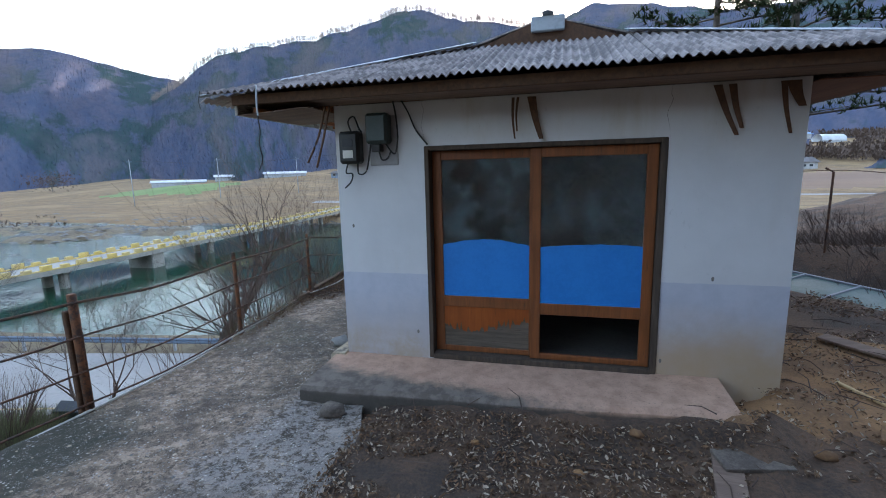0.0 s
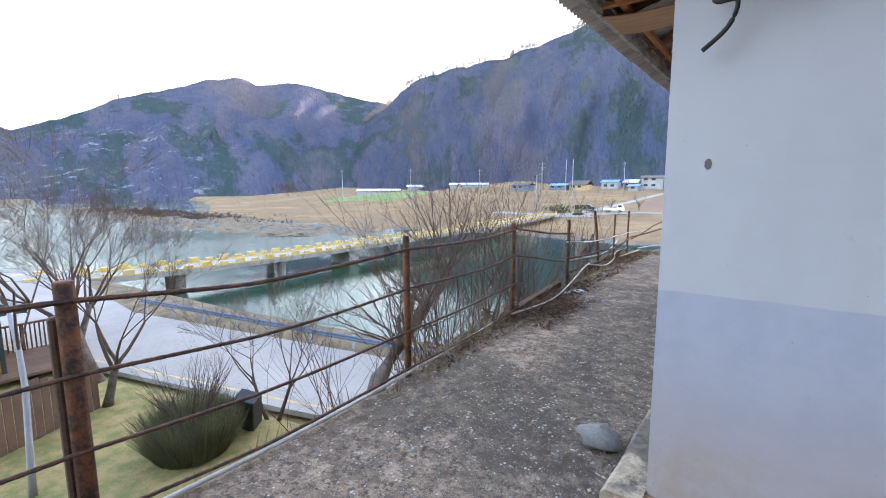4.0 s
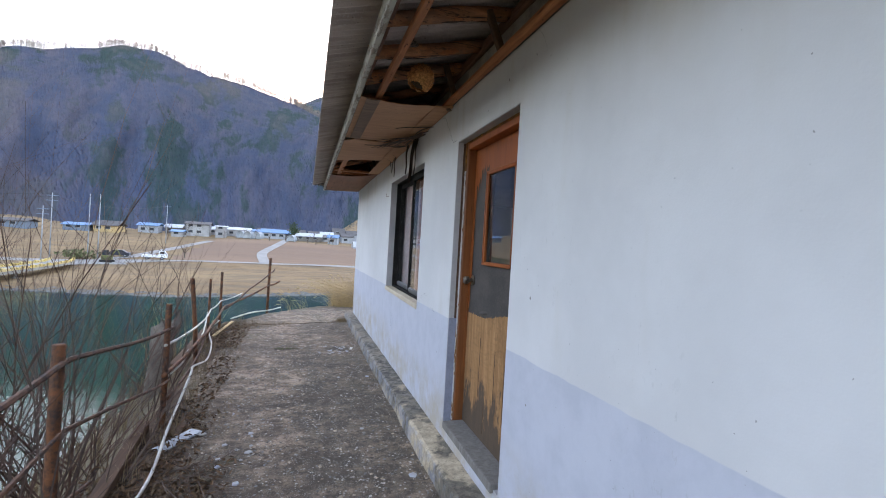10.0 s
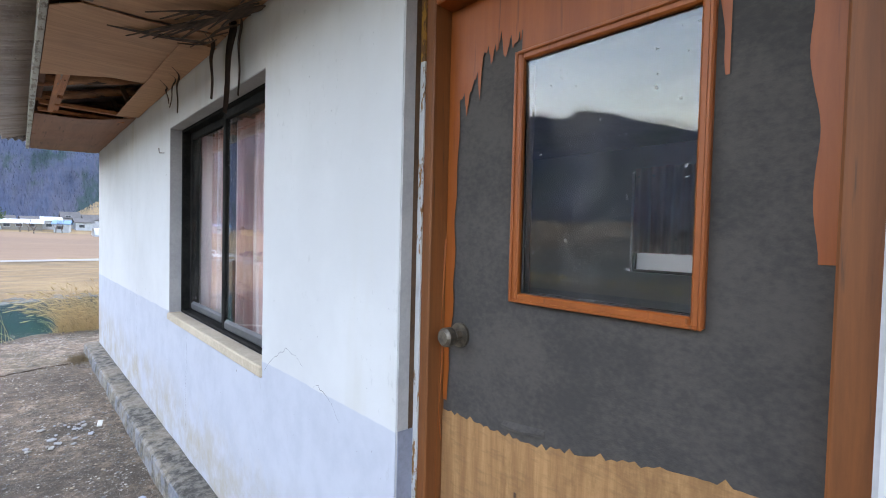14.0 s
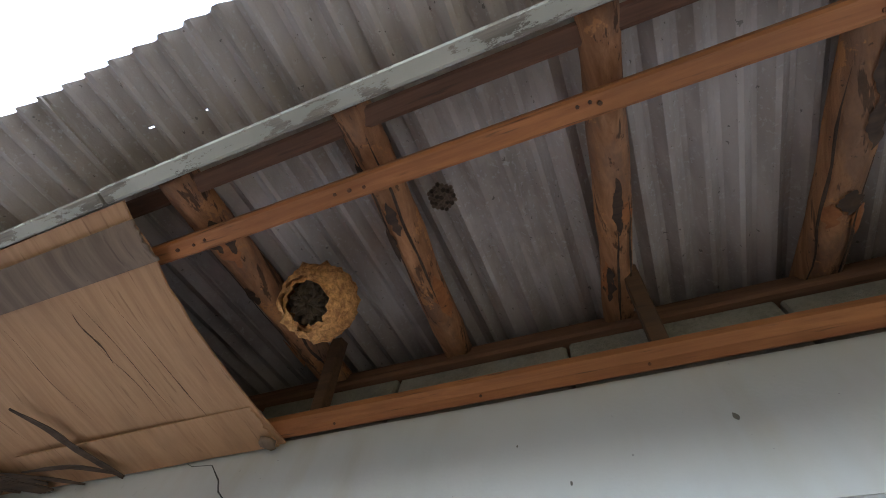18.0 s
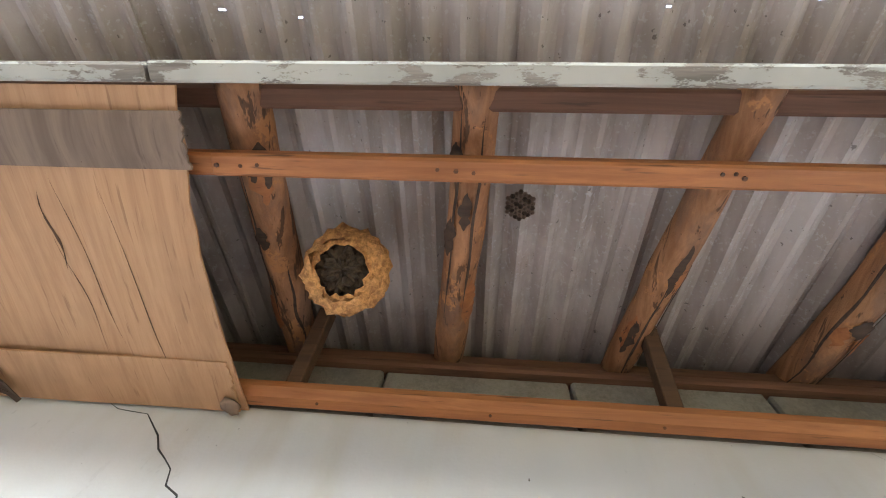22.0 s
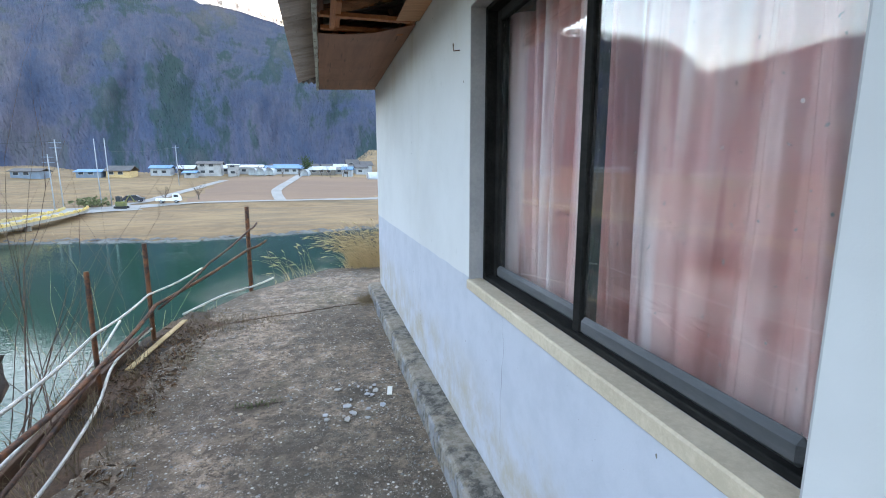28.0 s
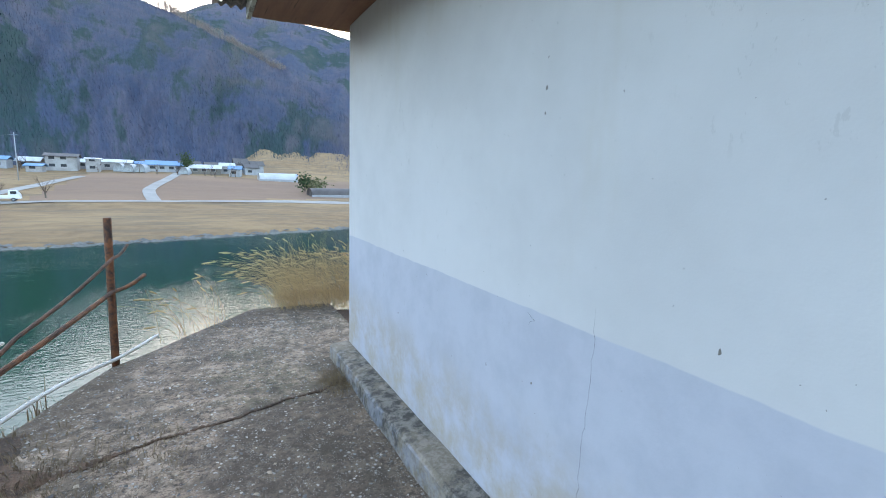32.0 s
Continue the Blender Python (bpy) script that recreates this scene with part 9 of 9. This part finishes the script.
    for x, y, w in ((-33.2, 186, 6), (-20.6, 189, 7), (-16.5, 192, 6), (-8.4, 187, 6), (-5.0, 192, 7), (2.2, 190, 6), (6.4, 186, 5), (8.6, 176, 4), (14.2, 187, 5), (-45.5, 182, 6), (-52.0, 178, 7)):
        mat = rv.choice(("white", "pole", "frame_grey", "white"))
        roof = rv.choice(("blue_roof", "dark_roof", "pale_roof", "dark_roof"))
        tint = {"blue_roof": "blue tin", "dark_roof": "dark tiled", "pale_roof": "pale tin"}[roof]
        house(x, y, w, 5, rv.uniform(2.4, 3.6), mat, roof, "small village house with a %s roof among the others" % tint, rv.uniform(-12, 12), rv.uniform(0.8, 1.7))
    for k in range(16):
        x, y = rv.uniform(-50, 16), rv.uniform(169, 178)
        bare_tree("village_tree", "small bare tree between the village houses", x, y, ground_z(x, y), rv.uniform(3.5, 6), 0.14, 500 + k, 2, 1)
    for x, y in ((-20.5, 176.5), (-17.6, 177), (-23, 177)):
        greenhouse(x, y, 6, 2.8, 2.6, 82, "tin", "small grey plastic tunnel")
    greenhouse(-6.2, 176, 5, 3, 2.4, 80, "tin", "small grey plastic tunnel")
    greenhouse(20.9, 168.5, 12, 4.5, 2.6, 4, "pale_roof", "long white plastic greenhouse")
    greenhouse(30.4, 133, 13, 5, 2.4, 6, "dark_roof", "long dark netted greenhouse")
    for x, y, l in ((-147, 150, 22), (-128, 159, 17), (-109, 166, 19)):
        house(x, y, l, 7, 1.5, "pole", "pale_roof", "long low livestock shed with a pale roof", 40 if x < -120 else 34, 0.9, 0, "barn")
    for x, y, z0, z1, n in ((-45.7, 97.9, -4.6, 4.5, 2), (-45.9, 101.2, -4.6, 7.1, 2), (-42.3, 107.1, -4.6, 7.7, 0), (-40.8, 107.7, -4.6, 7.8, 0), (-39.4, 148, -1.0, 8.6, 1), (-112.3, 97.8, -5, 6.7, 1), (-78.6, 126, -4, 7.0, 1), (-96, 112, -5, 7, 1)):
        pole(x, y, z0, z1, n)
    g = Geo()
    for a, b in (((-45.9, 101.2, 6.8), (-112.3, 97.8, 6.4)), ((-45.9, 101.2, 6.4), (-39.4, 148, 8.2)), ((-45.9, 101.2, 6.6), (-78.6, 126, 6.8)), ((-78.6, 126, 6.6), (-150, 140, 8))):
        g.tube([tuple(Vector(a).lerp(Vector(b), t) - Vector((0, 0, 1.4 * math.sin(math.pi * t)))) for t in np.linspace(0, 1, 12)], 0.025, 3, False)
    solid("power_lines", g, M["cable"], "thin overhead power lines across the valley", "power lines", kind="stuff")
    car(-39.5, 114.5, 5, "car_dark", "dark car parked by the far road")
    car(-31.6, 110.9, 8, "car_white", "small white truck on the far road", True)
    x, y = -38.2, 105.0
    dg = thing("small_digger", "small dull yellow-green digger by the far road", "digger", at=(x, y, ground_z(x, y)))
    part("body", Geo().box(-.8, .8, -.7, .7, .5, 1.4, .08), M["digger"], dg)
    part("cab", Geo().box(-.7, .1, -.5, .5, 1.4, 2.4, .05), M["window_dark"], dg)
    part("track", Geo().box(-1.1, 1.1, -.8, -.4, 0, .5, .1), M["rubber"], dg)
    part("track", Geo().box(-1.1, 1.1, .4, .8, 0, .5, .1), M["rubber"], dg)
    part("arm", Geo().tube([(.6, 0, 1.2), (1.6, 0, 2.6), (2.4, 0, 1.2)], .12, 6), M["digger"], dg)
    bare_tree("field_tree", "bare round-crowned tree at the field's edge", -33.5, 114.6, ground_z(-33.5, 114.6), 4.6, 0.16, 51, 3, 1)
    bare_tree("field_tree", "bare round-crowned tree at the field's edge", -27.6, 118, ground_z(-27.6, 118), 5.0, 0.17, 52, 3, 1)
    r = random.Random(33)

    def clump(name, label, x, y, h, w, mat, n):
        t = thing(name, label, "tree", at=(x, y, ground_z(x, y)))
        g = Geo()
        for _ in range(n):
            d = Vector((r.gauss(0, .4), r.gauss(0, .4), r.gauss(0, .42)))
            c = Vector((d.x * w, d.y * w, h * .55 + d.z * h * .5))
            s = r.uniform(.14, .34)
            m = Matrix.Translation(c) @ Euler((r.uniform(0, 6), r.uniform(0, 6), 0)).to_matrix().to_4x4() @ Matrix.Diagonal((s, s, s * .5, 1))
            g.add([(1, 0, 0), (0, 1, 0), (-1, 0, 0), (0, -1, 0), (0, 0, .6)], [(0, 1, 4), (1, 2, 4), (2, 3, 4), (3, 0, 4)], m)
        part("crown", g, M[mat], t)
        part("trunk", Geo().tube([(0, 0, -.4), (0, 0, h * .5)], .15, 6), M["bark"], t)
    clump("evergreen", "dark round evergreen by the houses", -5.6, 181, 6.5, 2.2, "pine", 420)
    clump("roadside_bush", "low green bushes at the road junction", -43.5, 106, 2.0, 3.4, "juniper", 260)
    clump("evergreen", "dark evergreen by the greenhouse", 24.5, 141, 5.0, 2.4, "pine", 380)
    clump("roadside_bush", "grey-green bush by the greenhouse", 27.5, 140, 4.0, 3.4, "juniper", 380)
    clump("bare_mound", "brown bare-twig mound of trees on the river bank", -215, 150, 9.0, 11, "twig", 900)
    g = Geo()
    for i in range(3600):
        if i < 900:
            x = r.uniform(-60, 40)
            y, s, flat = far_shore(x) + r.uniform(-1.2, 0.8), r.uniform(.12, .4), 0.6
        else:
            x = r.uniform(-200, -48)
            y, s, flat = lerp(x, (-175, -120, -80, -55), (58, 54, 50, 52)) + r.gauss(0, 9), r.uniform(.15, .6), 0.4
            if noise.noise(Vector((x * 0.05, y * 0.12, 6))) < -0.05:
                continue
        m = Matrix.Translation((x, y, max(WATER - 0.03, ground_z(x, y)))) @ Matrix.Rotation(r.uniform(-.5, .5), 4, "Z") @ Matrix.Diagonal((s * 1.9, s * .8, s * flat, 1))
        g.add([(1, 0, 0), (0, 1, 0), (-1, .2, 0), (0, -1, .1), (.2, .1, 1)], [(0, 1, 4), (1, 2, 4), (2, 3, 4), (3, 0, 4)], m)
    scrub = Geo()
    for i in range(3200):
        x, y, h = r.gauss(-150, 22), 0, r.uniform(0.3, 0.95)
        y = lerp(x, (-175, -120), (58, 57)) + r.gauss(0, 4)
        z = max(ground_z(x, y), WATER - 0.1)
        for k in range(4):
            a = r.uniform(0, 6.3)
            p = Vector((x + r.uniform(-.5, .5) * h, y + r.uniform(-.5, .5) * h, z))
            t = p + Vector((math.cos(a) * h * .4, math.sin(a) * h * .4, h * r.uniform(.6, 1.1)))
            w = Vector((math.sin(a), -math.cos(a), 0)) * h * 0.10
            n = len(scrub.v)
            scrub.v.extend(tuple(v) for v in (p, p.lerp(t, .55) + w, t, p.lerp(t, .55) - w))
            scrub.f.append((n, n + 1, n + 2, n + 3))
    solid("valley_scrub", scrub, M["twig"], "low dark bare scrub on the gravel bars and the meadow", "shrubs", kind="stuff")
    solid("river_rocks", g, M["wet_rock"], "grey rocks along the shore and in the shallows", "rocks", kind="stuff")


def build_cabin():
    """The corner of a yellow log cabin with its deck, on the lawn below."""
    x0, x1, y0, y1, z = -24.5, -18.3, -3.6, 1.0, -4.3
    c = thing("log_cabin", "small yellow log cabin with a dark roof on the lawn", "cabin", at=(x1, y1, z))
    o = Vector(c.location)

    def put(name, g, mat, parent=c, label=""):
        g.v = [tuple(Vector(p) - o) for p in g.v]
        return part(name, g, mat, parent, label)

    put("wall", Geo().box(x0, x1 - 0.06, y0, y1 - 0.06, z - 0.4, z + 2.12), M["cabin_log"])
    for k in range(13):
        h = z - 0.05 + 0.165 * k
        put("log", Geo().tube([(x1 - 0.05, y0, h + .08), (x1 - 0.05, y1 - 0.05, h + .08)], 0.085, 8), M["cabin_log"])
        put("log", Geo().tube([(x0, y1 - 0.05, h + .08), (x1 - 0.05, y1 - 0.05, h + .08)], 0.085, 8), M["cabin_log"])
    put("corner_post", Geo().box(x1 - 0.06, x1 + 0.06, y1 - 0.06, y1 + 0.06, z - 0.3, z + 2.1, 0.01), M["plastic_green"], c, "dark green corner post")
    rows = [[(x, yy, zz) for yy, zz in ((y0 - 0.6, z + 2.1), ((y0 + y1) / 2, z + 3.3), (y1 + 0.6, z + 2.1))] for x in (x0 - 0.5, x1 + 0.55)]
    put("roof", Geo().slab(rows[::-1], 0.16), M["plastic_green"], c, "dark green roof with a broad eave")
    put("eave_board", Geo().box(x1 + 0.49, x1 + 0.56, y0 - 0.55, y1 + 0.58, z + 1.98, z + 2.12, 0.01), M["plastic_green"], c)
    w = put("window", Geo().box(x1 + 0.0, x1 + 0.07, -0.55, 0.45, z + 0.72, z + 1.72, 0.012), M["window_dark"], c, "dark window surround")
    put("sash", Geo().box(x1 + 0.071, x1 + 0.095, -0.47, 0.37, z + 0.80, z + 1.64, 0.008), M["car_white"], w, "white sash")
    put("pane", Geo().box(x1 + 0.096, x1 + 0.10, -0.40, 0.30, z + 0.87, z + 1.18).box(x1 + 0.096, x1 + 0.10, -0.40, 0.30, z + 1.26, z + 1.57), M["rail"], w)
    put("wall_lamp", Geo().box(x1 + 0.03, x1 + 0.12, 0.60, 0.70, z + 1.68, z + 1.80, 0.02), M["paper"], c, "small pale wall lamp")
    d = thing("deck", "grey-brown timber deck with a dark rail beside the cabin", "deck", at=(-19.2, 2.0, z))
    o = Vector(d.location)
    for k in range(14):
        put("board", Geo().box(-20.6 + 0.21 * k, -20.41 + 0.21 * k, -3.0, 3.0, z + 0.0, z + 0.10, 0.01), M["tan_box"], d)
    for x, y in ((-20.5, 0.9), (-20.5, 2.95), (-19.2, 2.95), (-20.5, 1.9)):
        put("post", Geo().box(x - .05, x + .05, y - .05, y + .05, z, z + 1.0, .01), M["dark_timber"], d)
    put("top_rail", Geo().box(-20.56, -20.44, 0.9, 3.0, z + 1.0, z + 1.06, .01), M["dark_timber"], d)
    put("top_rail", Geo().box(-20.43, -19.15, 2.9, 3.0, z + 1.0, z + 1.06, .01), M["dark_timber"], d)
    for k in range(16):
        put("baluster", Geo().box(-20.52, -20.48, 0.98 + .125 * k, 1.02 + .125 * k, z + .1, z + 1.0), M["dark_timber"], d)


build_lower_road()
build_cabin()
build_bridge()
build_village()
